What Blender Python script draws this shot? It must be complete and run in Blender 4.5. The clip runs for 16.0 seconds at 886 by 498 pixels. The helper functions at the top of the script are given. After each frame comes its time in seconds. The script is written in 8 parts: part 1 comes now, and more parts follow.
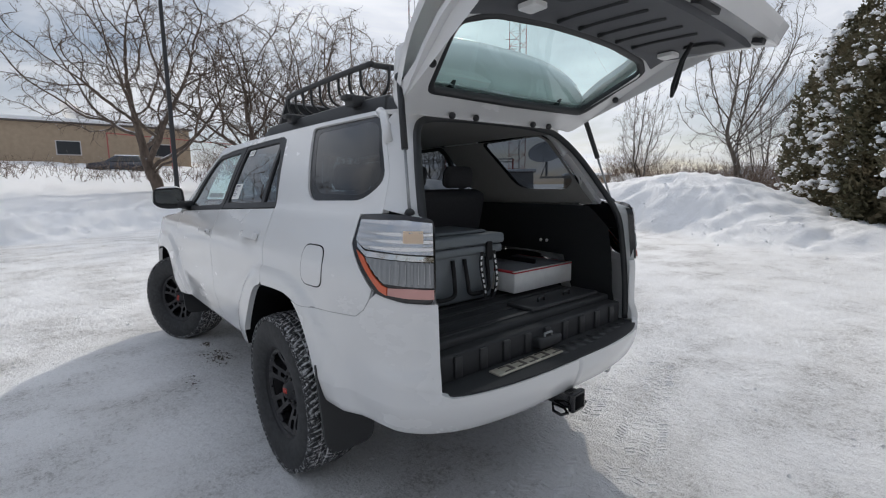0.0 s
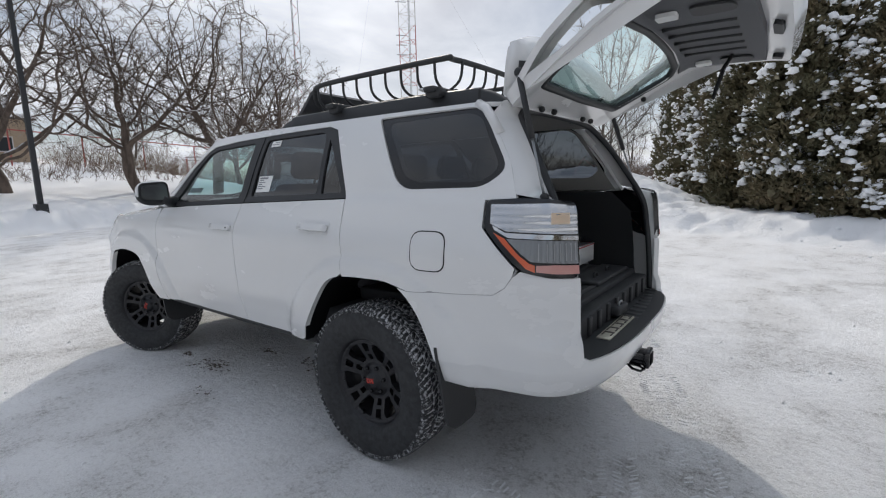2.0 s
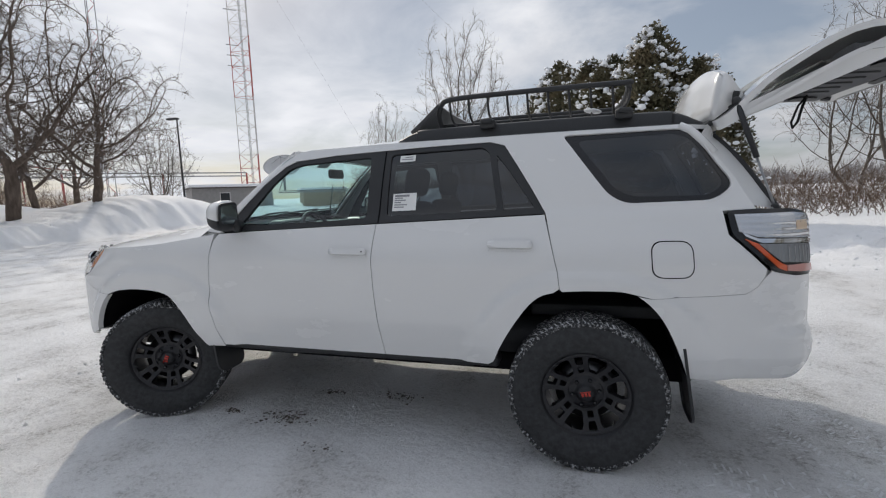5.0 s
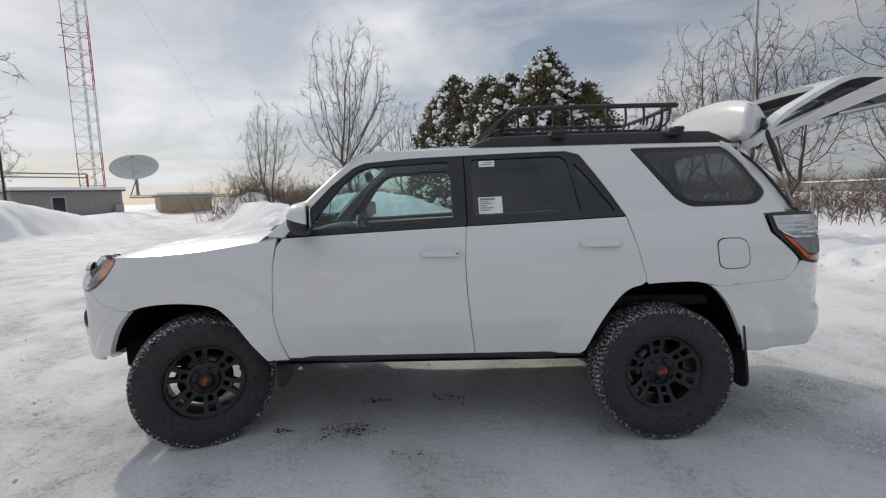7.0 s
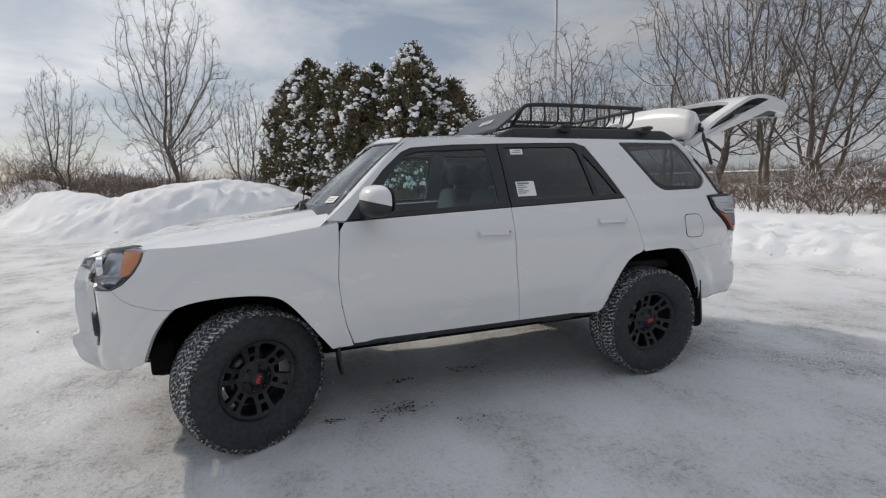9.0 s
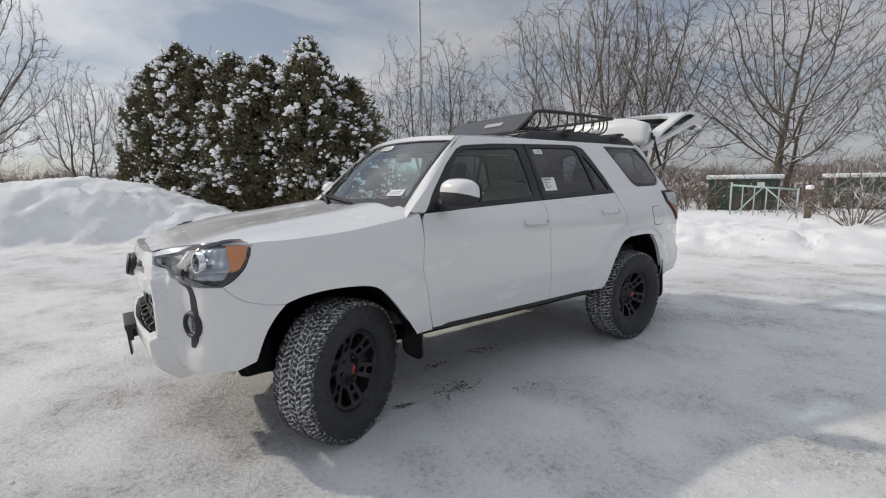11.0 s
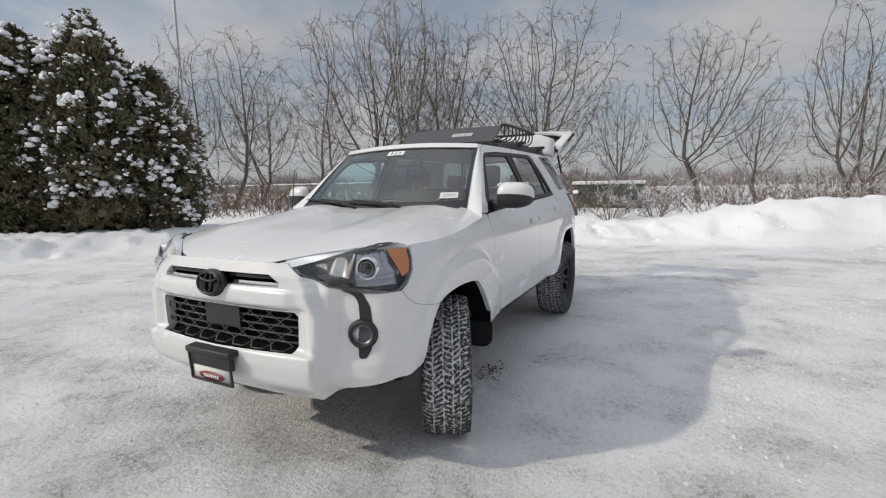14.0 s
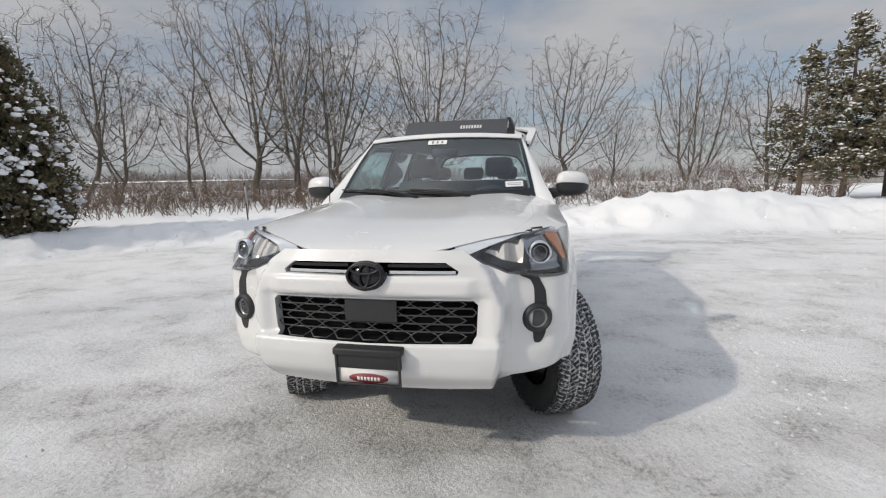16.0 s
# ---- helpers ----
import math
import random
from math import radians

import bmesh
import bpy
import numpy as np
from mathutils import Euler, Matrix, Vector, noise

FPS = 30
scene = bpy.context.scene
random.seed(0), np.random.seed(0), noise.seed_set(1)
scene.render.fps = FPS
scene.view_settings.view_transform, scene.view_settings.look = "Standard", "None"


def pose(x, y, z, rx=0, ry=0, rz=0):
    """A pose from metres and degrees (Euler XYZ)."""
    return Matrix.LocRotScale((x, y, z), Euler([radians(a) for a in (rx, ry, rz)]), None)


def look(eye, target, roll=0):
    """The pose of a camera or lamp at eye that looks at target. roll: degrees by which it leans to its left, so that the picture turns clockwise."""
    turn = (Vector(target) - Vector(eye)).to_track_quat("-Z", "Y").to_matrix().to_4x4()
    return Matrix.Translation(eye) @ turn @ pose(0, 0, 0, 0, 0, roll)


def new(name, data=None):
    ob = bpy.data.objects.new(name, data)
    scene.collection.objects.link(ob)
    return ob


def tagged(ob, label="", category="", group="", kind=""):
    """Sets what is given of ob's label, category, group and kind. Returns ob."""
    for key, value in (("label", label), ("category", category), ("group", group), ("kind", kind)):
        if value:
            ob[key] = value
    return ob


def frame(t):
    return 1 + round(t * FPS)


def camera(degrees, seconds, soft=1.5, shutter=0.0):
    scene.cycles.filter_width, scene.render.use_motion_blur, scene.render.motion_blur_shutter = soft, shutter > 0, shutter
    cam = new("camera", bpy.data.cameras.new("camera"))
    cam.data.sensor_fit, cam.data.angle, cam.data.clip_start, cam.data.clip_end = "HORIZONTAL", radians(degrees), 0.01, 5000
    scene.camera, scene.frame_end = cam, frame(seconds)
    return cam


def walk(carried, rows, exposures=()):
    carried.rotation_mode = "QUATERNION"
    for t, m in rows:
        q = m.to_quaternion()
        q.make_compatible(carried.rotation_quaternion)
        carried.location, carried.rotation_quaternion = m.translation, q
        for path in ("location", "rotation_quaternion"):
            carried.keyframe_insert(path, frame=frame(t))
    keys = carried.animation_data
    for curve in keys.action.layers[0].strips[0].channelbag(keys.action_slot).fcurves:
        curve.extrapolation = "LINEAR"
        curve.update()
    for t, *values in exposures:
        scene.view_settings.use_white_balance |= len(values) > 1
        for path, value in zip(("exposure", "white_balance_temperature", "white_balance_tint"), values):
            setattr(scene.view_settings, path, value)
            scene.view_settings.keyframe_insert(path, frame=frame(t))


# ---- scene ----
cam = camera(87.8, 16.0, soft=1.15)
PATH = [
    (0, (-2.273, 1.707, 1.454), (-0.749, 0.441, 1.181), -0.8),
    (0.5, (-2.122, 1.869, 1.436), (-0.679, 0.513, 1.158), -0.9),
    (1, (-1.963, 2.066, 1.438), (-0.617, 0.616, 1.143), -0.7),
    (1.5, (-1.854, 2.3, 1.454), (-0.61, 0.764, 1.149), -1.5),
    (2, (-1.669, 2.47, 1.436), (-0.485, 0.887, 1.137), -1.4),
    (2.5, (-1.429, 2.59, 1.443), (-0.329, 0.944, 1.159), -1.3),
    (3, (-1.157, 2.754, 1.44), (-0.202, 1.026, 1.12), -1.9),
    (3.5, (-0.886, 2.912, 1.463), (-0.069, 1.116, 1.135), -2.9),
    (4, (-0.573, 3.012, 1.465), (0.178, 1.181, 1.174), -3.0),
    (6.5, (0.921, 3.597, 1.497), (1.103, 1.617, 1.283), -1.2),
    (7, (1.254, 3.585, 1.493), (1.29, 1.599, 1.267), -1.5),
    (7.5, (1.608, 3.623, 1.492), (1.436, 1.644, 1.26), -1.2),
    (8, (1.94, 3.628, 1.487), (1.584, 1.675, 1.243), -1.1),
    (10.5, (3.57, 3.354, 1.47), (2.532, 1.672, 1.168), -1.0),
    (11, (3.84, 3.232, 1.457), (2.678, 1.63, 1.171), -0.8),
    (11.5, (4.095, 3.063, 1.458), (2.799, 1.565, 1.174), -0.6),
    (12, (4.385, 2.948, 1.478), (2.974, 1.556, 1.209), -1.4),
    (12.5, (4.601, 2.753, 1.456), (3.113, 1.445, 1.179), -1.8),
    (13, (4.806, 2.509, 1.467), (3.216, 1.328, 1.185), -1.0),
    (13.5, (5.061, 2.295, 1.471), (3.363, 1.28, 1.177), -0.5),
    (14, (5.208, 2.027, 1.456), (3.445, 1.122, 1.187), -1.0),
    (14.5, (5.326, 1.722, 1.456), (3.503, 0.945, 1.183), -0.0),
    (15, (5.497, 1.425, 1.462), (3.626, 0.78, 1.175), -0.9),
    (15.5, (5.583, 1.118, 1.435), (3.687, 0.558, 1.134), -1.5),
    (16, (5.659, 0.746, 1.418), (3.72, 0.349, 1.129), -1.1),
]
# the clip's camera closes down a little while it looks towards the bright southern sky
EXPOSURES = [(0.0, -0.18, 6550, 10), (3.0, -0.16, 6580, 10), (4.2, -0.20, 6620, 10), (6.3, -0.31, 6750, 10), (8.2, -0.31, 6750, 10), (10.3, -0.24, 6760, 10), (12.0, -0.21, 6780, 10), (16.0, -0.17, 6800, 10)]
walk(cam, [(t, look(eye, target, roll)) for t, eye, target, roll in PATH], EXPOSURES)

# ---- world and sun ----
SUN_DIR = Vector((1.0, -1.12, 0.97)).normalized()      # towards the sun
SUN_EL = math.asin(SUN_DIR.z)
world = bpy.data.worlds.new("sky")
scene.world = world
world.use_nodes = True
wn, wl = world.node_tree.nodes, world.node_tree.links
wn.clear()


def wnode(kind, **sets):
    n = wn.new(kind)
    for k, v in sets.items():
        if k in n.inputs:
            n.inputs[k].default_value = v
    return n


sky = wn.new("ShaderNodeTexSky")
sky.sky_type = "NISHITA"
sky.sun_disc = False
sky.sun_elevation = SUN_EL
sky.sun_rotation = math.atan2(SUN_DIR.x, SUN_DIR.y)
sky.air_density, sky.dust_density, sky.ozone_density = 1.0, 0.8, 1.0
coord = wn.new("ShaderNodeTexCoord")
split = wn.new("ShaderNodeSeparateXYZ")
lift = wn.new("ShaderNodeMath")
lift.operation, lift.inputs[1].default_value = "ADD", 0.16
lift2 = wn.new("ShaderNodeMath")
lift2.operation, lift2.inputs[1].default_value = "MAXIMUM", 0.0
divx, divy = wn.new("ShaderNodeMath"), wn.new("ShaderNodeMath")
divx.operation = divy.operation = "DIVIDE"
flat = wn.new("ShaderNodeCombineXYZ")
clouds = wnode("ShaderNodeTexNoise", Scale=0.95, Detail=9.0, Roughness=0.56, Distortion=0.35)
ramp = wn.new("ShaderNodeValToRGB")
ramp.color_ramp.elements[0].position, ramp.color_ramp.elements[1].position = 0.38, 0.60
ramp.color_ramp.elements[0].color = (0.10, 0.10, 0.10, 1)
greys = wnode("ShaderNodeTexNoise", Scale=2.1, Detail=6.0, Roughness=0.5)
cloud_colour = wn.new("ShaderNodeMix")
cloud_colour.data_type = "RGBA"
cloud_colour.inputs["A"].default_value = (0.44, 0.47, 0.535, 1)
cloud_colour.inputs["B"].default_value = (0.79, 0.81, 0.85, 1)
# clouds round the sun scatter its light forwards
toward = wn.new("ShaderNodeVectorMath")
toward.operation = "DOT_PRODUCT"
toward.inputs[1].default_value = SUN_DIR
halo = wn.new("ShaderNodeMapRange")
halo.inputs["From Min"].default_value, halo.inputs["From Max"].default_value = 0.25, 1.0
halo.inputs["To Min"].default_value, halo.inputs["To Max"].default_value = 1.0, 2.1
glow = wn.new("ShaderNodeVectorMath")
glow.operation = "SCALE"
sky_dim = wn.new("ShaderNodeVectorMath")
sky_dim.operation = "SCALE"
sky_dim.inputs["Scale"].default_value = 0.055
haze = wn.new("ShaderNodeVectorMath")
haze.operation = "ADD"
haze.inputs[1].default_value = (0.235, 0.280, 0.355)
mixed = wn.new("ShaderNodeMix")
mixed.data_type = "RGBA"
back = wn.new("ShaderNodeBackground")
out = wn.new("ShaderNodeOutputWorld")
wl.new(coord.outputs["Generated"], split.inputs[0])
wl.new(split.outputs["Z"], lift2.inputs[0])
wl.new(lift2.outputs[0], lift.inputs[0])
wl.new(split.outputs["X"], divx.inputs[0])
wl.new(split.outputs["Y"], divy.inputs[0])
wl.new(lift.outputs[0], divx.inputs[1])
wl.new(lift.outputs[0], divy.inputs[1])
wl.new(divx.outputs[0], flat.inputs[0])
wl.new(divy.outputs[0], flat.inputs[1])
wl.new(flat.outputs[0], clouds.inputs["Vector"])
wl.new(flat.outputs[0], greys.inputs["Vector"])
wl.new(clouds.outputs["Fac"], ramp.inputs["Fac"])
wl.new(greys.outputs["Fac"], cloud_colour.inputs["Factor"])
wl.new(coord.outputs["Generated"], toward.inputs[0])
wl.new(toward.outputs["Value"], halo.inputs["Value"])
wl.new(cloud_colour.outputs["Result"], glow.inputs[0])
wl.new(halo.outputs["Result"], glow.inputs["Scale"])
wl.new(sky.outputs["Color"], sky_dim.inputs[0])
wl.new(ramp.outputs["Color"], mixed.inputs["Factor"])
wl.new(sky_dim.outputs["Vector"], haze.inputs[0])
wl.new(haze.outputs["Vector"], mixed.inputs["A"])
wl.new(glow.outputs["Vector"], mixed.inputs["B"])
wl.new(mixed.outputs["Result"], back.inputs["Color"])
high = wn.new("ShaderNodeMapRange")
high.inputs["From Min"].default_value, high.inputs["From Max"].default_value = 0.40, 0.95
high.inputs["To Min"].default_value, high.inputs["To Max"].default_value = 0.79, 1.4
wl.new(split.outputs["Z"], high.inputs["Value"])
wl.new(high.outputs["Result"], back.inputs["Strength"])
wl.new(back.outputs[0], out.inputs[0])

sun = new("sun", bpy.data.lights.new("sun", "SUN"))
sun.data.energy, sun.data.angle, sun.data.color = 2.25, radians(1.2), (1.0, 0.93, 0.82)
sun.matrix_world = look((0, 0, 30), Vector((0, 0, 30)) - SUN_DIR)

# ---- materials ----


class Nodes:
    """A principled material with room for texture nodes."""

    def __init__(self, name, colour, rough=0.5, metal=0.0, **more):
        self.mat = bpy.data.materials.new(name)
        self.mat.use_nodes = True
        self.tree = self.mat.node_tree
        self.bsdf = self.tree.nodes["Principled BSDF"]
        self.bsdf.inputs["Base Color"].default_value = (*colour, 1)
        self.bsdf.inputs["Roughness"].default_value = rough
        self.bsdf.inputs["Metallic"].default_value = metal
        for k, v in more.items():
            self.bsdf.inputs[k.replace("_", " ")].default_value = v
        self.place = self.tree.nodes.new("ShaderNodeTexCoord")

    def noise(self, scale, detail=4.0, rough=0.55, stretch=(1, 1, 1), distort=0.0):
        m = self.tree.nodes.new("ShaderNodeMapping")
        m.inputs["Scale"].default_value = stretch
        n = self.tree.nodes.new("ShaderNodeTexNoise")
        n.inputs["Scale"].default_value, n.inputs["Detail"].default_value = scale, detail
        n.inputs["Roughness"].default_value, n.inputs["Distortion"].default_value = rough, distort
        self.tree.links.new(self.place.outputs["Object"], m.inputs["Vector"])
        self.tree.links.new(m.outputs["Vector"], n.inputs["Vector"])
        return n.outputs["Fac"]

    def ramp(self, fac, lo, hi, a=0.0, b=1.0):
        n = self.tree.nodes.new("ShaderNodeMapRange")
        n.inputs["From Min"].default_value, n.inputs["From Max"].default_value = lo, hi
        n.inputs["To Min"].default_value, n.inputs["To Max"].default_value = a, b
        self.tree.links.new(fac, n.inputs["Value"])
        return n.outputs["Result"]

    def times(self, a, b, op="MULTIPLY"):
        n = self.tree.nodes.new("ShaderNodeMath")
        n.operation = op
        for i, v in enumerate((a, b)):
            if isinstance(v, (int, float)):
                n.inputs[i].default_value = v
            else:
                self.tree.links.new(v, n.inputs[i])
        return n.outputs[0]

    def mix(self, fac, a, b):
        n = self.tree.nodes.new("ShaderNodeMix")
        n.data_type = "RGBA"
        self.tree.links.new(fac, n.inputs["Factor"])
        for key, v in (("A", a), ("B", b)):
            if isinstance(v, tuple):
                n.inputs[key].default_value = (*v, 1)
            else:
                self.tree.links.new(v, n.inputs[key])
        return n.outputs["Result"]

    def colour(self, socket):
        self.tree.links.new(socket, self.bsdf.inputs["Base Color"])
        return self

    def rough(self, socket):
        self.tree.links.new(socket, self.bsdf.inputs["Roughness"])
        return self

    def bump(self, socket, strength, distance=0.01):
        n = self.tree.nodes.new("ShaderNodeBump")
        n.inputs["Strength"].default_value, n.inputs["Distance"].default_value = strength, distance
        self.tree.links.new(socket, n.inputs["Height"])
        before = self.bsdf.inputs["Normal"].links
        if before:
            self.tree.links.new(before[0].from_socket, n.inputs["Normal"])
        self.tree.links.new(n.outputs["Normal"], self.bsdf.inputs["Normal"])
        return self

    def attribute(self, name):
        n = self.tree.nodes.new("ShaderNodeAttribute")
        n.attribute_name = name
        return n.outputs["Fac"]

    def upward(self, lo, hi):
        """How far a surface faces up: where snow stays lying."""
        g = self.tree.nodes.new("ShaderNodeNewGeometry")
        s = self.tree.nodes.new("ShaderNodeSeparateXYZ")
        self.tree.links.new(g.outputs["Normal"], s.inputs[0])
        return self.ramp(s.outputs["Z"], lo, hi)


def plain(name, colour, rough=0.5, metal=0.0, grain=0.0, scale=60.0, **more):
    """One colour with a light variation and fine relief."""
    n = Nodes(name, colour, rough, metal, **more)
    if grain:
        f = n.noise(scale)
        n.colour(n.mix(n.ramp(f, 0.3, 0.7), tuple(c * (1 - grain) for c in colour), tuple(min(1, c * (1 + grain)) for c in colour)))
        n.bump(f, 0.25 * grain + 0.05, 0.002)
    return n.mat


def glass_material(name, tint, face=0.06):
    """A thin pane: clear with a tint, and gloss that grows towards grazing view from either side."""
    m = bpy.data.materials.new(name)
    m.use_nodes = True
    t = m.node_tree
    t.nodes.clear()
    clear, shine = t.nodes.new("ShaderNodeBsdfTransparent"), t.nodes.new("ShaderNodeBsdfGlossy")
    clear.inputs["Color"].default_value = (*tint, 1)
    shine.inputs["Color"].default_value, shine.inputs["Roughness"].default_value = (1, 1, 1, 1), 0.01
    lw, power, gain, mx, o = [t.nodes.new(k) for k in ("ShaderNodeLayerWeight", "ShaderNodeMath", "ShaderNodeMath", "ShaderNodeMixShader", "ShaderNodeOutputMaterial")]
    lw.inputs["Blend"].default_value = 0.5
    power.operation, power.inputs[1].default_value = "POWER", 4.0
    gain.operation, gain.inputs[1].default_value, gain.inputs[2].default_value = "MULTIPLY_ADD", 0.9 - face, face
    t.links.new(lw.outputs["Facing"], power.inputs[0])
    t.links.new(power.outputs[0], gain.inputs[0])
    t.links.new(gain.outputs[0], mx.inputs[0])
    t.links.new(clear.outputs[0], mx.inputs[1])
    t.links.new(shine.outputs[0], mx.inputs[2])
    t.links.new(mx.outputs[0], o.inputs[0])
    return m


def make_snow():
    n = Nodes("snow", (0.84, 0.85, 0.87), 0.75, Specular_IOR_Level=0.15)
    lot = n.attribute("driven")
    broad = n.noise(0.30, 5, 0.58, (1.35, 1, 1), 0.25)
    blot = n.noise(1.25, 7, 0.66, (1.3, 1, 1), 0.2)
    small = n.noise(7.5, 6, 0.7)
    grit = n.noise(34, 6, 0.78)
    fine = n.noise(120, 3, 0.6)
    worn = n.times(n.ramp(broad, 0.38, 0.55, 0.30, 1.0), n.ramp(blot, 0.40, 0.60))
    rubbed = n.times(n.times(worn, n.ramp(small, 0.40, 0.60)), lot)
    c = n.mix(n.times(lot, n.ramp(worn, 0.0, 1.0, 0.25, 1.0)), (0.90, 0.903, 0.91), (0.835, 0.834, 0.833))
    c = n.mix(n.times(n.times(n.ramp(n.noise(0.55, 5, 0.6, (1.4, 1, 1)), 0.50, 0.66), lot), 0.30), c, (0.66, 0.635, 0.60))
    c = n.mix(n.times(n.ramp(fine, 0.42, 0.62), n.times(lot, n.ramp(worn, 0.0, 1.0, 0.14, 0.46))), c, (0.52, 0.512, 0.503))
    speck = n.times(n.ramp(grit, 0.515, 0.60), n.times(lot, n.ramp(rubbed, 0.0, 1.0, 0.16, 0.85)))
    c = n.mix(speck, c, (0.42, 0.41, 0.398))
    bare = n.times(n.times(rubbed, n.ramp(blot, 0.48, 0.60)), n.ramp(grit, 0.40, 0.54))
    n.colour(n.mix(n.times(bare, 0.60), c, (0.30, 0.284, 0.265)))
    n.rough(n.ramp(blot, 0.3, 0.7, 0.6, 0.85))
    n.bump(n.noise(3.2, 6, 0.62), 0.40, 0.05).bump(n.noise(13, 5, 0.65), 0.6, 0.042).bump(n.times(grit, n.ramp(worn, 0.0, 1.0, 0.6, 1.0)), 0.85, 0.034).bump(fine, 0.5, 0.006)
    return n.mat


def make_paint():
    n = Nodes("white_paint", (0.80, 0.81, 0.82), 0.22, Coat_Weight=0.7, Coat_Roughness=0.04)
    film = n.noise(2.2, 5, 0.6, (1, 1, 2.2))
    dust = n.noise(140, 3, 0.7)
    n.colour(n.mix(n.times(n.ramp(film, 0.42, 0.75), n.ramp(dust, 0.3, 0.8, 0.2, 0.5)), (0.715, 0.715, 0.713), (0.695, 0.694, 0.690)))
    n.rough(n.ramp(film, 0.3, 0.75, 0.20, 0.30))
    return n.mat


def make_bark(name, dark, light, snow=0.5):
    n = Nodes(name, dark, 0.9)
    f = n.noise(9, 5, 0.6, (1, 1, 0.3))
    bark = n.mix(n.ramp(f, 0.35, 0.7), dark, light)
    lie = n.times(n.upward(0.35, 0.75), n.ramp(n.noise(1.7, 3), 0.60 - 0.25 * snow, 0.66 - 0.25 * snow))
    n.colour(n.mix(lie, bark, (0.84, 0.85, 0.88)))
    n.bump(f, 0.6, 0.01)
    return n.mat


def make_leaf():
    n = Nodes("cedar_leaf", (0.05, 0.06, 0.025), 0.75)
    f = n.noise(1.1, 4, 0.6)
    g = n.noise(14, 3)
    green = n.mix(n.ramp(f, 0.35, 0.65), (0.074, 0.078, 0.044), (0.16, 0.122, 0.07))
    n.colour(n.mix(n.ramp(g, 0.45, 0.75), green, (0.15, 0.14, 0.075)))
    return n.mat


def make_tread(name="snowy_tread", lo=0.40, hi=0.53, white=0.70):
    n = Nodes(name, (0.03, 0.03, 0.032), 0.8)
    f = n.noise(55, 4, 0.7)
    n.colour(n.mix(n.ramp(f, lo, hi), (0.032, 0.033, 0.035), (white, white * 1.01, white * 1.03)))
    n.bump(f, 0.4, 0.004)
    return n.mat


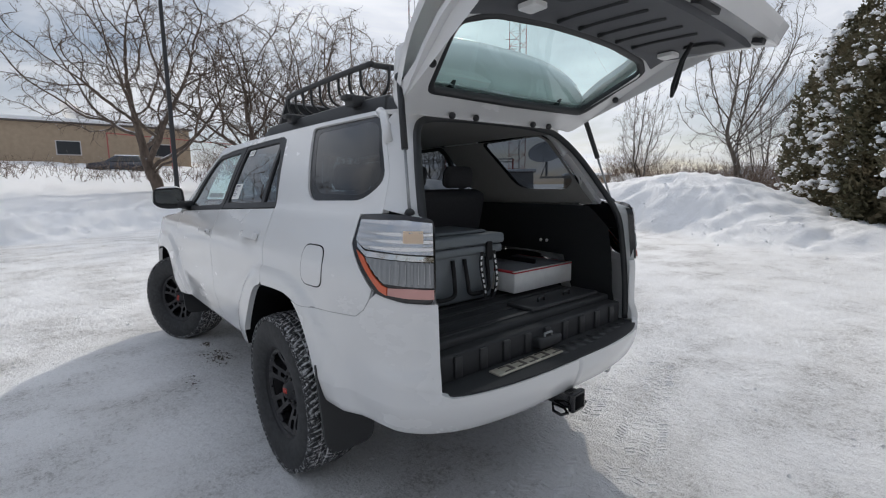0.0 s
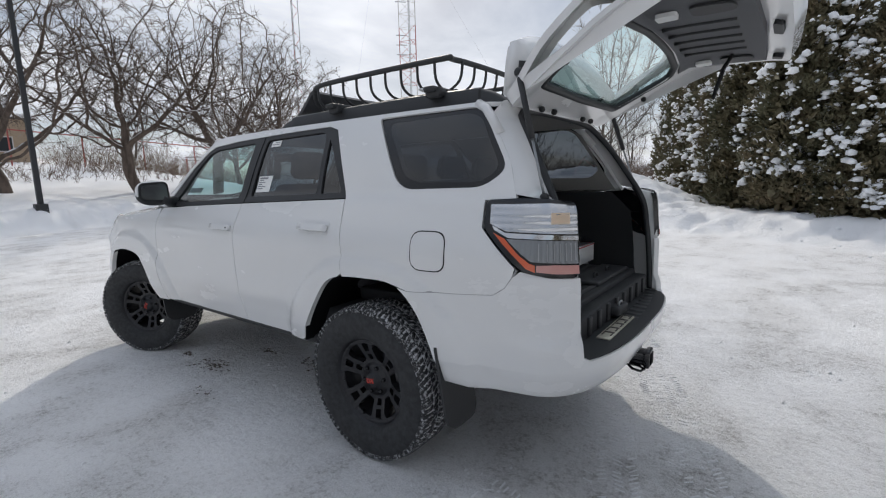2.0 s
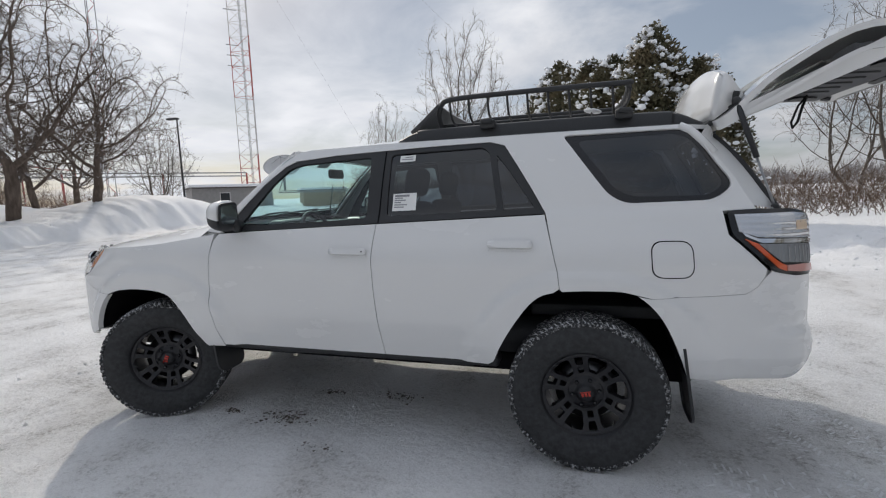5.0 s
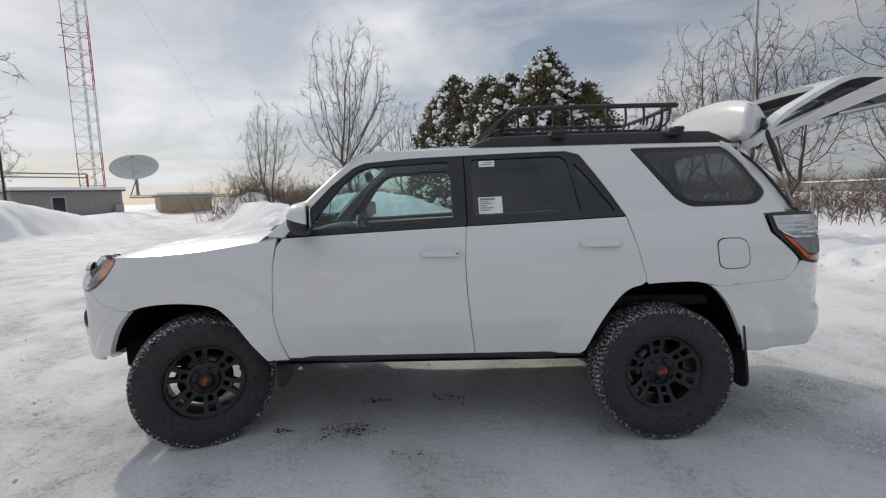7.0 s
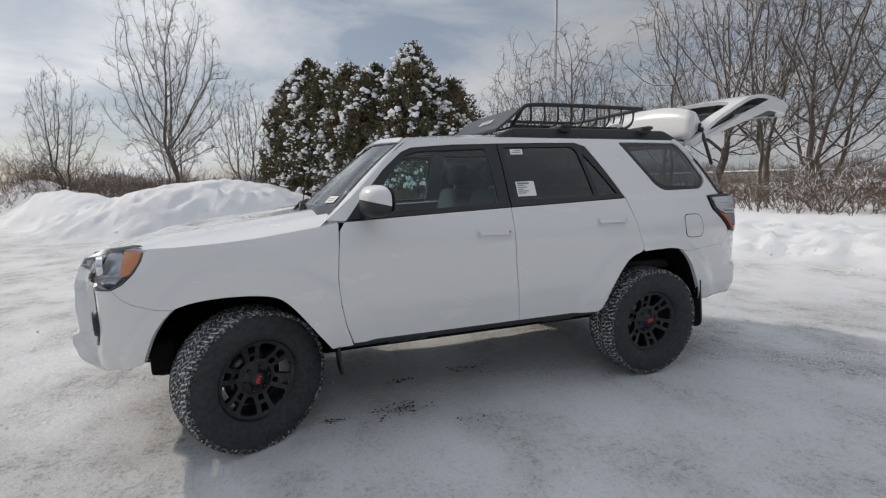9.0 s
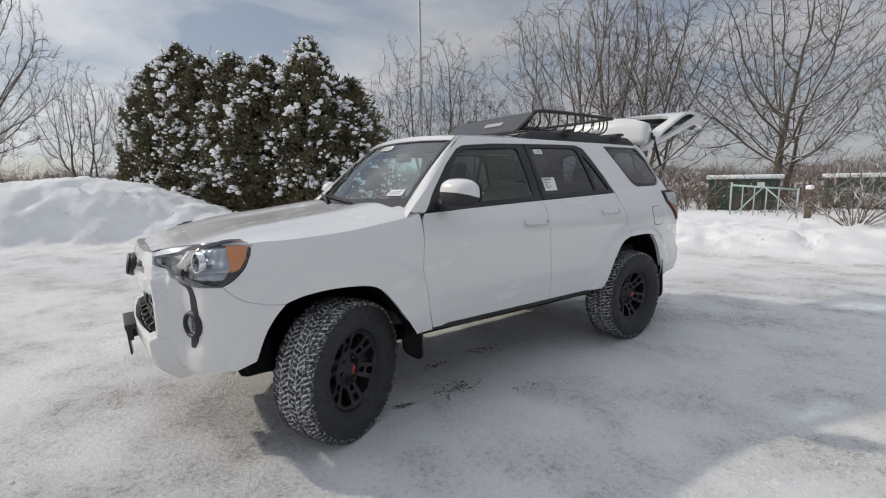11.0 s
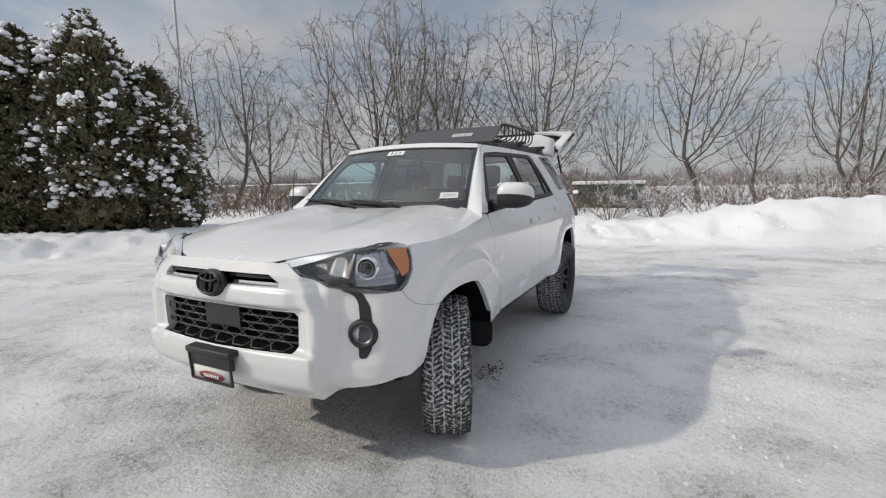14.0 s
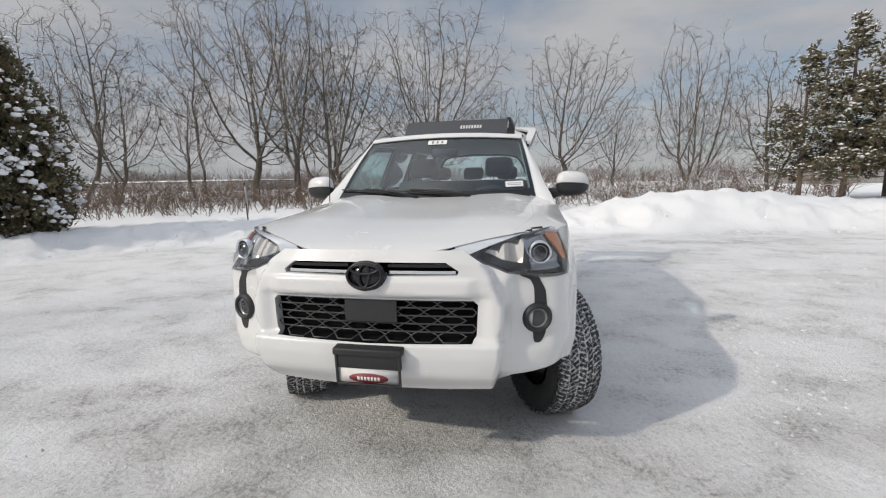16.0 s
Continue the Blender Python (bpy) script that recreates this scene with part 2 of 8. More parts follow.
M = {
    "snow": make_snow(),
    "slush": plain("dirty_slush", (0.115, 0.098, 0.084), 0.8, grain=0.4, scale=60),
    "loose_snow": plain("loose_snow", (0.87, 0.88, 0.90), 0.7, grain=0.06, scale=25),
    "paint": make_paint(),
    "black": plain("black_plastic", (0.022, 0.023, 0.025), 0.55, grain=0.25, scale=300),
    "fairing": plain("fairing_plastic", (0.045, 0.046, 0.050), 0.32, grain=0.15, scale=200),
    "gloss_black": plain("gloss_black", (0.012, 0.012, 0.014), 0.12),
    "seam_grey": plain("seam_grey", (0.30, 0.30, 0.30), 0.8),
    "shell": plain("dark_shell", (0.006, 0.006, 0.007), 0.9, Specular_IOR_Level=0.1),
    "rubber": plain("tyre_rubber", (0.026, 0.027, 0.029), 0.75, grain=0.4, scale=40),
    "tread": make_tread(),
    "lug": make_tread("dusted_rubber", 0.52, 0.60, 0.40),
    "pink_lens": plain("pale_red_lens", (0.55, 0.27, 0.24), 0.15, Coat_Weight=0.6),
    "rim": plain("satin_black_alloy", (0.022, 0.022, 0.025), 0.36, 0.3, grain=0.2, scale=120),
    "steel": plain("brake_steel", (0.12, 0.12, 0.125), 0.35, 1.0, grain=0.1),
    "red": plain("red_enamel", (0.55, 0.05, 0.035), 0.4),
    "chrome": plain("chrome", (0.75, 0.76, 0.78), 0.08, 1.0),
    "silver": plain("silver_reflector", (0.80, 0.81, 0.83), 0.25, 0.6),
    "lamp_bowl": plain("lamp_bowl", (0.33, 0.335, 0.345), 0.3, 0.4),
    "grille_grey": plain("grille_plastic", (0.065, 0.067, 0.07), 0.35, grain=0.1, scale=200),
    "tail_facet": plain("tail_facet", (0.60, 0.61, 0.63), 0.16, 0.75),
    "lamp_facet": plain("lamp_facet", (0.36, 0.37, 0.39), 0.14, 0.85),
    "lamp_black": plain("lamp_black", (0.03, 0.031, 0.033), 0.2),
    "gold_chrome": plain("gold_reflector", (0.58, 0.53, 0.46), 0.12, 0.95),
    "bezel_grey": plain("bezel_grey", (0.16, 0.165, 0.175), 0.25, 0.3),
    "glass": glass_material("clear_glass", (0.75, 0.92, 0.90)),
    "screen": glass_material("windscreen_glass", (0.70, 0.90, 0.93), 0.09),
    "privacy": glass_material("privacy_glass", (0.12, 0.135, 0.155), 0.075),
    "lens": glass_material("lamp_lens", (0.93, 0.94, 0.95)),
    "red_lens": plain("red_lens", (0.62, 0.10, 0.03), 0.12, Coat_Weight=0.6),
    "amber": plain("amber_lens", (0.62, 0.19, 0.03), 0.15, Coat_Weight=0.6),
    "amber_pale": plain("pale_amber_lens", (0.66, 0.50, 0.36), 0.15, Coat_Weight=0.6),
    "smoke": plain("smoked_lens", (0.22, 0.23, 0.24), 0.12, Coat_Weight=0.6),
    "seat": plain("dark_seat_cloth", (0.045, 0.046, 0.05), 0.9, grain=0.25, scale=150),
    "dash": plain("dash_plastic", (0.028, 0.0285, 0.031), 0.6, grain=0.2, scale=200),
    "trim_light": plain("grey_headliner", (0.25, 0.243, 0.23), 0.9, grain=0.08, scale=120),
    "trim_dark": plain("cargo_trim", (0.021, 0.022, 0.024), 0.7, grain=0.25, scale=200),
    "gate_trim": plain("gate_trim_grey", (0.095, 0.098, 0.105), 0.75, grain=0.08, scale=250),
    "paper": plain("paper", (0.80, 0.80, 0.79), 0.8),
    "ink": plain("printed_grey", (0.25, 0.25, 0.27), 0.8),
    "cooler": plain("cooler_grey", (0.17, 0.19, 0.205), 0.55, grain=0.06, scale=220),
    "strap": plain("woven_strap", (0.012, 0.012, 0.013), 0.85),
    "carton": plain("white_carton", (0.72, 0.72, 0.71), 0.7, grain=0.04, scale=30),
    "carton_red": plain("carton_red", (0.42, 0.03, 0.04), 0.6),
    "mark_red": plain("mark_red", (0.20, 0.025, 0.03), 0.5),
    "carton_grey": plain("carton_grey", (0.13, 0.13, 0.14), 0.6),
    "scuff": plain("scuff_plate", (0.50, 0.47, 0.39), 0.4, 0.4, grain=0.15, scale=50),
    "bark": make_bark("bark", (0.075, 0.062, 0.051), (0.17, 0.145, 0.122), 0.62),
    "bark_old": make_bark("bark_old", (0.075, 0.056, 0.044), (0.17, 0.13, 0.105), 0.4),
    "twig": make_bark("brush_twig", (0.105, 0.070, 0.050), (0.19, 0.135, 0.10), 0.12),
    "shrub_twig": make_bark("shrub_twig", (0.09, 0.065, 0.048), (0.17, 0.13, 0.10), 0.8),
    # twig brown paled and greyed: distance haze painted into the bark
    "hazed_wood": make_bark("hazed_wood", (0.23, 0.21, 0.205), (0.33, 0.31, 0.31), 0.5),
    "leaf": make_leaf(),
    "wall_tan": plain("tan_render", (0.40, 0.31, 0.22), 0.85, grain=0.08, scale=3),
    "wall_grey": plain("grey_wall", (0.30, 0.29, 0.28), 0.85, grain=0.1, scale=3),
    "roof_dark": plain("dark_fascia", (0.10, 0.085, 0.075), 0.7, grain=0.1, scale=5),
    "pane": plain("window_pane", (0.04, 0.045, 0.05), 0.1),
    "mast_red": plain("mast_red", (0.42, 0.10, 0.09), 0.6),
    "mast_white": plain("mast_white", (0.60, 0.58, 0.57), 0.6),
    "galv": plain("galvanised", (0.33, 0.34, 0.35), 0.5, 0.6, grain=0.1),
    "pole": plain("pole_bronze", (0.030, 0.031, 0.034), 0.6),
    "dish": plain("dish_white", (0.55, 0.55, 0.55), 0.6, grain=0.05, scale=4),
    "green": plain("green_paint", (0.035, 0.075, 0.058), 0.6, grain=0.15, scale=5),
    "car_dark": plain("dark_blue_paint", (0.03, 0.035, 0.05), 0.25, Coat_Weight=0.5),
    "gate_teal": plain("pale_teal_paint", (0.42, 0.52, 0.50), 0.6, grain=0.1, scale=12),
    "wood": plain("weathered_wood", (0.12, 0.09, 0.07), 0.85, grain=0.2, scale=20),
}

# ---- building helpers ----


def link_bm(name, bm, material, smooth=True):
    me = bpy.data.meshes.new(name)
    for f in bm.faces:
        f.smooth = smooth
    bm.to_mesh(me)
    bm.free()
    me.materials.append(M[material])
    return new(name, me)


def part(name, bm, material, parent, label="", smooth=True):
    """One mesh object under a thing or under a part."""
    ob = link_bm(name, bm, material, smooth)
    ob.parent = parent
    if label:
        tagged(ob, label)
    return ob


def mesh_part(name, me, parent, label=""):
    ob = new(name, me)
    ob.parent = parent
    if label:
        tagged(ob, label)
    return ob


def raw_mesh(name, verts, faces, material, smooth=False):
    me = bpy.data.meshes.new(name)
    me.from_pydata(verts, [], faces)
    if smooth:
        me.polygons.foreach_set("use_smooth", [True] * len(me.polygons))
    me.materials.append(M[material])
    return me


def thing(name, label, category, at=(0, 0, 0), group="", kind=""):
    ob = new(name)
    ob.location = at
    return tagged(ob, label, category, group, kind)


def box_bm(x0, x1, y0, y1, z0, z1, bevel=0.0, segs=2, bm=None):
    own = bm is None
    b = bmesh.new()
    bmesh.ops.create_cube(b, size=1)
    for v in b.verts:
        v.co = Vector(((x0 + x1) / 2 + v.co.x * (x1 - x0), (y0 + y1) / 2 + v.co.y * (y1 - y0), (z0 + z1) / 2 + v.co.z * (z1 - z0)))
    if bevel:
        bmesh.ops.bevel(b, geom=b.edges[:], offset=bevel, segments=segs, affect="EDGES", profile=0.5)
    if own:
        return b
    add_bm(bm, b)
    return bm


def add_bm(into, b, m=None):
    """Copies bmesh b into another, by the matrix m, and frees it."""
    if m is not None:
        bmesh.ops.transform(b, matrix=m, verts=b.verts)
    seen = {v: into.verts.new(v.co) for v in b.verts}
    for f in b.faces:
        g = into.faces.new([seen[v] for v in f.verts])
        g.smooth = f.smooth
    b.free()


def tube_bm(points, radius, sides=8, bm=None, closed=False, taper=None):
    """A tube along points; radius may differ point by point."""
    bm = bm or bmesh.new()
    pts = [Vector(p) for p in points]
    n = len(pts)
    rings, side = [], None
    for i, p in enumerate(pts):
        a, b = pts[(i - 1) % n] if closed or i else p, pts[(i + 1) % n] if closed or i < n - 1 else p
        d = (b - a).normalized()
        if side is None:
            side = d.orthogonal().normalized()
        side = (side - d * side.dot(d)).normalized()
        up = d.cross(side)
        r = radius[i] if isinstance(radius, (list, tuple)) else radius
        rings.append([bm.verts.new(p + (side * math.cos(2 * math.pi * k / sides) + up * math.sin(2 * math.pi * k / sides)) * r) for k in range(sides)])
    for i in range(n if closed else n - 1):
        q, r = rings[i], rings[(i + 1) % n]
        for k in range(sides):
            bm.faces.new((q[k], q[(k + 1) % sides], r[(k + 1) % sides], r[k]))
    if not closed:
        bm.faces.new(rings[0][::-1])
        bm.faces.new(rings[-1])
    return bm


def lathe_bm(profile, steps=48, axis="y", bm=None, closed=False):
    """Turns a profile of (radius, along) about an axis through the origin."""
    bm = bm or bmesh.new()
    rings = []
    for k in range(steps):
        a = 2 * math.pi * k / steps
        c, s = math.cos(a), math.sin(a)
        ring = []
        for r, h in profile:
            co = {"y": (r * c, h, r * s), "z": (r * c, r * s, h), "x": (h, r * c, r * s)}[axis]
            ring.append(bm.verts.new(co))
        rings.append(ring)
    m = len(profile)
    for k in range(steps):
        q, r = rings[k], rings[(k + 1) % steps]
        for i in range(m if closed else m - 1):
            j = (i + 1) % m
            bm.faces.new((q[i], q[j], r[j], r[i]))
    bmesh.ops.recalc_face_normals(bm, faces=bm.faces)
    return bm


def curve_points(ctrl, per=8, closed=False):
    """Points along a Catmull-Rom curve through the control points."""
    p = [np.array(c, float) for c in ctrl]
    n, res = len(p), []
    for i in range(n if closed else n - 1):
        a, b, c, d = (p[(i - 1) % n] if closed or i else p[0], p[i], p[(i + 1) % n], p[(i + 2) % n] if closed or i < n - 2 else p[-1])
        for k in range(per):
            t = k / per
            res.append(tuple(0.5 * (2 * b + (c - a) * t + (2 * a - 5 * b + 4 * c - d) * t * t + (3 * b - a - 3 * c + d) * t ** 3)))
    if not closed:
        res.append(tuple(p[-1]))
    return res


def fillet(pts, r, segs=4):
    """A closed outline with its corners rounded."""
    n, res = len(pts), []
    for i in range(n):
        a, b, c = (Vector((*pts[(i + k) % n], 0)) for k in (-1, 0, 1))
        rr = r[i] if isinstance(r, (list, tuple)) else r
        la, lc = (a - b).length, (c - b).length
        rr = min(rr, la * 0.45, lc * 0.45)
        if rr < 1e-4:
            res.append((b.x, b.y))
            continue
        s, e = b + (a - b).normalized() * rr, b + (c - b).normalized() * rr
        for k in range(segs + 1):
            t = k / segs
            q = s * (1 - t) ** 2 + b * 2 * t * (1 - t) + e * t * t
            res.append((q.x, q.y))
    return res


def sheet_bm(outer, holes, fmap, hint, cell=(0.06, 0.05), rim=0.015):
    """A panel: an outline with holes in (a, b), cut into small faces, bent by fmap(a, b), with its rims turned inwards."""
    from mathutils.geometry import tessellate_polygon
    loops = [[Vector((a, b, 0)) for a, b in lp] for lp in (outer, *holes)]
    flat_v = [v for lp in loops for v in lp]
    bm = bmesh.new()
    bv = [bm.verts.new(v) for v in flat_v]
    for t in tessellate_polygon(loops):
        if len(set(t)) == 3:
            try:
                bm.faces.new([bv[i] for i in t])
            except ValueError:
                pass
    for axis, step in ((0, cell[0]), (1, cell[1])):
        lo, hi = min(v[axis] for v in loops[0]), max(v[axis] for v in loops[0])
        k = math.ceil(lo / step)
        while k * step < hi:
            co, no = [0, 0, 0], [0, 0, 0]
            co[axis], no[axis] = k * step + 1e-5, 1
            bmesh.ops.bisect_plane(bm, geom=bm.verts[:] + bm.edges[:] + bm.faces[:], dist=1e-6, plane_co=co, plane_no=no)
            k += 1
    bmesh.ops.remove_doubles(bm, verts=bm.verts, dist=2e-5)
    for v in bm.verts:
        v.co = fmap(v.co.x, v.co.y)
    bmesh.ops.recalc_face_normals(bm, faces=bm.faces)
    h = Vector(hint)
    if sum(f.normal.dot(h) * f.calc_area() for f in bm.faces) < 0:
        bmesh.ops.reverse_faces(bm, faces=bm.faces)
    bm.normal_update()
    if rim:
        edge = [e for e in bm.edges if e.is_boundary]
        norm = {v: v.normal.copy() for e in edge for v in e.verts}
        made = bmesh.ops.extrude_edge_only(bm, edges=edge)["geom"]
        for e in edge:
            e.smooth = False
        fresh = [v for v in made if isinstance(v, bmesh.types.BMVert)]
        near = {}
        for e in bm.edges:
            a, b = e.verts
            if a in norm and b not in norm:
                near[b] = a
            elif b in norm and a not in norm:
                near[a] = b
        done = set()
        for v in fresh:
            if v in near and v not in done:
                src = near[v]
                if (v.co - src.co).length < 1e-6:
                    v.co = v.co - norm[src] * rim
                    done.add(v)
    return bm


def mirrored(bm):
    """A copy of a bmesh on the other side of y = 0."""
    b = bm.copy()
    for v in b.verts:
        v.co.y = -v.co.y
    bmesh.ops.reverse_faces(b, faces=b.faces)
    return b


def pair(name, bm, material, parent, label="", smooth=True):
    """A part on the left side and its mirror image on the right."""
    other = mirrored(bm)
    return part(name, bm, material, parent, label, smooth), part(name, other, material, parent, label, smooth)


def loft_bm(a, b, steps=4, bulge=0.0, out=(0, 0, 0)):
    """A strip between two lines of equally many points."""
    bm = bmesh.new()
    rows = []
    for k in range(steps + 1):
        t = k / steps
        rows.append([bm.verts.new(Vector(p).lerp(Vector(q), t) + Vector(out) * bulge * math.sin(math.pi * t)) for p, q in zip(a, b)])
    for r, q in zip(rows, rows[1:]):
        for i in range(len(r) - 1):
            bm.faces.new((r[i], r[i + 1], q[i + 1], q[i]))
    bmesh.ops.recalc_face_normals(bm, faces=bm.faces)
    return bm


def smooth01(lo, hi, x):
    t = min(1.0, max(0.0, (x - lo) / (hi - lo)))
    return t * t * (3 - 2 * t)


def lerp_table(x, table):
    return float(np.interp(x, [a for a, _ in table], [b for _, b in table]))

# ---- ground: one sheet of snow, the cleared lot and the ploughed banks ----
LOT = [(-9.0, 45), (-7.4, 12), (-7.0, 2.5), (-6.2, 0.0), (-5.0, -4.2), (-3.6, -7.6), (-1.2, -9.2), (2.1, -10.4), (3.6, -11.3), (7.0, -11.8), (9.5, -14.0),
       (14.0, -22.0), (22.0, -40), (32, -60), (42, -60), (24.5, -28), (21.8, -23), (20.9, -16), (20.2, -9.5), (19.0, -4.5), (17.6, -1.1), (14.4, 3.2), (14.0, 12), (18, 45)]
# piles: x, y, height, length, width, turn in degrees
PILES = [(4.7, -14.6, 1.35, 3.2, 2.1, -8), (-9.2, 5.0, 0.62, 1.3, 2.3, 0), (-9.0, 8.8, 0.35, 1.4, 2.0, 0),
         (24.8, -18.0, 1.25, 2.6, 4.0, 0), (18.2, -35.5, 1.5, 2.6, 3.6, 20), (22.0, -44.0, 1.6, 2.6, 4.0, 20), (12.0, -24.0, 0.8, 2.0, 3.0, 20)]


def lot_distance(x, y):
    """Metres outside the cleared lot (negative inside)."""
    px, py = np.array([p[0] for p in LOT], float), np.array([p[1] for p in LOT], float)
    qx, qy = np.roll(px, -1), np.roll(py, -1)
    best = np.full(x.shape, 1e9)
    inside = np.zeros(x.shape, bool)
    for a, b, c, d in zip(px, py, qx, qy):
        ex, ey = c - a, d - b
        t = np.clip(((x - a) * ex + (y - b) * ey) / (ex * ex + ey * ey), 0, 1)
        best = np.minimum(best, np.hypot(x - a - t * ex, y - b - t * ey))
        cross = ((b > y) != (d > y)) & (x < (c - a) * (y - b) / (d - b + 1e-12) + a)
        inside ^= cross
    return np.where(inside, -best, best)


def waves(x, y, seed, size, octaves=4):
    """Smooth uneven height, made of turned sine waves."""
    rng = np.random.RandomState(seed)
    z, amp, k = np.zeros_like(x), 1.0, 2 * np.pi / size
    for _ in range(octaves):
        for _ in range(5):
            a, ph = rng.uniform(0, 2 * np.pi, 2)
            z += amp / 5 * np.sin(k * (x * np.cos(a) + y * np.sin(a)) + ph + 1.3 * np.sin(0.6 * k * (x * np.sin(a) - y * np.cos(a)) + ph))
        amp, k = amp * 0.55, k * 2.1
    return z


def ease(lo, hi, v):
    t = np.clip((v - lo) / (hi - lo), 0, 1)
    return t * t * (3 - 2 * t)


def snow_height(x, y):
    d = lot_distance(x, y) + 0.45 * waves(x, y, 3, 3.2, 3)
    west = ease(2, -4, x) * ease(-12, -4, y)
    east = ease(8, 14, x)
    south = 1 - np.maximum(west, east)
    ridge = 0.34 * west + 0.75 * east + 0.42 * south
    z = ridge * ease(0, 1.5, d) - 0.35 * ridge * ease(1.8, 4.5, d)
    z += east * ease(-30, -13, y) * np.clip(0.115 * (d - 2.0), 0, 4.0)
    for cx, cy, h, l, w, turn in PILES:
        c, s = math.cos(radians(turn)), math.sin(radians(turn))
        u, v = ((x - cx) * c + (y - cy) * s) / l, (-(x - cx) * s + (y - cy) * c) / w
        z += h * np.exp(-(u * u + v * v) ** 1.25 * 0.62) * ease(-0.6, 0.4, d)
    rough = ease(-0.3, 0.9, d) * ease(9, 3, d)
    z += rough * (0.09 * waves(x, y, 5, 1.1, 4) + 0.10 * np.abs(waves(x, y, 9, 0.75, 3)) - 0.03)
    z += ease(0, 3, d) * 0.06 * waves(x, y, 7, 6, 3)
    lot = 1 - ease(-0.6, 0.4, d)
    z += lot * (0.010 * waves(x, y, 11, 1.6, 3) + 0.004 * waves(x, y, 13, 0.30, 2))
    return z, lot


def axis_steps(near, step, far, growth):
    half, v, s = [0.0], 0.0, step
    while v < far:
        v += s
        half.append(v)
        if v > near:
            s *= growth
    return np.array([-h for h in half[:0:-1]] + half)


def ground_height(x, y):
    z, _ = snow_height(np.array([float(x)]), np.array([float(y)]))
    return float(z[0])


def quad_mesh(name, verts, quads, material, smooth, tris=None):
    tris = np.zeros((0, 3), int) if tris is None else tris
    me = bpy.data.meshes.new(name)
    me.vertices.add(len(verts))
    me.vertices.foreach_set("co", np.ascontiguousarray(verts, np.float32).ravel())
    me.loops.add(quads.size + tris.size)
    me.loops.foreach_set("vertex_index", np.concatenate([quads.ravel(), tris.ravel()]).astype(np.int32))
    me.polygons.add(len(quads) + len(tris))
    me.polygons.foreach_set("loop_start", np.concatenate([np.arange(len(quads)) * 4, quads.size + np.arange(len(tris)) * 3]).astype(np.int32))
    me.polygons.foreach_set("use_smooth", np.full(len(quads) + len(tris), smooth, bool))
    me.update()
    me.materials.append(M[material])
    return me


def make_ground():
    gx, gy = axis_steps(13, 0.11, 2600, 1.09) + 2.0, axis_steps(13.5, 0.11, 2600, 1.09) - 2.5
    X, Y = np.meshgrid(gx, gy)
    Z, lot = snow_height(X, Y)
    n, m = X.shape
    verts = np.stack([X.ravel(), Y.ravel(), Z.ravel()], 1)
    idx = np.arange(n * m).reshape(n, m)
    quads = np.stack([idx[:-1, :-1].ravel(), idx[:-1, 1:].ravel(), idx[1:, 1:].ravel(), idx[1:, :-1].ravel()], 1)
    me = quad_mesh("ground", verts, quads, "snow", True)
    a = me.attributes.new("driven", "FLOAT", "POINT")
    a.data.foreach_set("value", lot.ravel().astype(np.float32))
    tagged(new("ground", me), "packed white snow over a parking lot with ploughed banks", "snow ground", kind="structure")


make_ground()


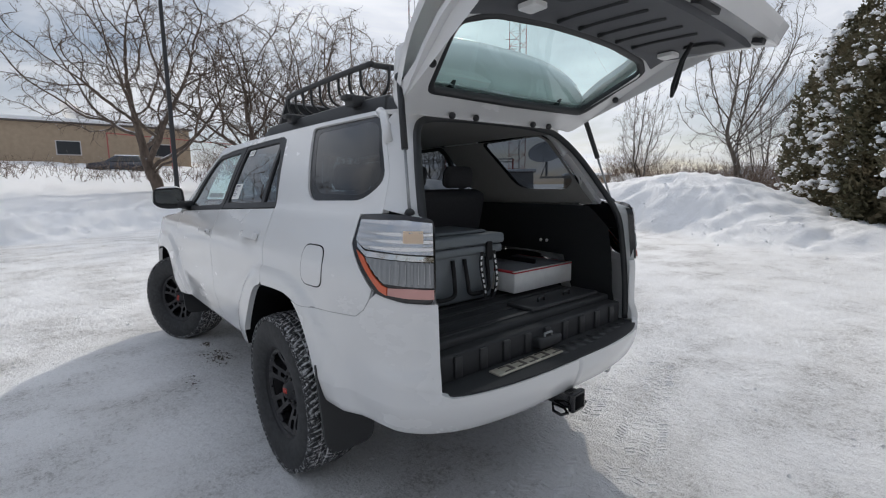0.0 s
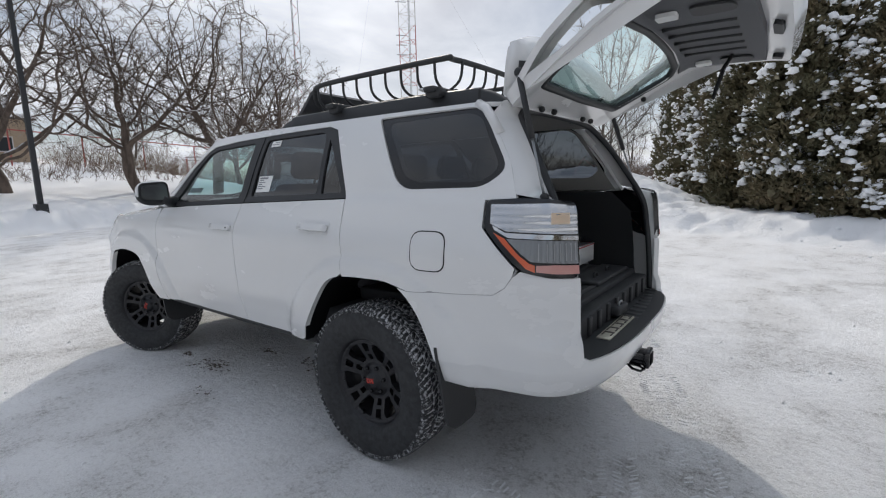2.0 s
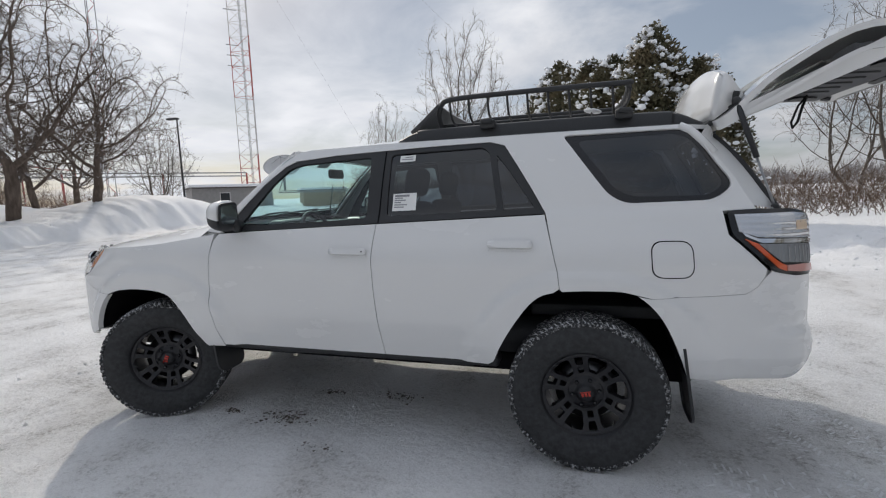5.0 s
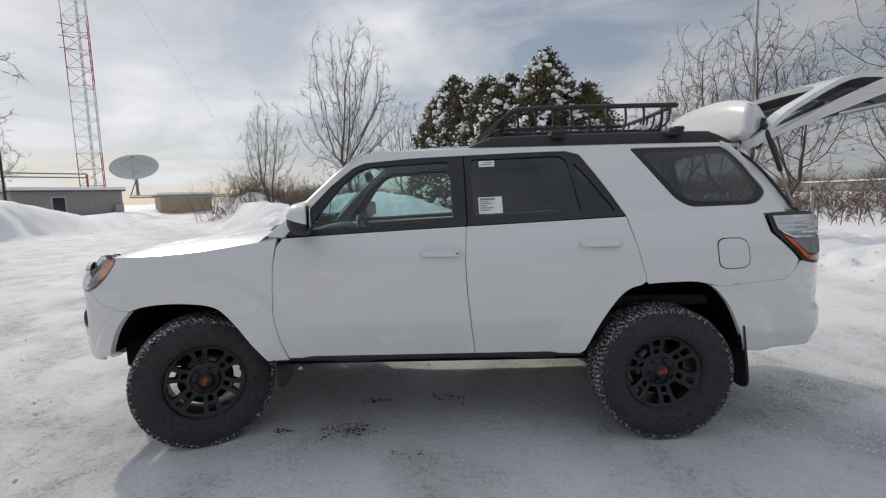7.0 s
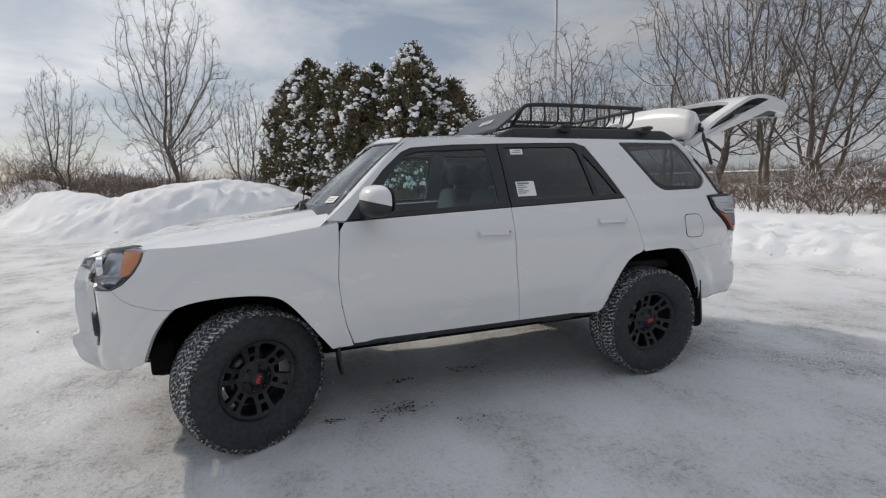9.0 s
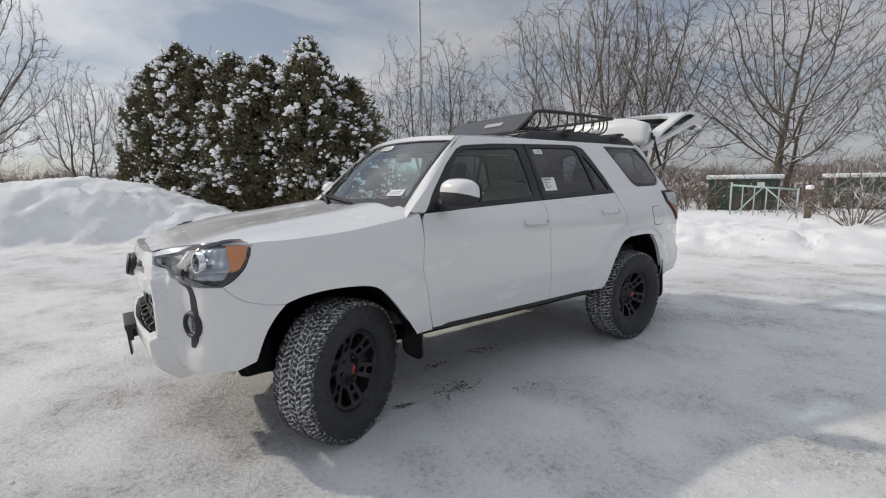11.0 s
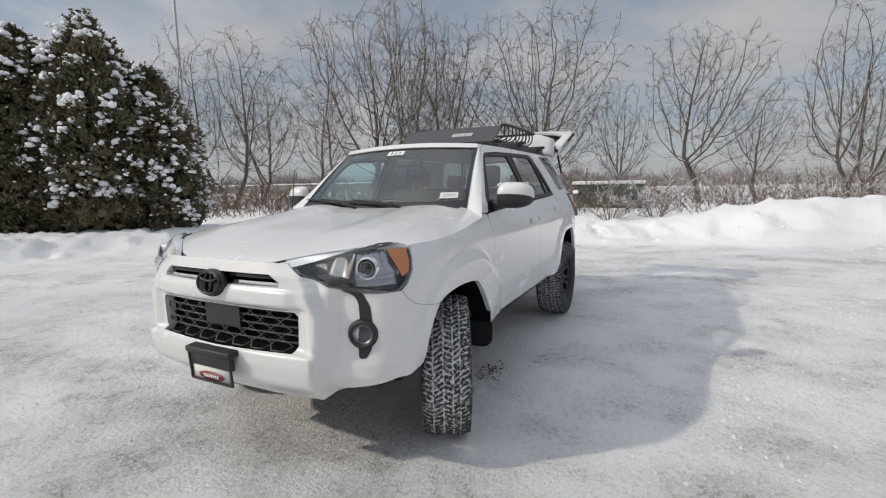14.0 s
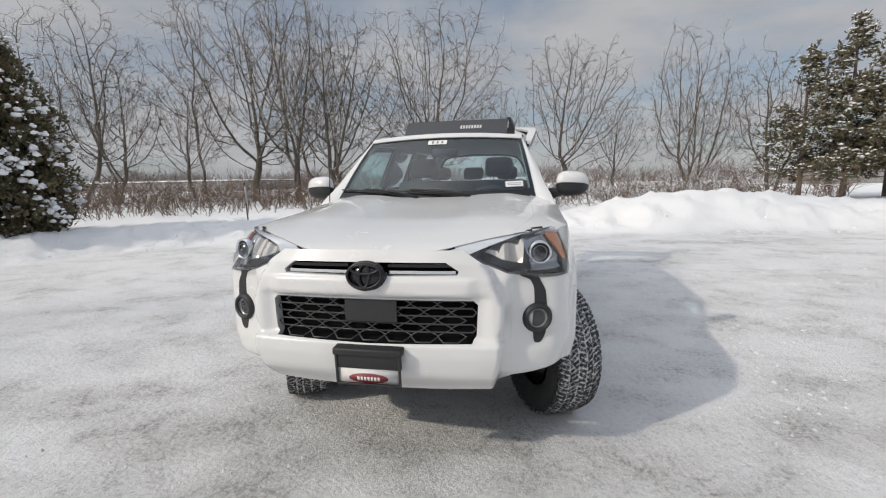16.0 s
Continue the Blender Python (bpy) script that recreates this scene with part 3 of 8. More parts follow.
def make_crumbs():
    """Broken crumbs of snow over the lot and along the foot of the banks."""
    rng = np.random.RandomState(71)
    n = 7000
    x, y = rng.uniform(-7, 15, n), rng.uniform(-10, 9, n)
    near = rng.rand(n) < 0.55
    x[near], y[near] = rng.normal(2.5, 3.6, near.sum()), rng.normal(2.0, 3.2, near.sum())
    keep = waves(x, y, 17, 2.6, 3) > -0.05
    x, y = x[keep], y[keep]
    z, lot = snow_height(x, y)
    s = 0.005 + 0.017 * rng.rand(len(x)) ** 4
    s = np.where(lot < 0.6, s * 2.2, s)
    base = np.array([(1, 0, -0.3), (-0.3, 0.9, -0.3), (-0.4, -0.8, -0.3), (0.1, 0.1, 0.75), (0.7, 0.6, 0.3)])
    verts = (np.stack([x, y, z], 1)[:, None, :] + base[None] * rng.uniform(0.6, 1.4, (len(x), 5, 3)) * s[:, None, None]).reshape(-1, 3)
    faces = []
    for k in range(len(x)):
        b = 5 * k
        faces += [(b, b + 4, b + 3), (b + 4, b + 1, b + 3), (b + 1, b + 2, b + 3), (b + 2, b, b + 3), (b, b + 1, b + 4)]
    tagged(new("snow_crumbs", raw_mesh("snow_crumbs", [tuple(v) for v in verts], faces, "snow")), "loose crumbs of broken snow over the lot", "snow", kind="stuff")

    # clods of dirty slush dropped from the wheels
    verts, faces = [], []
    for cx, cy, size, many in ((1.95, 0.77, 0.11, 220), (2.36, 0.76, 0.035, 60), (1.52, 1.05, 0.09, 40), (1.30, 0.30, 0.09, 120), (1.82, 0.34, 0.05, 50)):
        for _ in range(many):
            px, py, r = cx + rng.normal(0, size), cy + rng.normal(0, size * 0.4), 0.003 + 0.013 * rng.rand() ** 3
            b = len(verts)
            verts += [(px + q[0] * r * rng.uniform(0.6, 1.5), py + q[1] * r * rng.uniform(0.6, 1.5), 0.006 + q[2] * r * 0.45) for q in base]
            faces += [(b, b + 4, b + 3), (b + 4, b + 1, b + 3), (b + 1, b + 2, b + 3), (b + 2, b, b + 3), (b, b + 1, b + 4)]
    tagged(new("slush_clods", raw_mesh("slush_clods", verts, faces, "slush")), "dark clods of dirty slush on the packed snow", "slush", kind="stuff")

    # chunks thrown up along the ploughed edge
    x, y = rng.uniform(-11, 23, 30000), rng.uniform(-17, 9, 30000)
    d = lot_distance(x, y)
    keep = (d > -0.5) & (d < 2.2) & (rng.rand(len(x)) < 0.45 * np.exp(-np.abs(d - 0.4)))
    x, y = x[keep], y[keep]
    z, _ = snow_height(x, y)
    s = 0.012 + 0.036 * rng.rand(len(x)) ** 4
    base = np.array([(1, 0, -0.4), (0.2, 1, -0.4), (-0.9, 0.3, -0.4), (-0.4, -0.9, -0.4), (0.6, 0.2, 0.5), (-0.3, 0.5, 0.6), (-0.2, -0.5, 0.45)])
    verts = (np.stack([x, y, z], 1)[:, None, :] + base[None] * rng.uniform(0.6, 1.35, (len(x), 7, 3)) * s[:, None, None]).reshape(-1, 3)
    faces = []
    for k in range(len(x)):
        b = 7 * k
        faces += [(b + 4, b + 5, b + 6), (b, b + 1, b + 4), (b + 1, b + 5, b + 4), (b + 1, b + 2, b + 5), (b + 2, b + 6, b + 5), (b + 2, b + 3, b + 6), (b + 3, b, b + 6), (b, b + 4, b + 6)]
    tagged(new("snow_chunks", raw_mesh("snow_chunks", [tuple(v) for v in verts], faces, "loose_snow")), "broken chunks of ploughed snow along the banks", "snow", kind="stuff")


make_crumbs()


def make_track(x0, y0, x1, y1, bend):
    """The print of a tyre: two rows of slanted lugs of pressed snow."""
    rng = np.random.RandomState(int(abs(x0 * 100)))
    verts, faces = [], []
    length = math.hypot(x1 - x0, y1 - y0)
    ux, uy = (x1 - x0) / length, (y1 - y0) / length
    steps = int(length / 0.034)
    ts = np.arange(steps) / steps
    offs = bend * 4 * ts * (1 - ts)
    zs = snow_height(x0 + (x1 - x0) * ts - uy * offs, y0 + (y1 - y0) * ts + ux * offs)[0]
    for k in range(steps):
        t = k / steps
        off = bend * 4 * t * (1 - t)
        cx, cy = x0 + (x1 - x0) * t - uy * off, y0 + (y1 - y0) * t + ux * off
        for row in range(4):
            if rng.rand() < 0.34:
                continue
            w = -0.105 + 0.07 * row + rng.normal(0, 0.005)
            slant = (0.018, -0.012, 0.012, -0.018)[row] * (1 if k % 2 else 0.7)
            b = len(verts)
            px, py = cx - uy * w, cy + ux * w
            z = zs[k]
            for q, l in ((-0.026, -0.009), (0.026, -0.009), (0.026, 0.009), (-0.026, 0.009)):
                dl = l + slant * q / 0.026
                verts.append((px - uy * q + ux * dl, py + ux * q + uy * dl, z - 0.004))
            for q, l in ((-0.02, -0.005), (0.02, -0.005), (0.02, 0.005), (-0.02, 0.005)):
                dl = l + slant * q / 0.026
                verts.append((px - uy * q + ux * dl, py + ux * q + uy * dl, z + rng.uniform(0.001, 0.0038)))
            faces += [(b + 4, b + 5, b + 6, b + 7)] + [(b + i, b + (i + 1) % 4, b + 4 + (i + 1) % 4, b + 4 + i) for i in range(4)]
    tagged(new("tyre_track", raw_mesh("tyre_track", verts, faces, "snow")), "pressed lug print of a tyre in packed snow", "tyre track", kind="stuff", group="tyre prints in the snow")


for track in ((-0.22, -1.9, -1.72, 2.4, 0.06), (-0.62, -1.9, -2.15, 2.4, 0.06), (-0.6, 0.82, -4.0, 2.9, 0.3)):
    make_track(*track)

# ---- trees ----


def branch_mesh(name, segs, material, most=8):
    """Tubes for segments (p, q, r at p, r at q), fewer sides where thin; a segment that ends in 0 runs to a point."""
    P, Q = np.array([g[0] for g in segs], float), np.array([g[1] for g in segs], float)
    R0, R1 = np.array([g[2] for g in segs], float), np.array([g[3] for g in segs], float)
    D = Q - P
    D /= np.linalg.norm(D, axis=1)[:, None] + 1e-9
    S = np.cross(D, np.array([0.31, 0.77, 0.55]))
    S /= np.linalg.norm(S, axis=1)[:, None] + 1e-9
    U = np.cross(D, S)
    Q = Q + D * (R1 * 0.3)[:, None]
    sharp = R1 <= 0
    verts, quads, tris, at = [], [], [], 0
    for k, pick in ((3, ~sharp & (R0 <= 0.03)), (min(5, most), ~sharp & (R0 > 0.03) & (R0 <= 0.07)), (min(8, most), ~sharp & (R0 > 0.07)), (3, sharp)):
        n = int(pick.sum())
        if not n:
            continue
        a = 2 * np.pi * np.arange(k) / k
        around = S[pick][:, None, :] * np.cos(a)[None, :, None] + U[pick][:, None, :] * np.sin(a)[None, :, None]
        low = P[pick][:, None, :] + around * R0[pick][:, None, None]
        i, j = np.arange(k)[None, :], (np.arange(k)[None, :] + 1) % k
        if sharp[pick][0]:
            verts.append(np.concatenate([low, Q[pick][:, None, :]], 1).reshape(-1, 3))
            base = at + np.arange(n)[:, None] * (k + 1)
            tris.append(np.stack([base + i, base + j, base + k + 0 * i], 2).reshape(-1, 3))
            at += n * (k + 1)
        else:
            high = Q[pick][:, None, :] + around * R1[pick][:, None, None]
            verts.append(np.concatenate([low, high], 1).reshape(-1, 3))
            base = at + np.arange(n)[:, None] * 2 * k
            quads.append(np.stack([base + i, base + j, base + k + j, base + k + i], 2).reshape(-1, 4))
            at += n * 2 * k
    return quad_mesh(name, np.concatenate(verts), np.concatenate(quads) if quads else np.zeros((0, 4), int), material, True, np.concatenate(tris) if tris else None)


def reach(seed, height, crown, stems, fork, tilt, lift, count, jitter=0.1, power=2.1):
    """A branching frame that grows towards points scattered through the crown: places, parents and radii."""
    rng = np.random.RandomState(seed)
    mid, wide, tall = crown
    step, near_enough = 0.024 * height, 0.034 * height
    v = rng.normal(size=(count, 3))
    v *= rng.rand(count, 1) ** 0.42 / np.linalg.norm(v, axis=1)[:, None]
    a = np.arctan2(v[:, 1], v[:, 0])
    lump = 1 + 0.16 * np.sin(3 * a + seed) + 0.12 * np.sin(5 * a + 4 * v[:, 2] + 2 * seed)
    goal = v * (lump * height)[:, None] * (wide, wide, tall) + (0, 0, mid * height)
    goal = goal[goal[:, 2] > 0.75 * fork * height]
    place, parent = [], []
    for k in range(stems):
        b = 2 * math.pi * (k + rng.uniform(0, 0.6)) / stems
        lean = tilt * rng.uniform(0.7, 1.2)
        d = np.array([lean * math.cos(b), lean * math.sin(b), 1.0])
        p = np.array([0.012 * height * (stems > 1) * math.cos(b), 0.012 * height * (stems > 1) * math.sin(b), -0.3])
        top, before = fork * height * rng.uniform(0.75, 1.15), -1
        while p[2] < top:
            place.append(p)
            parent.append(before)
            before = len(place) - 1
            d = d + rng.normal(0, 0.09, 3) * (1, 1, 0.3)
            p = p + d / np.linalg.norm(d) * step
        place.append(p)
        parent.append(before)
    place = np.array(place)
    gap = np.linalg.norm(goal[:, None] - place[None], axis=2)
    owner, dist = gap.argmin(1), gap.min(1)
    alive = np.ones(len(goal), bool)
    for _ in range(110):
        use = alive & (dist < 0.55 * height)
        if not use.any():
            break
        pull = np.zeros_like(place)
        way = goal[use] - place[owner[use]]
        np.add.at(pull, owner[use], way / (np.linalg.norm(way, axis=1)[:, None] + 1e-9))
        ids = np.unique(owner[use])
        back_to = np.array(parent)[ids]
        ahead = np.where((back_to >= 0)[:, None], place[ids] - place[back_to], 0.0) / step
        g = pull[ids] / (np.linalg.norm(pull[ids], axis=1)[:, None] + 1e-9) + 0.6 * ahead + rng.normal(0, jitter, (len(ids), 3)) + (0, 0, lift)
        tip = place[ids] + g / (np.linalg.norm(g, axis=1)[:, None] + 1e-9) * step
        free = np.linalg.norm(tip[:, None] - place[None], axis=2).min(1) > 0.45 * step
        if not free.any():
            break
        tip, first = tip[free], len(place)
        place = np.concatenate([place, tip])
        parent += ids[free].tolist()
        gap = np.linalg.norm(goal[:, None] - tip[None], axis=2)
        closer = gap.min(1) < dist
        owner = np.where(closer, first + gap.argmin(1), owner)
        dist = np.minimum(dist, gap.min(1))
        alive &= dist > near_enough
    load = np.zeros(len(place))
    for i in range(len(place) - 1, -1, -1):
        load[i] = load[i] or 0.0095 ** power
        if parent[i] >= 0:
            load[parent[i]] += load[i]
    return place, parent, load ** (1 / power), rng


# crown (height of its middle, half width, half height), stems, height of the fork, lean of the stems, lift, points, twigs a node, twig length, how far twigs rise
STYLES = {
    "oak": ((0.60, 0.40, 0.42), 2, 0.16, 0.22, 0.10, 1250, 1.7, 0.60, 0.15),
    "wide": ((0.58, 0.48, 0.42), 1, 0.20, 0.05, 0.08, 1300, 1.7, 0.60, 0.15),
    "round": ((0.60, 0.36, 0.40), 1, 0.22, 0.04, 0.16, 1400, 1.8, 0.55, 0.25),
    "upright": ((0.56, 0.28, 0.45), 3, 0.22, 0.10, 0.40, 1000, 1.8, 0.70, 0.6),
    "slim": ((0.56, 0.26, 0.45), 2, 0.25, 0.05, 0.35, 1100, 2.0, 0.70, 0.5),
    "pole": ((0.66, 0.14, 0.36), 1, 0.55, 0.01, 0.25, 350, 2.0, 0.55, 0.3),
    "apple": ((0.62, 0.64, 0.40), 1, 0.17, 0.10, 0.02, 900, 2.0, 0.50, -0.10),
}


def tree_mesh(seed, height, style, material="bark"):
    crown, stems, fork, tilt, lift, count, many, length, rise = STYLES[style]
    place, parent, radius, rng = reach(seed, height, crown, stems, fork, tilt, lift, count, 0.15 if style == "apple" else 0.1, 2.0 if style == "apple" else 2.1)
    segs = [(place[q], place[i], max(radius[q] * 0.55 + radius[i] * 0.45, 0.007), max(radius[i], 0.006)) for i, q in enumerate(parent) if q >= 0]
    k = height / 11 if style != "apple" else height / 8
    for i, q in enumerate(parent):
        if q < 0 or radius[i] > 0.03:
            continue
        along = place[i] - place[q]
        along = along / (np.linalg.norm(along) + 1e-9)
        for _ in range(rng.poisson(many)):
            d = along * 0.7 + rng.normal(0, 0.55, 3) + (0, 0, rise)
            d = d / np.linalg.norm(d)
            l = length * k * rng.uniform(0.4, 1.1)
            p = place[i] - along * rng.uniform(0, 0.2) * k
            segs.append((p, p + d * l, 0.0068 * k, 0.0))
            for f in (0.3, 0.6):
                e = d + rng.normal(0, 0.45, 3) + (0, 0, 0.5 * rise)
                segs.append((p + d * l * f, p + d * l * f + e / np.linalg.norm(e) * l * rng.uniform(0.35, 0.6), 0.0052 * k, 0.0))
    top = max(g[1][2] for g in segs) / height
    segs = [(p / top, q / top, a, b) for p, q, a, b in segs]
    cut = 0.42 * max(g[2] for g in segs)
    return branch_mesh("trunk", [g for g in segs if g[2] >= cut], material), branch_mesh("crown", [g for g in segs if g[2] < cut], material)


def shrub_mesh(seed, height):
    """Arching stems from one foot with short side twigs."""
    rng = np.random.RandomState(seed)
    stems, twigs = [], []
    for k in range(26):
        a, out = rng.uniform(0, 6.28), rng.uniform(0.2, 1.1)
        p, d = np.array([0.12 * math.cos(a), 0.12 * math.sin(a), -0.1]), np.array([out * math.cos(a), out * math.sin(a), 1.0])
        l = height * rng.uniform(0.7, 1.25)
        for i in range(6):
            d = d / np.linalg.norm(d) + rng.normal(0, 0.10, 3) - (0, 0, 0.07 * i * out)
            q = p + d / np.linalg.norm(d) * l / 6
            stems.append((p, q, 0.015 - 0.0015 * i, 0.0135 - 0.0015 * i))
            for _ in range(4 if i > 1 else 0):
                e = d + rng.normal(0, 0.7, 3)
                m = q + e / np.linalg.norm(e) * l * rng.uniform(0.08, 0.22)
                twigs.append((q, m, 0.010, 0.0))
                e = e + rng.normal(0, 0.6, 3)
                twigs.append((q + (m - q) * 0.6, m + e / np.linalg.norm(e) * l * 0.1, 0.009, 0.0))
            p = q
    return branch_mesh("trunk", stems, "shrub_twig"), branch_mesh("crown", twigs, "shrub_twig")


TREE_MESHES = {
    "oak_a": tree_mesh(11, 11.0, "oak"), "oak_b": tree_mesh(12, 11.0, "oak"), "wide": tree_mesh(13, 11.0, "wide"), "round": tree_mesh(17, 11.0, "round"),
    "upright_a": tree_mesh(14, 11.0, "upright"), "upright_b": tree_mesh(18, 11.0, "upright"), "slim": tree_mesh(15, 11.0, "slim"), "pole": tree_mesh(16, 11.0, "pole"),
    "apple_a": tree_mesh(21, 7.5, "apple", "bark_old"), "apple_b": tree_mesh(25, 7.5, "apple", "bark_old"), "apple_c": tree_mesh(29, 7.5, "apple", "bark_old"),
    "shrub": shrub_mesh(31, 2.0),
}
BASE_H = {k: 7.5 if k.startswith("apple") else 2.0 if k == "shrub" else 11.0 for k in TREE_MESHES}
# mesh, x, y, height, turn
TREES = [
    # beyond the west bank
    ("oak_a", -15.0, -23.5, 11.6, 40), ("pole", -26.6, -24.8, 15.5, 0), ("wide", -24.4, -19.0, 15.5, 150), ("upright_a", -23.5, -15.3, 15.5, 10),
    ("oak_b", -22.6, -11.6, 13.0, 200), ("wide", -23.6, -6.0, 12.6, 20), ("upright_b", -28.5, -1.8, 8.6, 300),
    ("round", -24.6, 3.0, 10.2, 130), ("upright_a", -23.4, 9.2, 10.0, 70), ("oak_b", -22.6, 13.2, 8.6, 250), ("round", -30.0, 6.3, 7.2, 210),
    ("oak_a", -33.0, -18.0, 12.5, 15), ("round", -31.0, -29.5, 11.5, 250), ("oak_b", -21.0, -27.5, 11.0, 60),
    ("wide", -33.0, -8.5, 11.0, 60), ("oak_a", -30.0, 12.0, 8.0, 280), ("oak_a", -18.0, -35.0, 11.5, 280),
    # south, behind the cedars and the pile
    ("slim", 9.0, -34.0, 15.4, 50), ("upright_b", 15.5, -33.0, 8.6, 160), ("upright_a", 4.8, -36.0, 9.6, 110), ("oak_b", -3.0, -34.0, 11.0, 30),
    ("upright_b", 12.0, -47.0, 11.5, 330), ("slim", 1.0, -42.0, 11.0, 75),
    # on the rising snowfield to the east
    ("apple_a", 28.0, -2.8, 12.0, 200), ("apple_b", 27.0, -8.2, 11.0, 60), ("apple_c", 25.4, -11.6, 11.5, 100), ("apple_a", 24.8, -15.2, 8.6, 310),
    ("apple_c", 33.0, -17.5, 8.0, 20), ("apple_b", 37.0, -22.5, 8.0, 250), ("oak_b", 36.0, -29.0, 8.8, 40), ("upright_b", 42.0, -36.0, 9.0, 210), ("oak_a", 44.0, -14.0, 9.0, 130), ("apple_a", 25.0, 9.6, 10.5, 80),
    # north of the lot, mirrored in the side glass
    ("wide", 20.0, 19.0, 11.0, 20), ("oak_b", 11.0, 27.0, 12.0, 140), ("round", 0.0, 31.0, 11.0, 50), ("oak_a", -10.0, 28.0, 11.0, 260),
]


def make_trees():
    for mesh, x, y, h, turn in TREES:
        old = mesh.startswith("apple")
        t = thing("tree", "gnarled bare orchard tree with spreading limbs" if old else "bare deciduous tree with snow on its branches", "tree",
                  (x, y, ground_height(x, y)), "bare trees round the lot")
        t.rotation_euler[2] = radians(turn)
        s = h / BASE_H[mesh]
        t.scale = (s, s, s)
        mesh_part("trunk", TREE_MESHES[mesh][0], t)
        tagged(mesh_part("crown", TREE_MESHES[mesh][1], t), kind="stuff")


make_trees()


def cedar_meshes(seed, height, radius):
    """Several leaders clothed in tufts of leaf sprays, and lumps of snow lying on the tufts."""
    rng = np.random.RandomState(seed)
    verts, faces, sv, sf = [], [], [], []
    ring = [(math.cos(a), math.sin(a)) for a in np.linspace(0, 2 * math.pi, 7)[:-1]]
    leaders = [(0.0, 0.0, 1.0, 0.92)]
    for k in range(4):
        a = 1.57 * k + rng.uniform(-0.5, 0.5)
        q = radius * rng.uniform(0.35, 0.55)
        leaders.append((q * math.cos(a), q * math.sin(a), rng.uniform(0.72, 0.95), rng.uniform(0.55, 0.7)))
    trunk = [(np.array([lx * 0.3, ly * 0.3, -0.4]), np.array([lx, ly, height * lh * 0.6]), 0.10, 0.04) for lx, ly, lh, lr in leaders]

    def spray(c, d, ln, wd):
        side = np.cross(d, rng.normal(0, 1, 3))
        side /= np.linalg.norm(side) + 1e-9
        up = np.cross(d, side) * 0.03
        b = len(verts)
        verts.extend([tuple(c - d * ln * 0.4), tuple(c + side * wd + up), tuple(c + d * ln * 0.6), tuple(c - side * wd + up)])
        faces.append((b, b + 1, b + 2, b + 3))

    def lump(e, s):
        b = len(sv)
        k = rng.uniform(0.65, 1.4, 14)
        sv.append(tuple(e + np.array([0, 0, s * 0.8 * k[12]])))
        for j, (cx, sy) in enumerate(ring):
            sv.append(tuple(e + np.array([cx * s * 0.8 * k[j], sy * s * 0.8 * k[j], s * 0.42 * k[13 - j]])))
        for j, (cx, sy) in enumerate(ring):
            sv.append(tuple(e + np.array([cx * s * k[j + 6], sy * s * k[j + 6], -s * 0.4 * k[j]])))
        sv.append(tuple(e - np.array([0, 0, s * 0.75])))
        for j in range(6):
            g = (j + 1) % 6
            sf.extend([(b, b + 1 + j, b + 1 + g), (b + 1 + j, b + 7 + j, b + 7 + g, b + 1 + g), (b + 7 + j, b + 13, b + 7 + g)])

    for lx, ly, lh, lr in leaders:
        for i in range(int(560 * lr * lh)):
            t = rng.uniform(0.0, 1.0) ** 1.1
            a = rng.uniform(0, 2 * math.pi)
            prof = radius * lr * (1 - t ** 2.8) ** 0.75 * (0.80 + 0.22 * min(1, t * 4))
            r = prof * rng.uniform(0.66, 1.14)
            c = np.array([lx + r * math.cos(a), ly + r * math.sin(a), (0.05 + 0.95 * t) * height * lh + 0.05])
            if math.hypot(c[0], c[1]) < 0.35 * radius and t < 0.5:
                continue
            d = np.array([math.cos(a), math.sin(a), rng.uniform(0.3, 1.2)])
            d /= np.linalg.norm(d)
            size = rng.uniform(0.13, 0.24)
            for _ in range(17):
                o = rng.normal(0, 1, 3)
                o *= size * rng.rand() ** 0.4 / np.linalg.norm(o)
                dd = d + rng.normal(0, 0.45, 3)
                spray(c + o * np.array([1, 1, 1.25]), dd / np.linalg.norm(dd), rng.uniform(0.09, 0.19), rng.uniform(0.025, 0.055))
            lie = math.sin(3.1 * a + 7 * t + lx * 5) + math.sin(5.3 * t * 3 - 2 * a + seed)
            if rng.rand() < 0.12 + 0.22 * lie and t > 0.08:
                e = c + d * size * 0.55 + np.array([0, 0, size * 0.40])
                out = np.array([d[0], d[1], -0.75])
                for _ in range(rng.randint(5, 11)):
                    lump(e + out * rng.uniform(-0.4, 1.1) * size + rng.normal(0, 1, 3) * np.array([0.5, 0.5, 0.4]) * size, 0.03 + 0.085 * rng.rand() ** 2)
            elif rng.rand() < 0.25:
                lump(c + d * size * 0.7 + np.array([0, 0, size * 0.5]), rng.uniform(0.02, 0.05))
        # inner foliage closes the view through the middle
        for i in range(int(1500 * lr * lh)):
            t = rng.uniform(0.03, 0.95)
            a = rng.uniform(0, 2 * math.pi)
            r = radius * lr * (1 - t ** 2.8) ** 0.75 * rng.uniform(0.2, 0.8)
            dd = rng.normal(0, 1, 3)
            spray(np.array([lx + r * math.cos(a), ly + r * math.sin(a), t * height * lh]), dd / np.linalg.norm(dd), rng.uniform(0.2, 0.36), rng.uniform(0.08, 0.13))
    for _ in range(40):
        z = rng.uniform(0.02, 0.6) * height
        a = rng.uniform(0, 6.28)
        l = radius * rng.uniform(0.4, 0.8)
        trunk.append((np.array([0, 0, z]), np.array([l * math.cos(a), l * math.sin(a), z + l * 0.7]), 0.03, 0.01))
    return (raw_mesh("crown", verts, faces, "leaf"), raw_mesh("snow", sv, sf, "loose_snow", True), branch_mesh("trunk", trunk, "bark_old"))


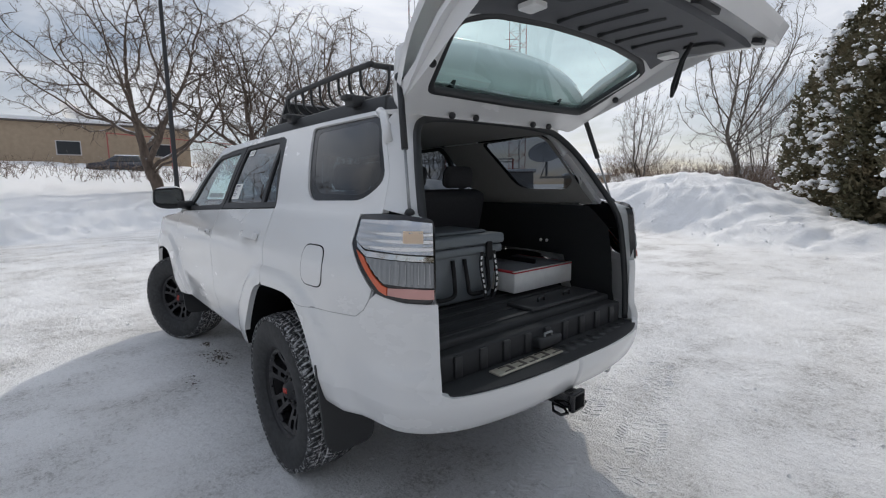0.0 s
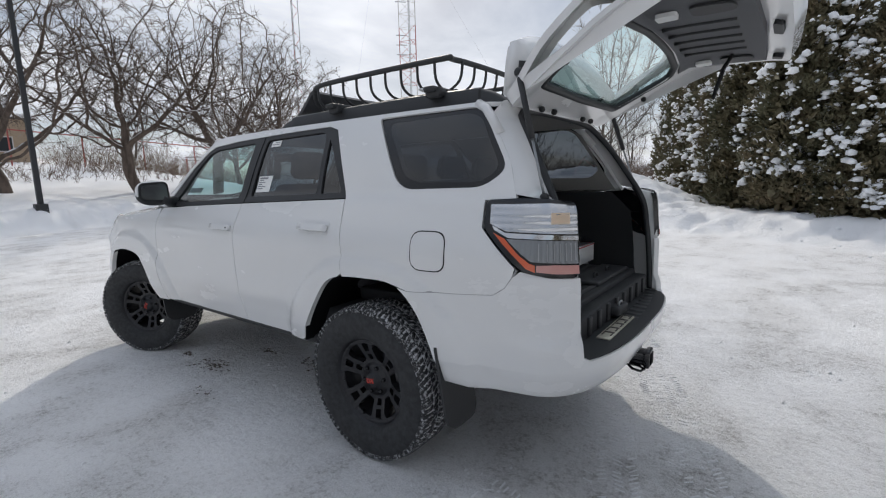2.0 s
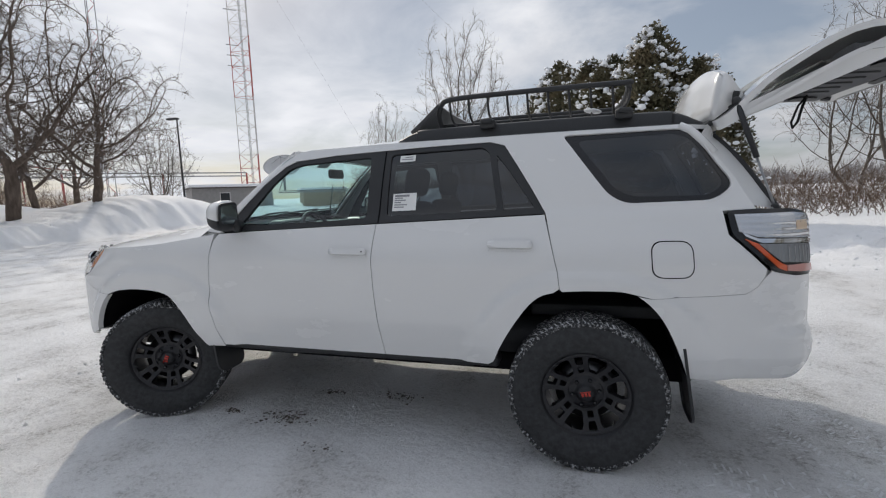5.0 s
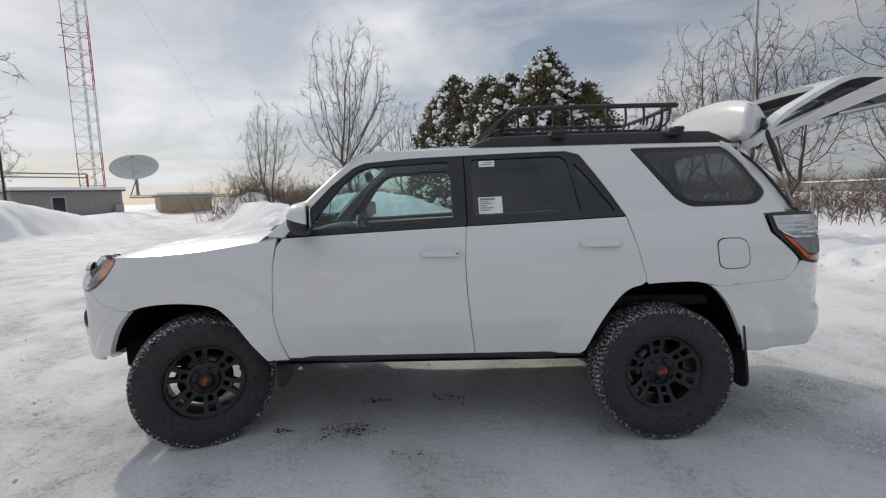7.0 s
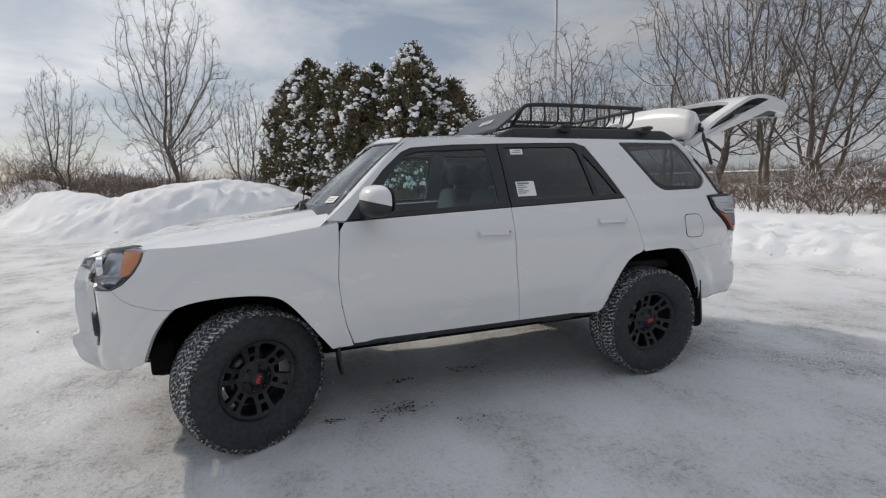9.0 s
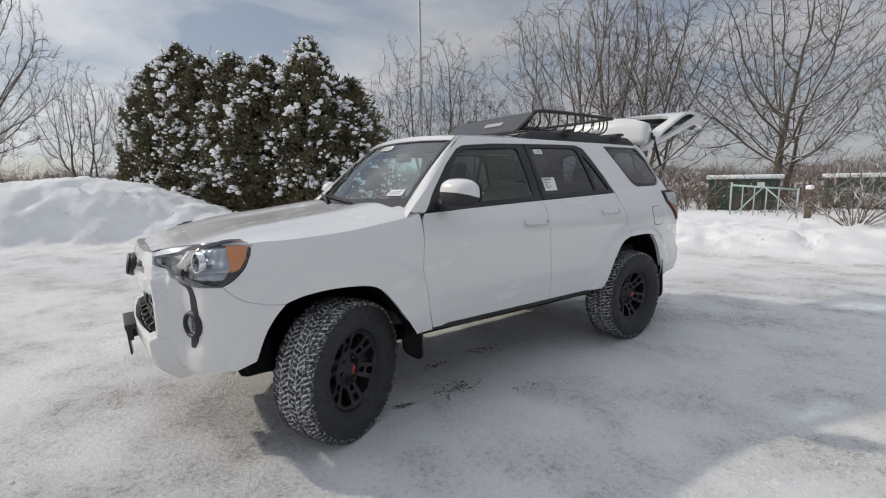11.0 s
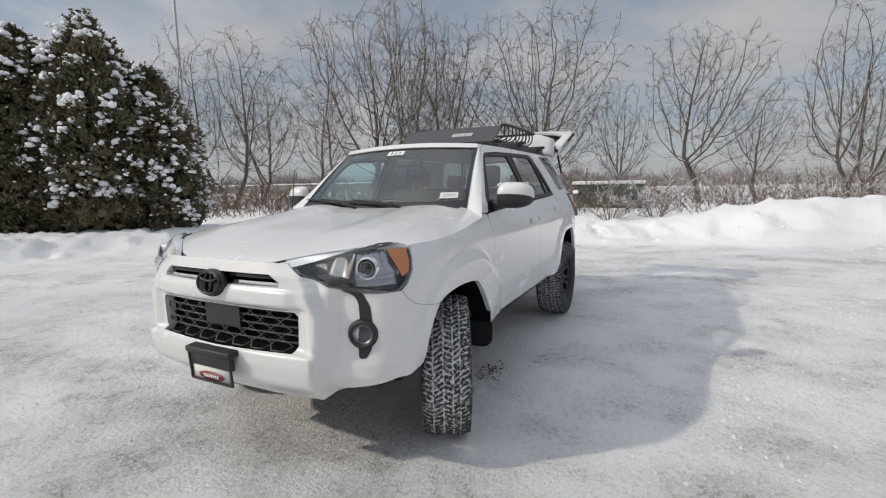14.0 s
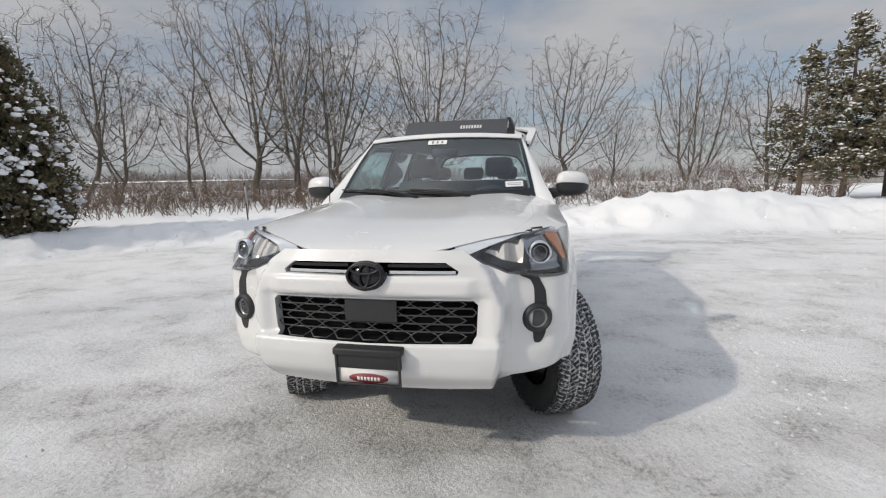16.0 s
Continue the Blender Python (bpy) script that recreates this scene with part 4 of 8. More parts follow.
CEDAR = [cedar_meshes(41, 6.0, 1.65), cedar_meshes(42, 6.0, 1.6), cedar_meshes(43, 6.0, 1.75)]


def make_cedars():
    for k, (x, y, h, w) in enumerate([(-3.2, -11.7, 4.6, 0.86), (-2.1, -12.5, 5.7, 0.95), (-1.1, -14.0, 5.4, 1.0), (-0.4, -15.6, 5.7, 1.05), (0.4, -17.2, 5.9, 1.0),
                                      (0.9, -18.9, 6.7, 1.05), (1.7, -20.3, 6.1, 1.0)]):
        t = thing("cedar", "dense dark green cedar with clumps of snow", "evergreen tree", (x, y, ground_height(x, y) - 0.05), "row of cedars behind the bank")
        t.rotation_euler[2] = radians(73 * k)
        t.scale = (w, w, h / 6.0)
        for name, me in zip(("crown", "snow", "trunk"), CEDAR[k % 3]):
            tagged(mesh_part(name, me, t), kind="stuff" if name != "trunk" else "")


make_cedars()


def pine_meshes(seed, height, radius):
    """An open pine: whorls of flat limbs with needle tufts and snow on them."""
    rng = np.random.RandomState(seed)
    segs, verts, faces, sv, sf = [(np.array([0, 0, -0.3]), np.array([0, 0, height]), 0.16, 0.03)], [], [], [], []
    for i in range(84):
        t = rng.uniform(0.12, 0.98)
        a = rng.uniform(0, 6.28)
        l = radius * (1.02 - t) ** 0.7 * rng.uniform(0.6, 1.1)
        p, q = np.array([0, 0, t * height]), np.array([l * math.cos(a), l * math.sin(a), t * height + l * rng.uniform(-0.05, 0.25)])
        segs.append((p, q, 0.035, 0.012))
        for _ in range(int(40 * l / radius) + 10):
            c = p + (q - p) * rng.uniform(0.25, 1.05) + rng.normal(0, 0.14, 3)
            for _ in range(3):
                d = rng.normal(0, 1, 3)
                d /= np.linalg.norm(d)
                s = np.cross(d, rng.normal(0, 1, 3))
                s /= np.linalg.norm(s)
                b = len(verts)
                ln, wd = rng.uniform(0.14, 0.26), rng.uniform(0.03, 0.06)
                verts += [tuple(c - d * ln * 0.3), tuple(c + s * wd), tuple(c + d * ln), tuple(c - s * wd)]
                faces.append((b, b + 1, b + 2, b + 3))
            if rng.rand() < 0.22:
                b, s = len(sv), rng.uniform(0.06, 0.15)
                e = c + np.array([0, 0, 0.08])
                sv += [tuple(e + np.array([0, 0, s * 0.5]))] + [tuple(e + np.array([s * math.cos(x) * rng.uniform(0.8, 1.3), s * math.sin(x), 0])) for x in np.linspace(0, 5.2, 6)] + [tuple(e - np.array([0, 0, 0.03]))]
                for j in range(6):
                    g = (j + 1) % 6
                    sf += [(b, b + 1 + j, b + 1 + g), (b + 1 + j, b + 7, b + 1 + g)]
    return raw_mesh("crown", verts, faces, "leaf"), raw_mesh("snow", sv, sf, "loose_snow", True), branch_mesh("trunk", segs, "bark_old")


PINE = [pine_meshes(51, 9.0, 3.0), pine_meshes(52, 9.0, 2.7)]
for k, (x, y, h) in enumerate([(-21.3, 13.9, 7.6), (-20.8, 15.6, 8.7), (-20.0, 17.2, 8.2), (-22.5, 18.5, 8.8), (34.0, 9.5, 5.5)]):
    pine = thing("pine", "open pine tree with snow along its limbs", "pine tree", (x, y, ground_height(x, y)), "pines beyond the bank")
    pine.rotation_euler[2] = radians(100 * k)
    pine.scale = (h / 9, h / 9, h / 9)
    for name, me in zip(("crown", "snow", "trunk"), PINE[k % 2]):
        tagged(mesh_part(name, me, pine), kind="stuff" if name != "trunk" else "")


def make_brush():
    """The tangle of low twigs along the west and south, and the shrubs at its edge."""
    rng = np.random.RandomState(61)
    verts_segs = []
    spots = []
    for _ in range(3200):
        a = radians(rng.uniform(-178, -112)) if rng.rand() < 0.8 else radians(rng.uniform(150, 182))
        r = rng.uniform(20, 46)
        spots.append((5 + r * math.cos(a), 1 + r * math.sin(a), rng.uniform(0.7, 2.2) + 0.05 * max(0, r - 30)))
    spots += [(rng.uniform(0, 12), rng.uniform(-44, -29), rng.uniform(0.8, 2.4)) for _ in range(700)] + [(rng.uniform(6, 34), rng.uniform(-78, -54), rng.uniform(2.0, 4.0)) for _ in range(500)] + [(rng.uniform(7, 21), rng.uniform(-41, -31), rng.uniform(1.2, 3.2)) for _ in range(700)]
    spots += [(rng.uniform(33, 42), rng.uniform(-16, 8), rng.uniform(0.6, 1.6)) for _ in range(400)]
    spots += [(rng.uniform(40, 50), rng.uniform(-34, -9), rng.uniform(1.5, 3.2)) for _ in range(900)]
    heights = snow_height(np.array([t[0] for t in spots]), np.array([t[1] for t in spots]))[0]
    for (x, y, h), z in zip(spots, heights):
        p = np.array([x, y, z - 0.1])
        d = np.array([rng.normal(0, 0.5), rng.normal(0, 0.5), 1.0])
        for i in range(3):
            d = d / np.linalg.norm(d)
            q = p + d * h / 3
            verts_segs.append((p, q, 0.014 - 0.003 * i, 0.011 - 0.003 * i))
            for _ in range(3):
                e = d * 0.6 + rng.normal(0, 0.6, 3)
                verts_segs.append((p + (q - p) * rng.uniform(0.3, 1), q + e / np.linalg.norm(e) * h * 0.30, 0.009, 0.0))
            p, d = q, d + rng.normal(0, 0.4, 3) - (0, 0, 0.12 * i)
    tagged(new("brush", branch_mesh("brush", verts_segs, "twig")), "brown tangle of bare undergrowth dusted with snow", "undergrowth", kind="stuff")
    for k, (x, y, h) in enumerate([(-11.6, -0.1, 1.35), (-12.5, 1.3, 1.5), (-15.4, -7.0, 1.7), (-15.6, 3.9, 1.4), (-19, 9.5, 1.8), (-17, 6.8, 1.6)]):
        s = thing("shrub", "bare many-stemmed shrub laden with snow", "shrub", (x, y, ground_height(x, y) - 0.05), "shrubs behind the bank")
        s.rotation_euler[2] = k * 1.3
        s.scale = (h / 2 * 1.35, h / 2 * 1.35, h / 2)
        mesh_part("stem", TREE_MESHES["shrub"][0], s)
        tagged(mesh_part("twig_crown", TREE_MESHES["shrub"][1], s), kind="stuff")

    # the edge of woods far beyond the fields, haze put into its colours
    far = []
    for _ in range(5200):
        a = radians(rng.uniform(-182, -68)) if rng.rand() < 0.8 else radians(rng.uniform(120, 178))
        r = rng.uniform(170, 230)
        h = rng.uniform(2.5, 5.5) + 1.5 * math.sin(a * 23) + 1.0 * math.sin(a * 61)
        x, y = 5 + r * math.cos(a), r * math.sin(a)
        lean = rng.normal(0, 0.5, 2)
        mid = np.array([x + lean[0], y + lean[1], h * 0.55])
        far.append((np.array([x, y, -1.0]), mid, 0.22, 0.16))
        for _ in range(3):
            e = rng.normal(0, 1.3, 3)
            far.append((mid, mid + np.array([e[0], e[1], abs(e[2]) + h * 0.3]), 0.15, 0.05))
    tagged(new("far_woods", branch_mesh("far_woods", far, "hazed_wood", 3)), "edge of bare woods on the horizon, its brown paled with painted haze", "woods", kind="stuff")


make_brush()

# ---- mast, dish, buildings and poles ----


def bars_bm(bars, sides=4):
    bm = bmesh.new()
    for p, q, r in bars:
        tube_bm([p, q], r, sides, bm)
    return bm


def make_mast():
    x, y, w, h, cell = 42.5, -50.1, 2.6, 60.0, 1.9
    mast = thing("radio_mast", "tall red and white steel lattice radio mast", "radio mast", (x, y, 0))
    mast.rotation_euler[2] = 0.4
    corner = [(w / 1.7 * math.cos(a), w / 1.7 * math.sin(a)) for a in (0.3, 2.39, 4.49)]
    for b, colour in enumerate(["mast_red", "mast_white"] * 4):
        z0, z1 = b * h / 8, (b + 1) * h / 8
        bars = [((*c, z0), (*c, z1), 0.055) for c in corner]
        z = z0
        while z < z1 - 0.1:
            for i in range(3):
                p, q = corner[i], corner[(i + 1) % 3]
                bars += [((*p, z), (*q, z), 0.025), ((*p, z), (*q, z + cell), 0.022)]
            z += cell
        part("section", bars_bm(bars), colour, mast, "red lattice section" if "red" in colour else "white lattice section", False)
    feed = [((0.1 * k, 0.35, 0), (0.1 * k, 0.35, h), 0.03) for k in (-1, 0, 1)]
    part("cable", bars_bm(feed), "galv", mast, "", False)
    for z in (19, 20.3, 21.6, 26, 33):
        part("antenna", bars_bm([((0.5, 0, z), (1.9, 0.6, z), 0.06)]), "galv", mast, "", False)
    for k, (dx, dy, top) in enumerate([(30, -38, 55), (-48, 10, 50), (26, 40, 55), (-20, -30, 36)]):
        part("guy_wire", bars_bm([((0, 0, top), (dx, dy, 0), 0.012)], 3), "galv", mast, "", False)
    far = thing("thin_mast", "slender grey mast far beyond the trees", "mast", (-63.9, -98.8, 0))
    part("pole", bars_bm([((0, 0, 0), (0, 0, 70), 0.35)], 6), "galv", far, "", False)
    legs = ((0.7, 0.0), (-0.4, 0.6), (-0.4, -0.6))
    for label, x, y, h in (("slender lattice mast far beyond the orchard", 71.6, -52.6, 62), ("slender grey lattice mast beyond the low building", 104.9, -4.8, 70)):
        far = thing("thin_mast", label, "mast", (x, y, 0))
        for p in legs:
            part("leg", bars_bm([((*p, 0), (*p, h), 0.06)]), "galv", far, "", False)
        part("brace", bars_bm([((*legs[k % 3], 1.6 * k), (*legs[(k + 1) % 3], 1.6 * k + 1.6), 0.035) for k in range(int(h / 1.6))]), "mast_red" if x < 90 else "galv", far, "", False)


make_mast()


def dish_thing(x, y, z, size, face, label):
    d = thing("satellite_dish", label, "satellite dish", (x, y, z))
    prof = [(size / 2 * k / 8, 0.16 * size * (k / 8) ** 2) for k in range(9)]
    bm = lathe_bm([(max(r, 0.01), h) for r, h in prof] + [(r, h - 0.03 - 0.02 * (1 - k / 8)) for k, (r, h) in reversed(list(enumerate([(max(r, 0.01), h) for r, h in prof])))], 28, "x")
    turn = Matrix.Translation((0, 0, size * 0.55)) @ Vector(face).to_track_quat("X", "Z").to_matrix().to_4x4()
    bmesh.ops.transform(bm, matrix=turn, verts=bm.verts)
    part("reflector", bm, "dish", d)
    arms = [(turn @ Vector((0.1 * size * 0.5, size * 0.42 * math.cos(a), size * 0.42 * math.sin(a))), turn @ Vector((size * 0.42, 0, 0)), 0.03) for a in (0.5, 2.6, 4.7)]
    part("feed_arm", bars_bm(arms), "galv", d, "", False)
    part("feed_horn", box_bm(-0.12, 0.12, -0.12, 0.12, -0.12, 0.12, 0.03), "galv", d).matrix_local = turn @ Matrix.Translation((size * 0.43, 0, 0))
    part("mount", bars_bm([((0, 0, 0), (0, 0, size * 0.55), 0.16), ((0.5, 0.5, 0), (0, 0, size * 0.4), 0.06), ((-0.5, 0.5, 0), (0, 0, size * 0.4), 0.06)], 8), "galv", d, "", False)


dish_thing(38.0, -50.5, 2.6, 4.9, (-0.25, 0.55, 0.75), "large white satellite dish on a steel mount")
dish_thing(66.0, -0.6, 6.6, 4.6, (-0.5, -0.7, 0.5), "white satellite dish behind the flat roof")


def building(name, label, x0, x1, y0, y1, z0, z1, wall, turn=0.0, pivot=(0, 0), windows=()):
    b = thing(name, label, "building", (*pivot, 0))
    b.rotation_euler[2] = radians(turn)
    part("wall", box_bm(x0, x1, y0, y1, z0 - 1, z1, 0.02), wall, b, "", False)
    roof = part("roof", box_bm(x0 - 0.3, x1 + 0.3, y0 - 0.3, y1 + 0.3, z1, z1 + 0.14, 0.03), "roof_dark", b, "", False)
    bm = box_bm(x0 - 0.35, x1 + 0.35, y0 - 0.35, y1 + 0.35, z1 + 0.12, z1 + 0.46, 0.12, 3)
    part("roof_snow", bm, "loose_snow", roof, "snow blanket on the roof")
    for wx, wy, wz, w, h in windows:
        win = part("window", box_bm(wx - 0.06, wx + 0.06, wy - w / 2 - 0.08, wy + w / 2 + 0.08, wz - 0.08, wz + h + 0.08, 0.01), "mast_white", b, "", False)
        part("pane", box_bm(wx - 0.075, wx + 0.05, wy - w / 2, wy + w / 2, wz, wz + h), "pane", win, "", False)
    return b


building("low_building", "low tan rendered building with a snowy flat roof", 0, 14, -9, 14, 3.5, 7.2, "wall_tan", 0, (50, 0),
         [(0, 0.5, 4.6, 1.6, 1.1), (0, -6.5, 4.6, 2.2, 1.1), (0, 6.5, 4.6, 1.6, 1.1)])
building("equipment_hut", "small grey equipment hut beside the mast", 0, 8, -5, 4, 0, 3.0, "wall_grey", -40, (40.5, -43.0), [(0, 0.5, 0.5, 1.0, 1.9)])
building("low_shed", "low grey shed behind the ploughed piles", 0, 5, -2.5, 4, 0, 2.6, "wall_tan", -50, (38, -62.0))
building("distant_building", "low flat building beyond the pines", -14, 0, -8, 12, 0, 2.2, "wall_grey", 0, (-62, 44.0))
building("distant_depot", "long low depot in the snowy distance", -20, 0, -30, 30, -2, 2.5, "wall_grey", 0, (-95, -95.0))


def make_gantry():
    g = thing("cable_bridge", "rusty red overhead cable bridge on steel posts", "cable bridge", (0, 0, 0))
    for z in (4.6, 5.0):
        part("rail", bars_bm([((41.5, -47.5, z), (60, -26, z), 0.09)]), "galv", g, "", False)
    for t in (0.0, 0.33, 0.66, 1.0):
        x, y = 41.5 + 18.5 * t, -47.5 + 21.5 * t
        part("post", bars_bm([((x, y, 0), (x, y, 5.0), 0.11)]), "mast_red", g, "", False)
    part("tray", bars_bm([((38, -49, 2.3), (30, -60, 2.3), 0.10), ((38, -49, 2.5), (30, -60, 2.5), 0.06)]), "galv", g, "", False)
    f = thing("field_fence", "rusty pipe fence along the snowfield", "fence", (0, 0, 0))
    part("rail", bars_bm([((46, -2, 6.2), (47, -30, 4.9), 0.06)]), "mast_red", f, "", False)
    for k in range(7):
        x, y = 46 + k / 6, -2 - 28 * k / 6
        part("post", bars_bm([((x, y, 0), (x, y, 6.2 - 0.22 * k), 0.06)]), "mast_red", f, "", False)
    b = thing("cabinet", "grey electrical cabinets in a row by the mast", "electrical cabinet", (37.5, -46.5, 0))
    for k in range(4):
        part("locker", box_bm(-0.5 + 1.2 * k, 0.5 + 1.2 * k, -0.4, 0.4, 0, 1.6, 0.03), "galv", b, "", False)
    b.rotation_euler[2] = radians(-50)


make_gantry()


def make_poles():
    x, y = 19.5, -2.15
    p = thing("light_pole", "dark bronze square light pole in the snow bank", "light pole", (x, y, ground_height(x, y) - 0.2))
    part("shaft", tube_bm([(0, 0, 0), (0, 0, 9)], [0.115, 0.085], 4), "pole", p, "", False)
    part("base", box_bm(-0.18, 0.18, -0.18, 0.18, 0, 0.35, 0.02), "pole", p, "", False)
    part("lamp_head", box_bm(-0.7, 0.1, -0.2, 0.2, 8.9, 9.1, 0.04), "pole", p, "", False)
    x, y = 33.0, -29.0
    p = thing("street_lamp", "grey street lamp with a flat arm", "street lamp", (x, y, ground_height(x, y) - 0.2))
    part("shaft", tube_bm([(0, 0, 0), (0, 0, 8.3)], [0.09, 0.06], 8), "pole", p, "", False)
    part("lamp_head", box_bm(-0.1, 1.0, -0.18, 0.18, 8.2, 8.36, 0.04), "pole", p, "", False)
    for x, y, h in ((-8.45, -9.0, 1.35),):
        s = thing("marker_stake", "thin dark snow marker stake leaning in the bank", "marker stake", (x, y, ground_height(x, y) - 0.1))
        part("rod", tube_bm([(-0.10, 0, 0), (0.06, 0.05, h)], 0.026, 6), "pole", s)
        part("sleeve", tube_bm([(0.02, 0.09, h * 0.5), (0.08, 0.10, h * 0.92)], 0.035, 8), "galv", s)
    x, y = 16.8, 3.35
    s = thing("framed_sign", "small dark-framed sign on a short post", "sign", (x, y, ground_height(x, y) - 0.1))
    part("post", box_bm(-0.03, 0.03, -0.03, 0.03, 0, 0.7), "pole", s, "", False)
    part("panel", box_bm(-0.02, 0.02, -0.28, 0.28, 0.45, 0.95, 0.02), "pole", s)
    part("face", box_bm(-0.03, -0.018, -0.23, 0.23, 0.5, 0.9), "dish", s)


make_poles()


def make_green_boxes():
    for k, (x, y, w, turn) in enumerate([(-17.5, -5.0, 2.4, 22), (-20.5, -1.4, 3.2, 18)]):
        z = ground_height(x, y)
        d = thing("container", "dark green steel container with snow on its lid", "container", (x, y, z - 0.1), "green containers behind the bank")
        d.rotation_euler[2] = radians(turn)
        part("body", box_bm(-0.8, 0.8, -w / 2, w / 2, 0, 1.35, 0.02), "green", d, "", False)
        part("lid_snow", box_bm(-0.9, 0.9, -w / 2 - 0.1, w / 2 + 0.1, 1.33, 1.5, 0.05, 3), "loose_snow", d, "rounded snow cap")
        for m in range(5):
            part("rib", box_bm(0.78, 0.84, -w / 2 + 0.2 + m * (w - 0.4) / 4, -w / 2 + 0.28 + m * (w - 0.4) / 4, 0.05, 1.3), "green", d, "", False)
        part("notice", box_bm(0.80, 0.85, w / 2 - 0.75, w / 2 - 0.5, 1.05, 1.2), "paper", d, "", False)
    x, y = -13.5, -2.75
    g = thing("pipe_gate", "pale teal pipe gate half buried in snow", "gate", (x, y, ground_height(x, y) - 0.15))
    g.rotation_euler[2] = radians(14)
    g.scale = (1, 0.82, 1)
    bars = [((0, -1.2, 0), (0, -1.2, 1.25), 0.035), ((0, 1.0, 0), (0, 1.0, 1.05), 0.035), ((0, -1.2, 1.15), (0, 1.0, 1.0), 0.03), ((0, -0.1, 1.1), (0, -1.0, 0.2), 0.025),
            ((0, -0.1, 1.1), (0, 1.0, 0.25), 0.025)] + [((0, -0.8 + 0.4 * k, 0.15), (0, -0.8 + 0.4 * k, 1.1), 0.022) for k in range(4)]
    for p, q, r in bars:
        part("bar", bars_bm([(p, q, r)], 6), "gate_teal", g)
    x, y = -13.8, -1.7
    p = thing("wood_post", "weathered wooden post with a snow cap", "post", (x, y, ground_height(x, y) - 0.1))
    part("shaft", box_bm(-0.08, 0.08, -0.08, 0.08, 0, 1.0, 0.02), "wood", p, "", False)
    part("snow_cap", box_bm(-0.1, 0.1, -0.1, 0.1, 0.98, 1.12, 0.05, 3), "loose_snow", p)


make_green_boxes()


def make_far_car():
    """A dark car beyond the snowfield; only its upper half shows above the bank."""
    c = thing("parked_car", "dark car with snow on its roof behind the bank", "car", (44.5, -2.6, ground_height(44.5, -2.6) - 0.45))
    c.rotation_euler[2] = radians(86)
    outline = [(-2.3, 0.4), (-2.3, 0.85), (-1.9, 0.95), (-1.35, 1.42), (0.35, 1.48), (1.1, 0.98), (2.2, 0.82), (2.3, 0.4)]
    bm = bmesh.new()
    rows = [[bm.verts.new((x, s * (0.88 if z < 1 else 0.66), z)) for x, z in outline] for s in (-1, 1)]
    bm.faces.new(rows[0])
    bm.faces.new(rows[1][::-1])
    for i in range(len(outline)):
        j = (i + 1) % len(outline)
        bm.faces.new((rows[0][j], rows[0][i], rows[1][i], rows[1][j]))
    bmesh.ops.recalc_face_normals(bm, faces=bm.faces)
    bmesh.ops.bevel(bm, geom=bm.edges[:], offset=0.06, segments=2, affect="EDGES")
    part("body", bm, "car_dark", c)
    for s in (-1, 1):
        part("side_window", sheet_bm([(-1.5, 1.0), (-1.2, 1.36), (0.25, 1.4), (0.85, 1.02)], [], lambda a, b, s=s: Vector((a, s * (0.92 - 0.47 * (b - 0.95)), b)), (0, s, 0), (0.5, 0.3), 0.01), "pane", c)
    part("roof_snow", box_bm(-1.35, 0.35, -0.62, 0.62, 1.46, 1.56, 0.05, 2), "loose_snow", c, "snow on the roof")
    for x in (-1.4, 1.4):
        for y in (-0.8, 0.8):
            w = part("wheel", lathe_bm([(0.32, -0.1), (0.32, 0.1), (0.2, 0.1), (0.02, 0.08)], 20), "rubber", c)
            w.location = (x, y, 0.32)


make_far_car()

# ---- the car: x forwards, y to its left, rear axle over the origin ----
suv = thing("suv", "white four-door off-road SUV with its tailgate open", "car")

PERIM = [(-1.13, 0.0), (-1.125, 0.30), (-1.09, 0.55), (-1.03, 0.70), (-0.95, 0.785), (-0.85, 0.832), (-0.70, 0.865), (-0.40, 0.898), (0.2, 0.92), (1.2, 0.93),
         (2.2, 0.93), (2.8, 0.932), (3.1, 0.932), (3.28, 0.925), (3.43, 0.898), (3.54, 0.832), (3.61, 0.715), (3.65, 0.52), (3.674, 0.26), (3.68, 0.0)]
_c = np.array(curve_points(PERIM, 14))
_s = np.concatenate([[0], np.cumsum(np.hypot(*np.diff(_c, axis=0).T))])
_s += 1.2 - np.interp(1.2, _c[:, 0], _s)
S_FRONT, S_REAR = float(_s[-1]), float(_s[0])
WHEELS = ((0.0, 0.408), (2.789, 0.408))


def plan(s):
    x, y = np.interp(s, _s, _c[:, 0]), np.interp(s, _s, _c[:, 1])
    e = 0.03
    dx, dy = np.interp(s + e, _s, _c[:, 0]) - np.interp(s - e, _s, _c[:, 0]), np.interp(s + e, _s, _c[:, 1]) - np.interp(s - e, _s, _c[:, 1])
    n = math.hypot(dx, dy) or 1.0
    return float(x), float(y), float(-dy / n), float(dx / n)


def s_front(y):
    """Where along the outline the front has the half-width y."""
    k = _c[:, 0] > 3.0
    return float(np.interp(-y, -_c[k, 1], _s[k]))


def s_rear(y):
    k = _c[:, 0] < -0.6
    return float(np.interp(y, _c[k, 1], _s[k]))


def hood_mid(x):
    return lerp_table(x, [(2.2, 1.35), (2.40, 1.325), (2.575, 1.302), (2.92, 1.257), (3.22, 1.222), (3.42, 1.184), (3.56, 1.150), (3.64, 1.128), (3.74, 1.085)])


def shoulder(x):
    return hood_mid(x) - lerp_table(x, [(2.3, 0.075), (2.8, 0.075), (3.15, 0.05), (3.35, 0.03)])


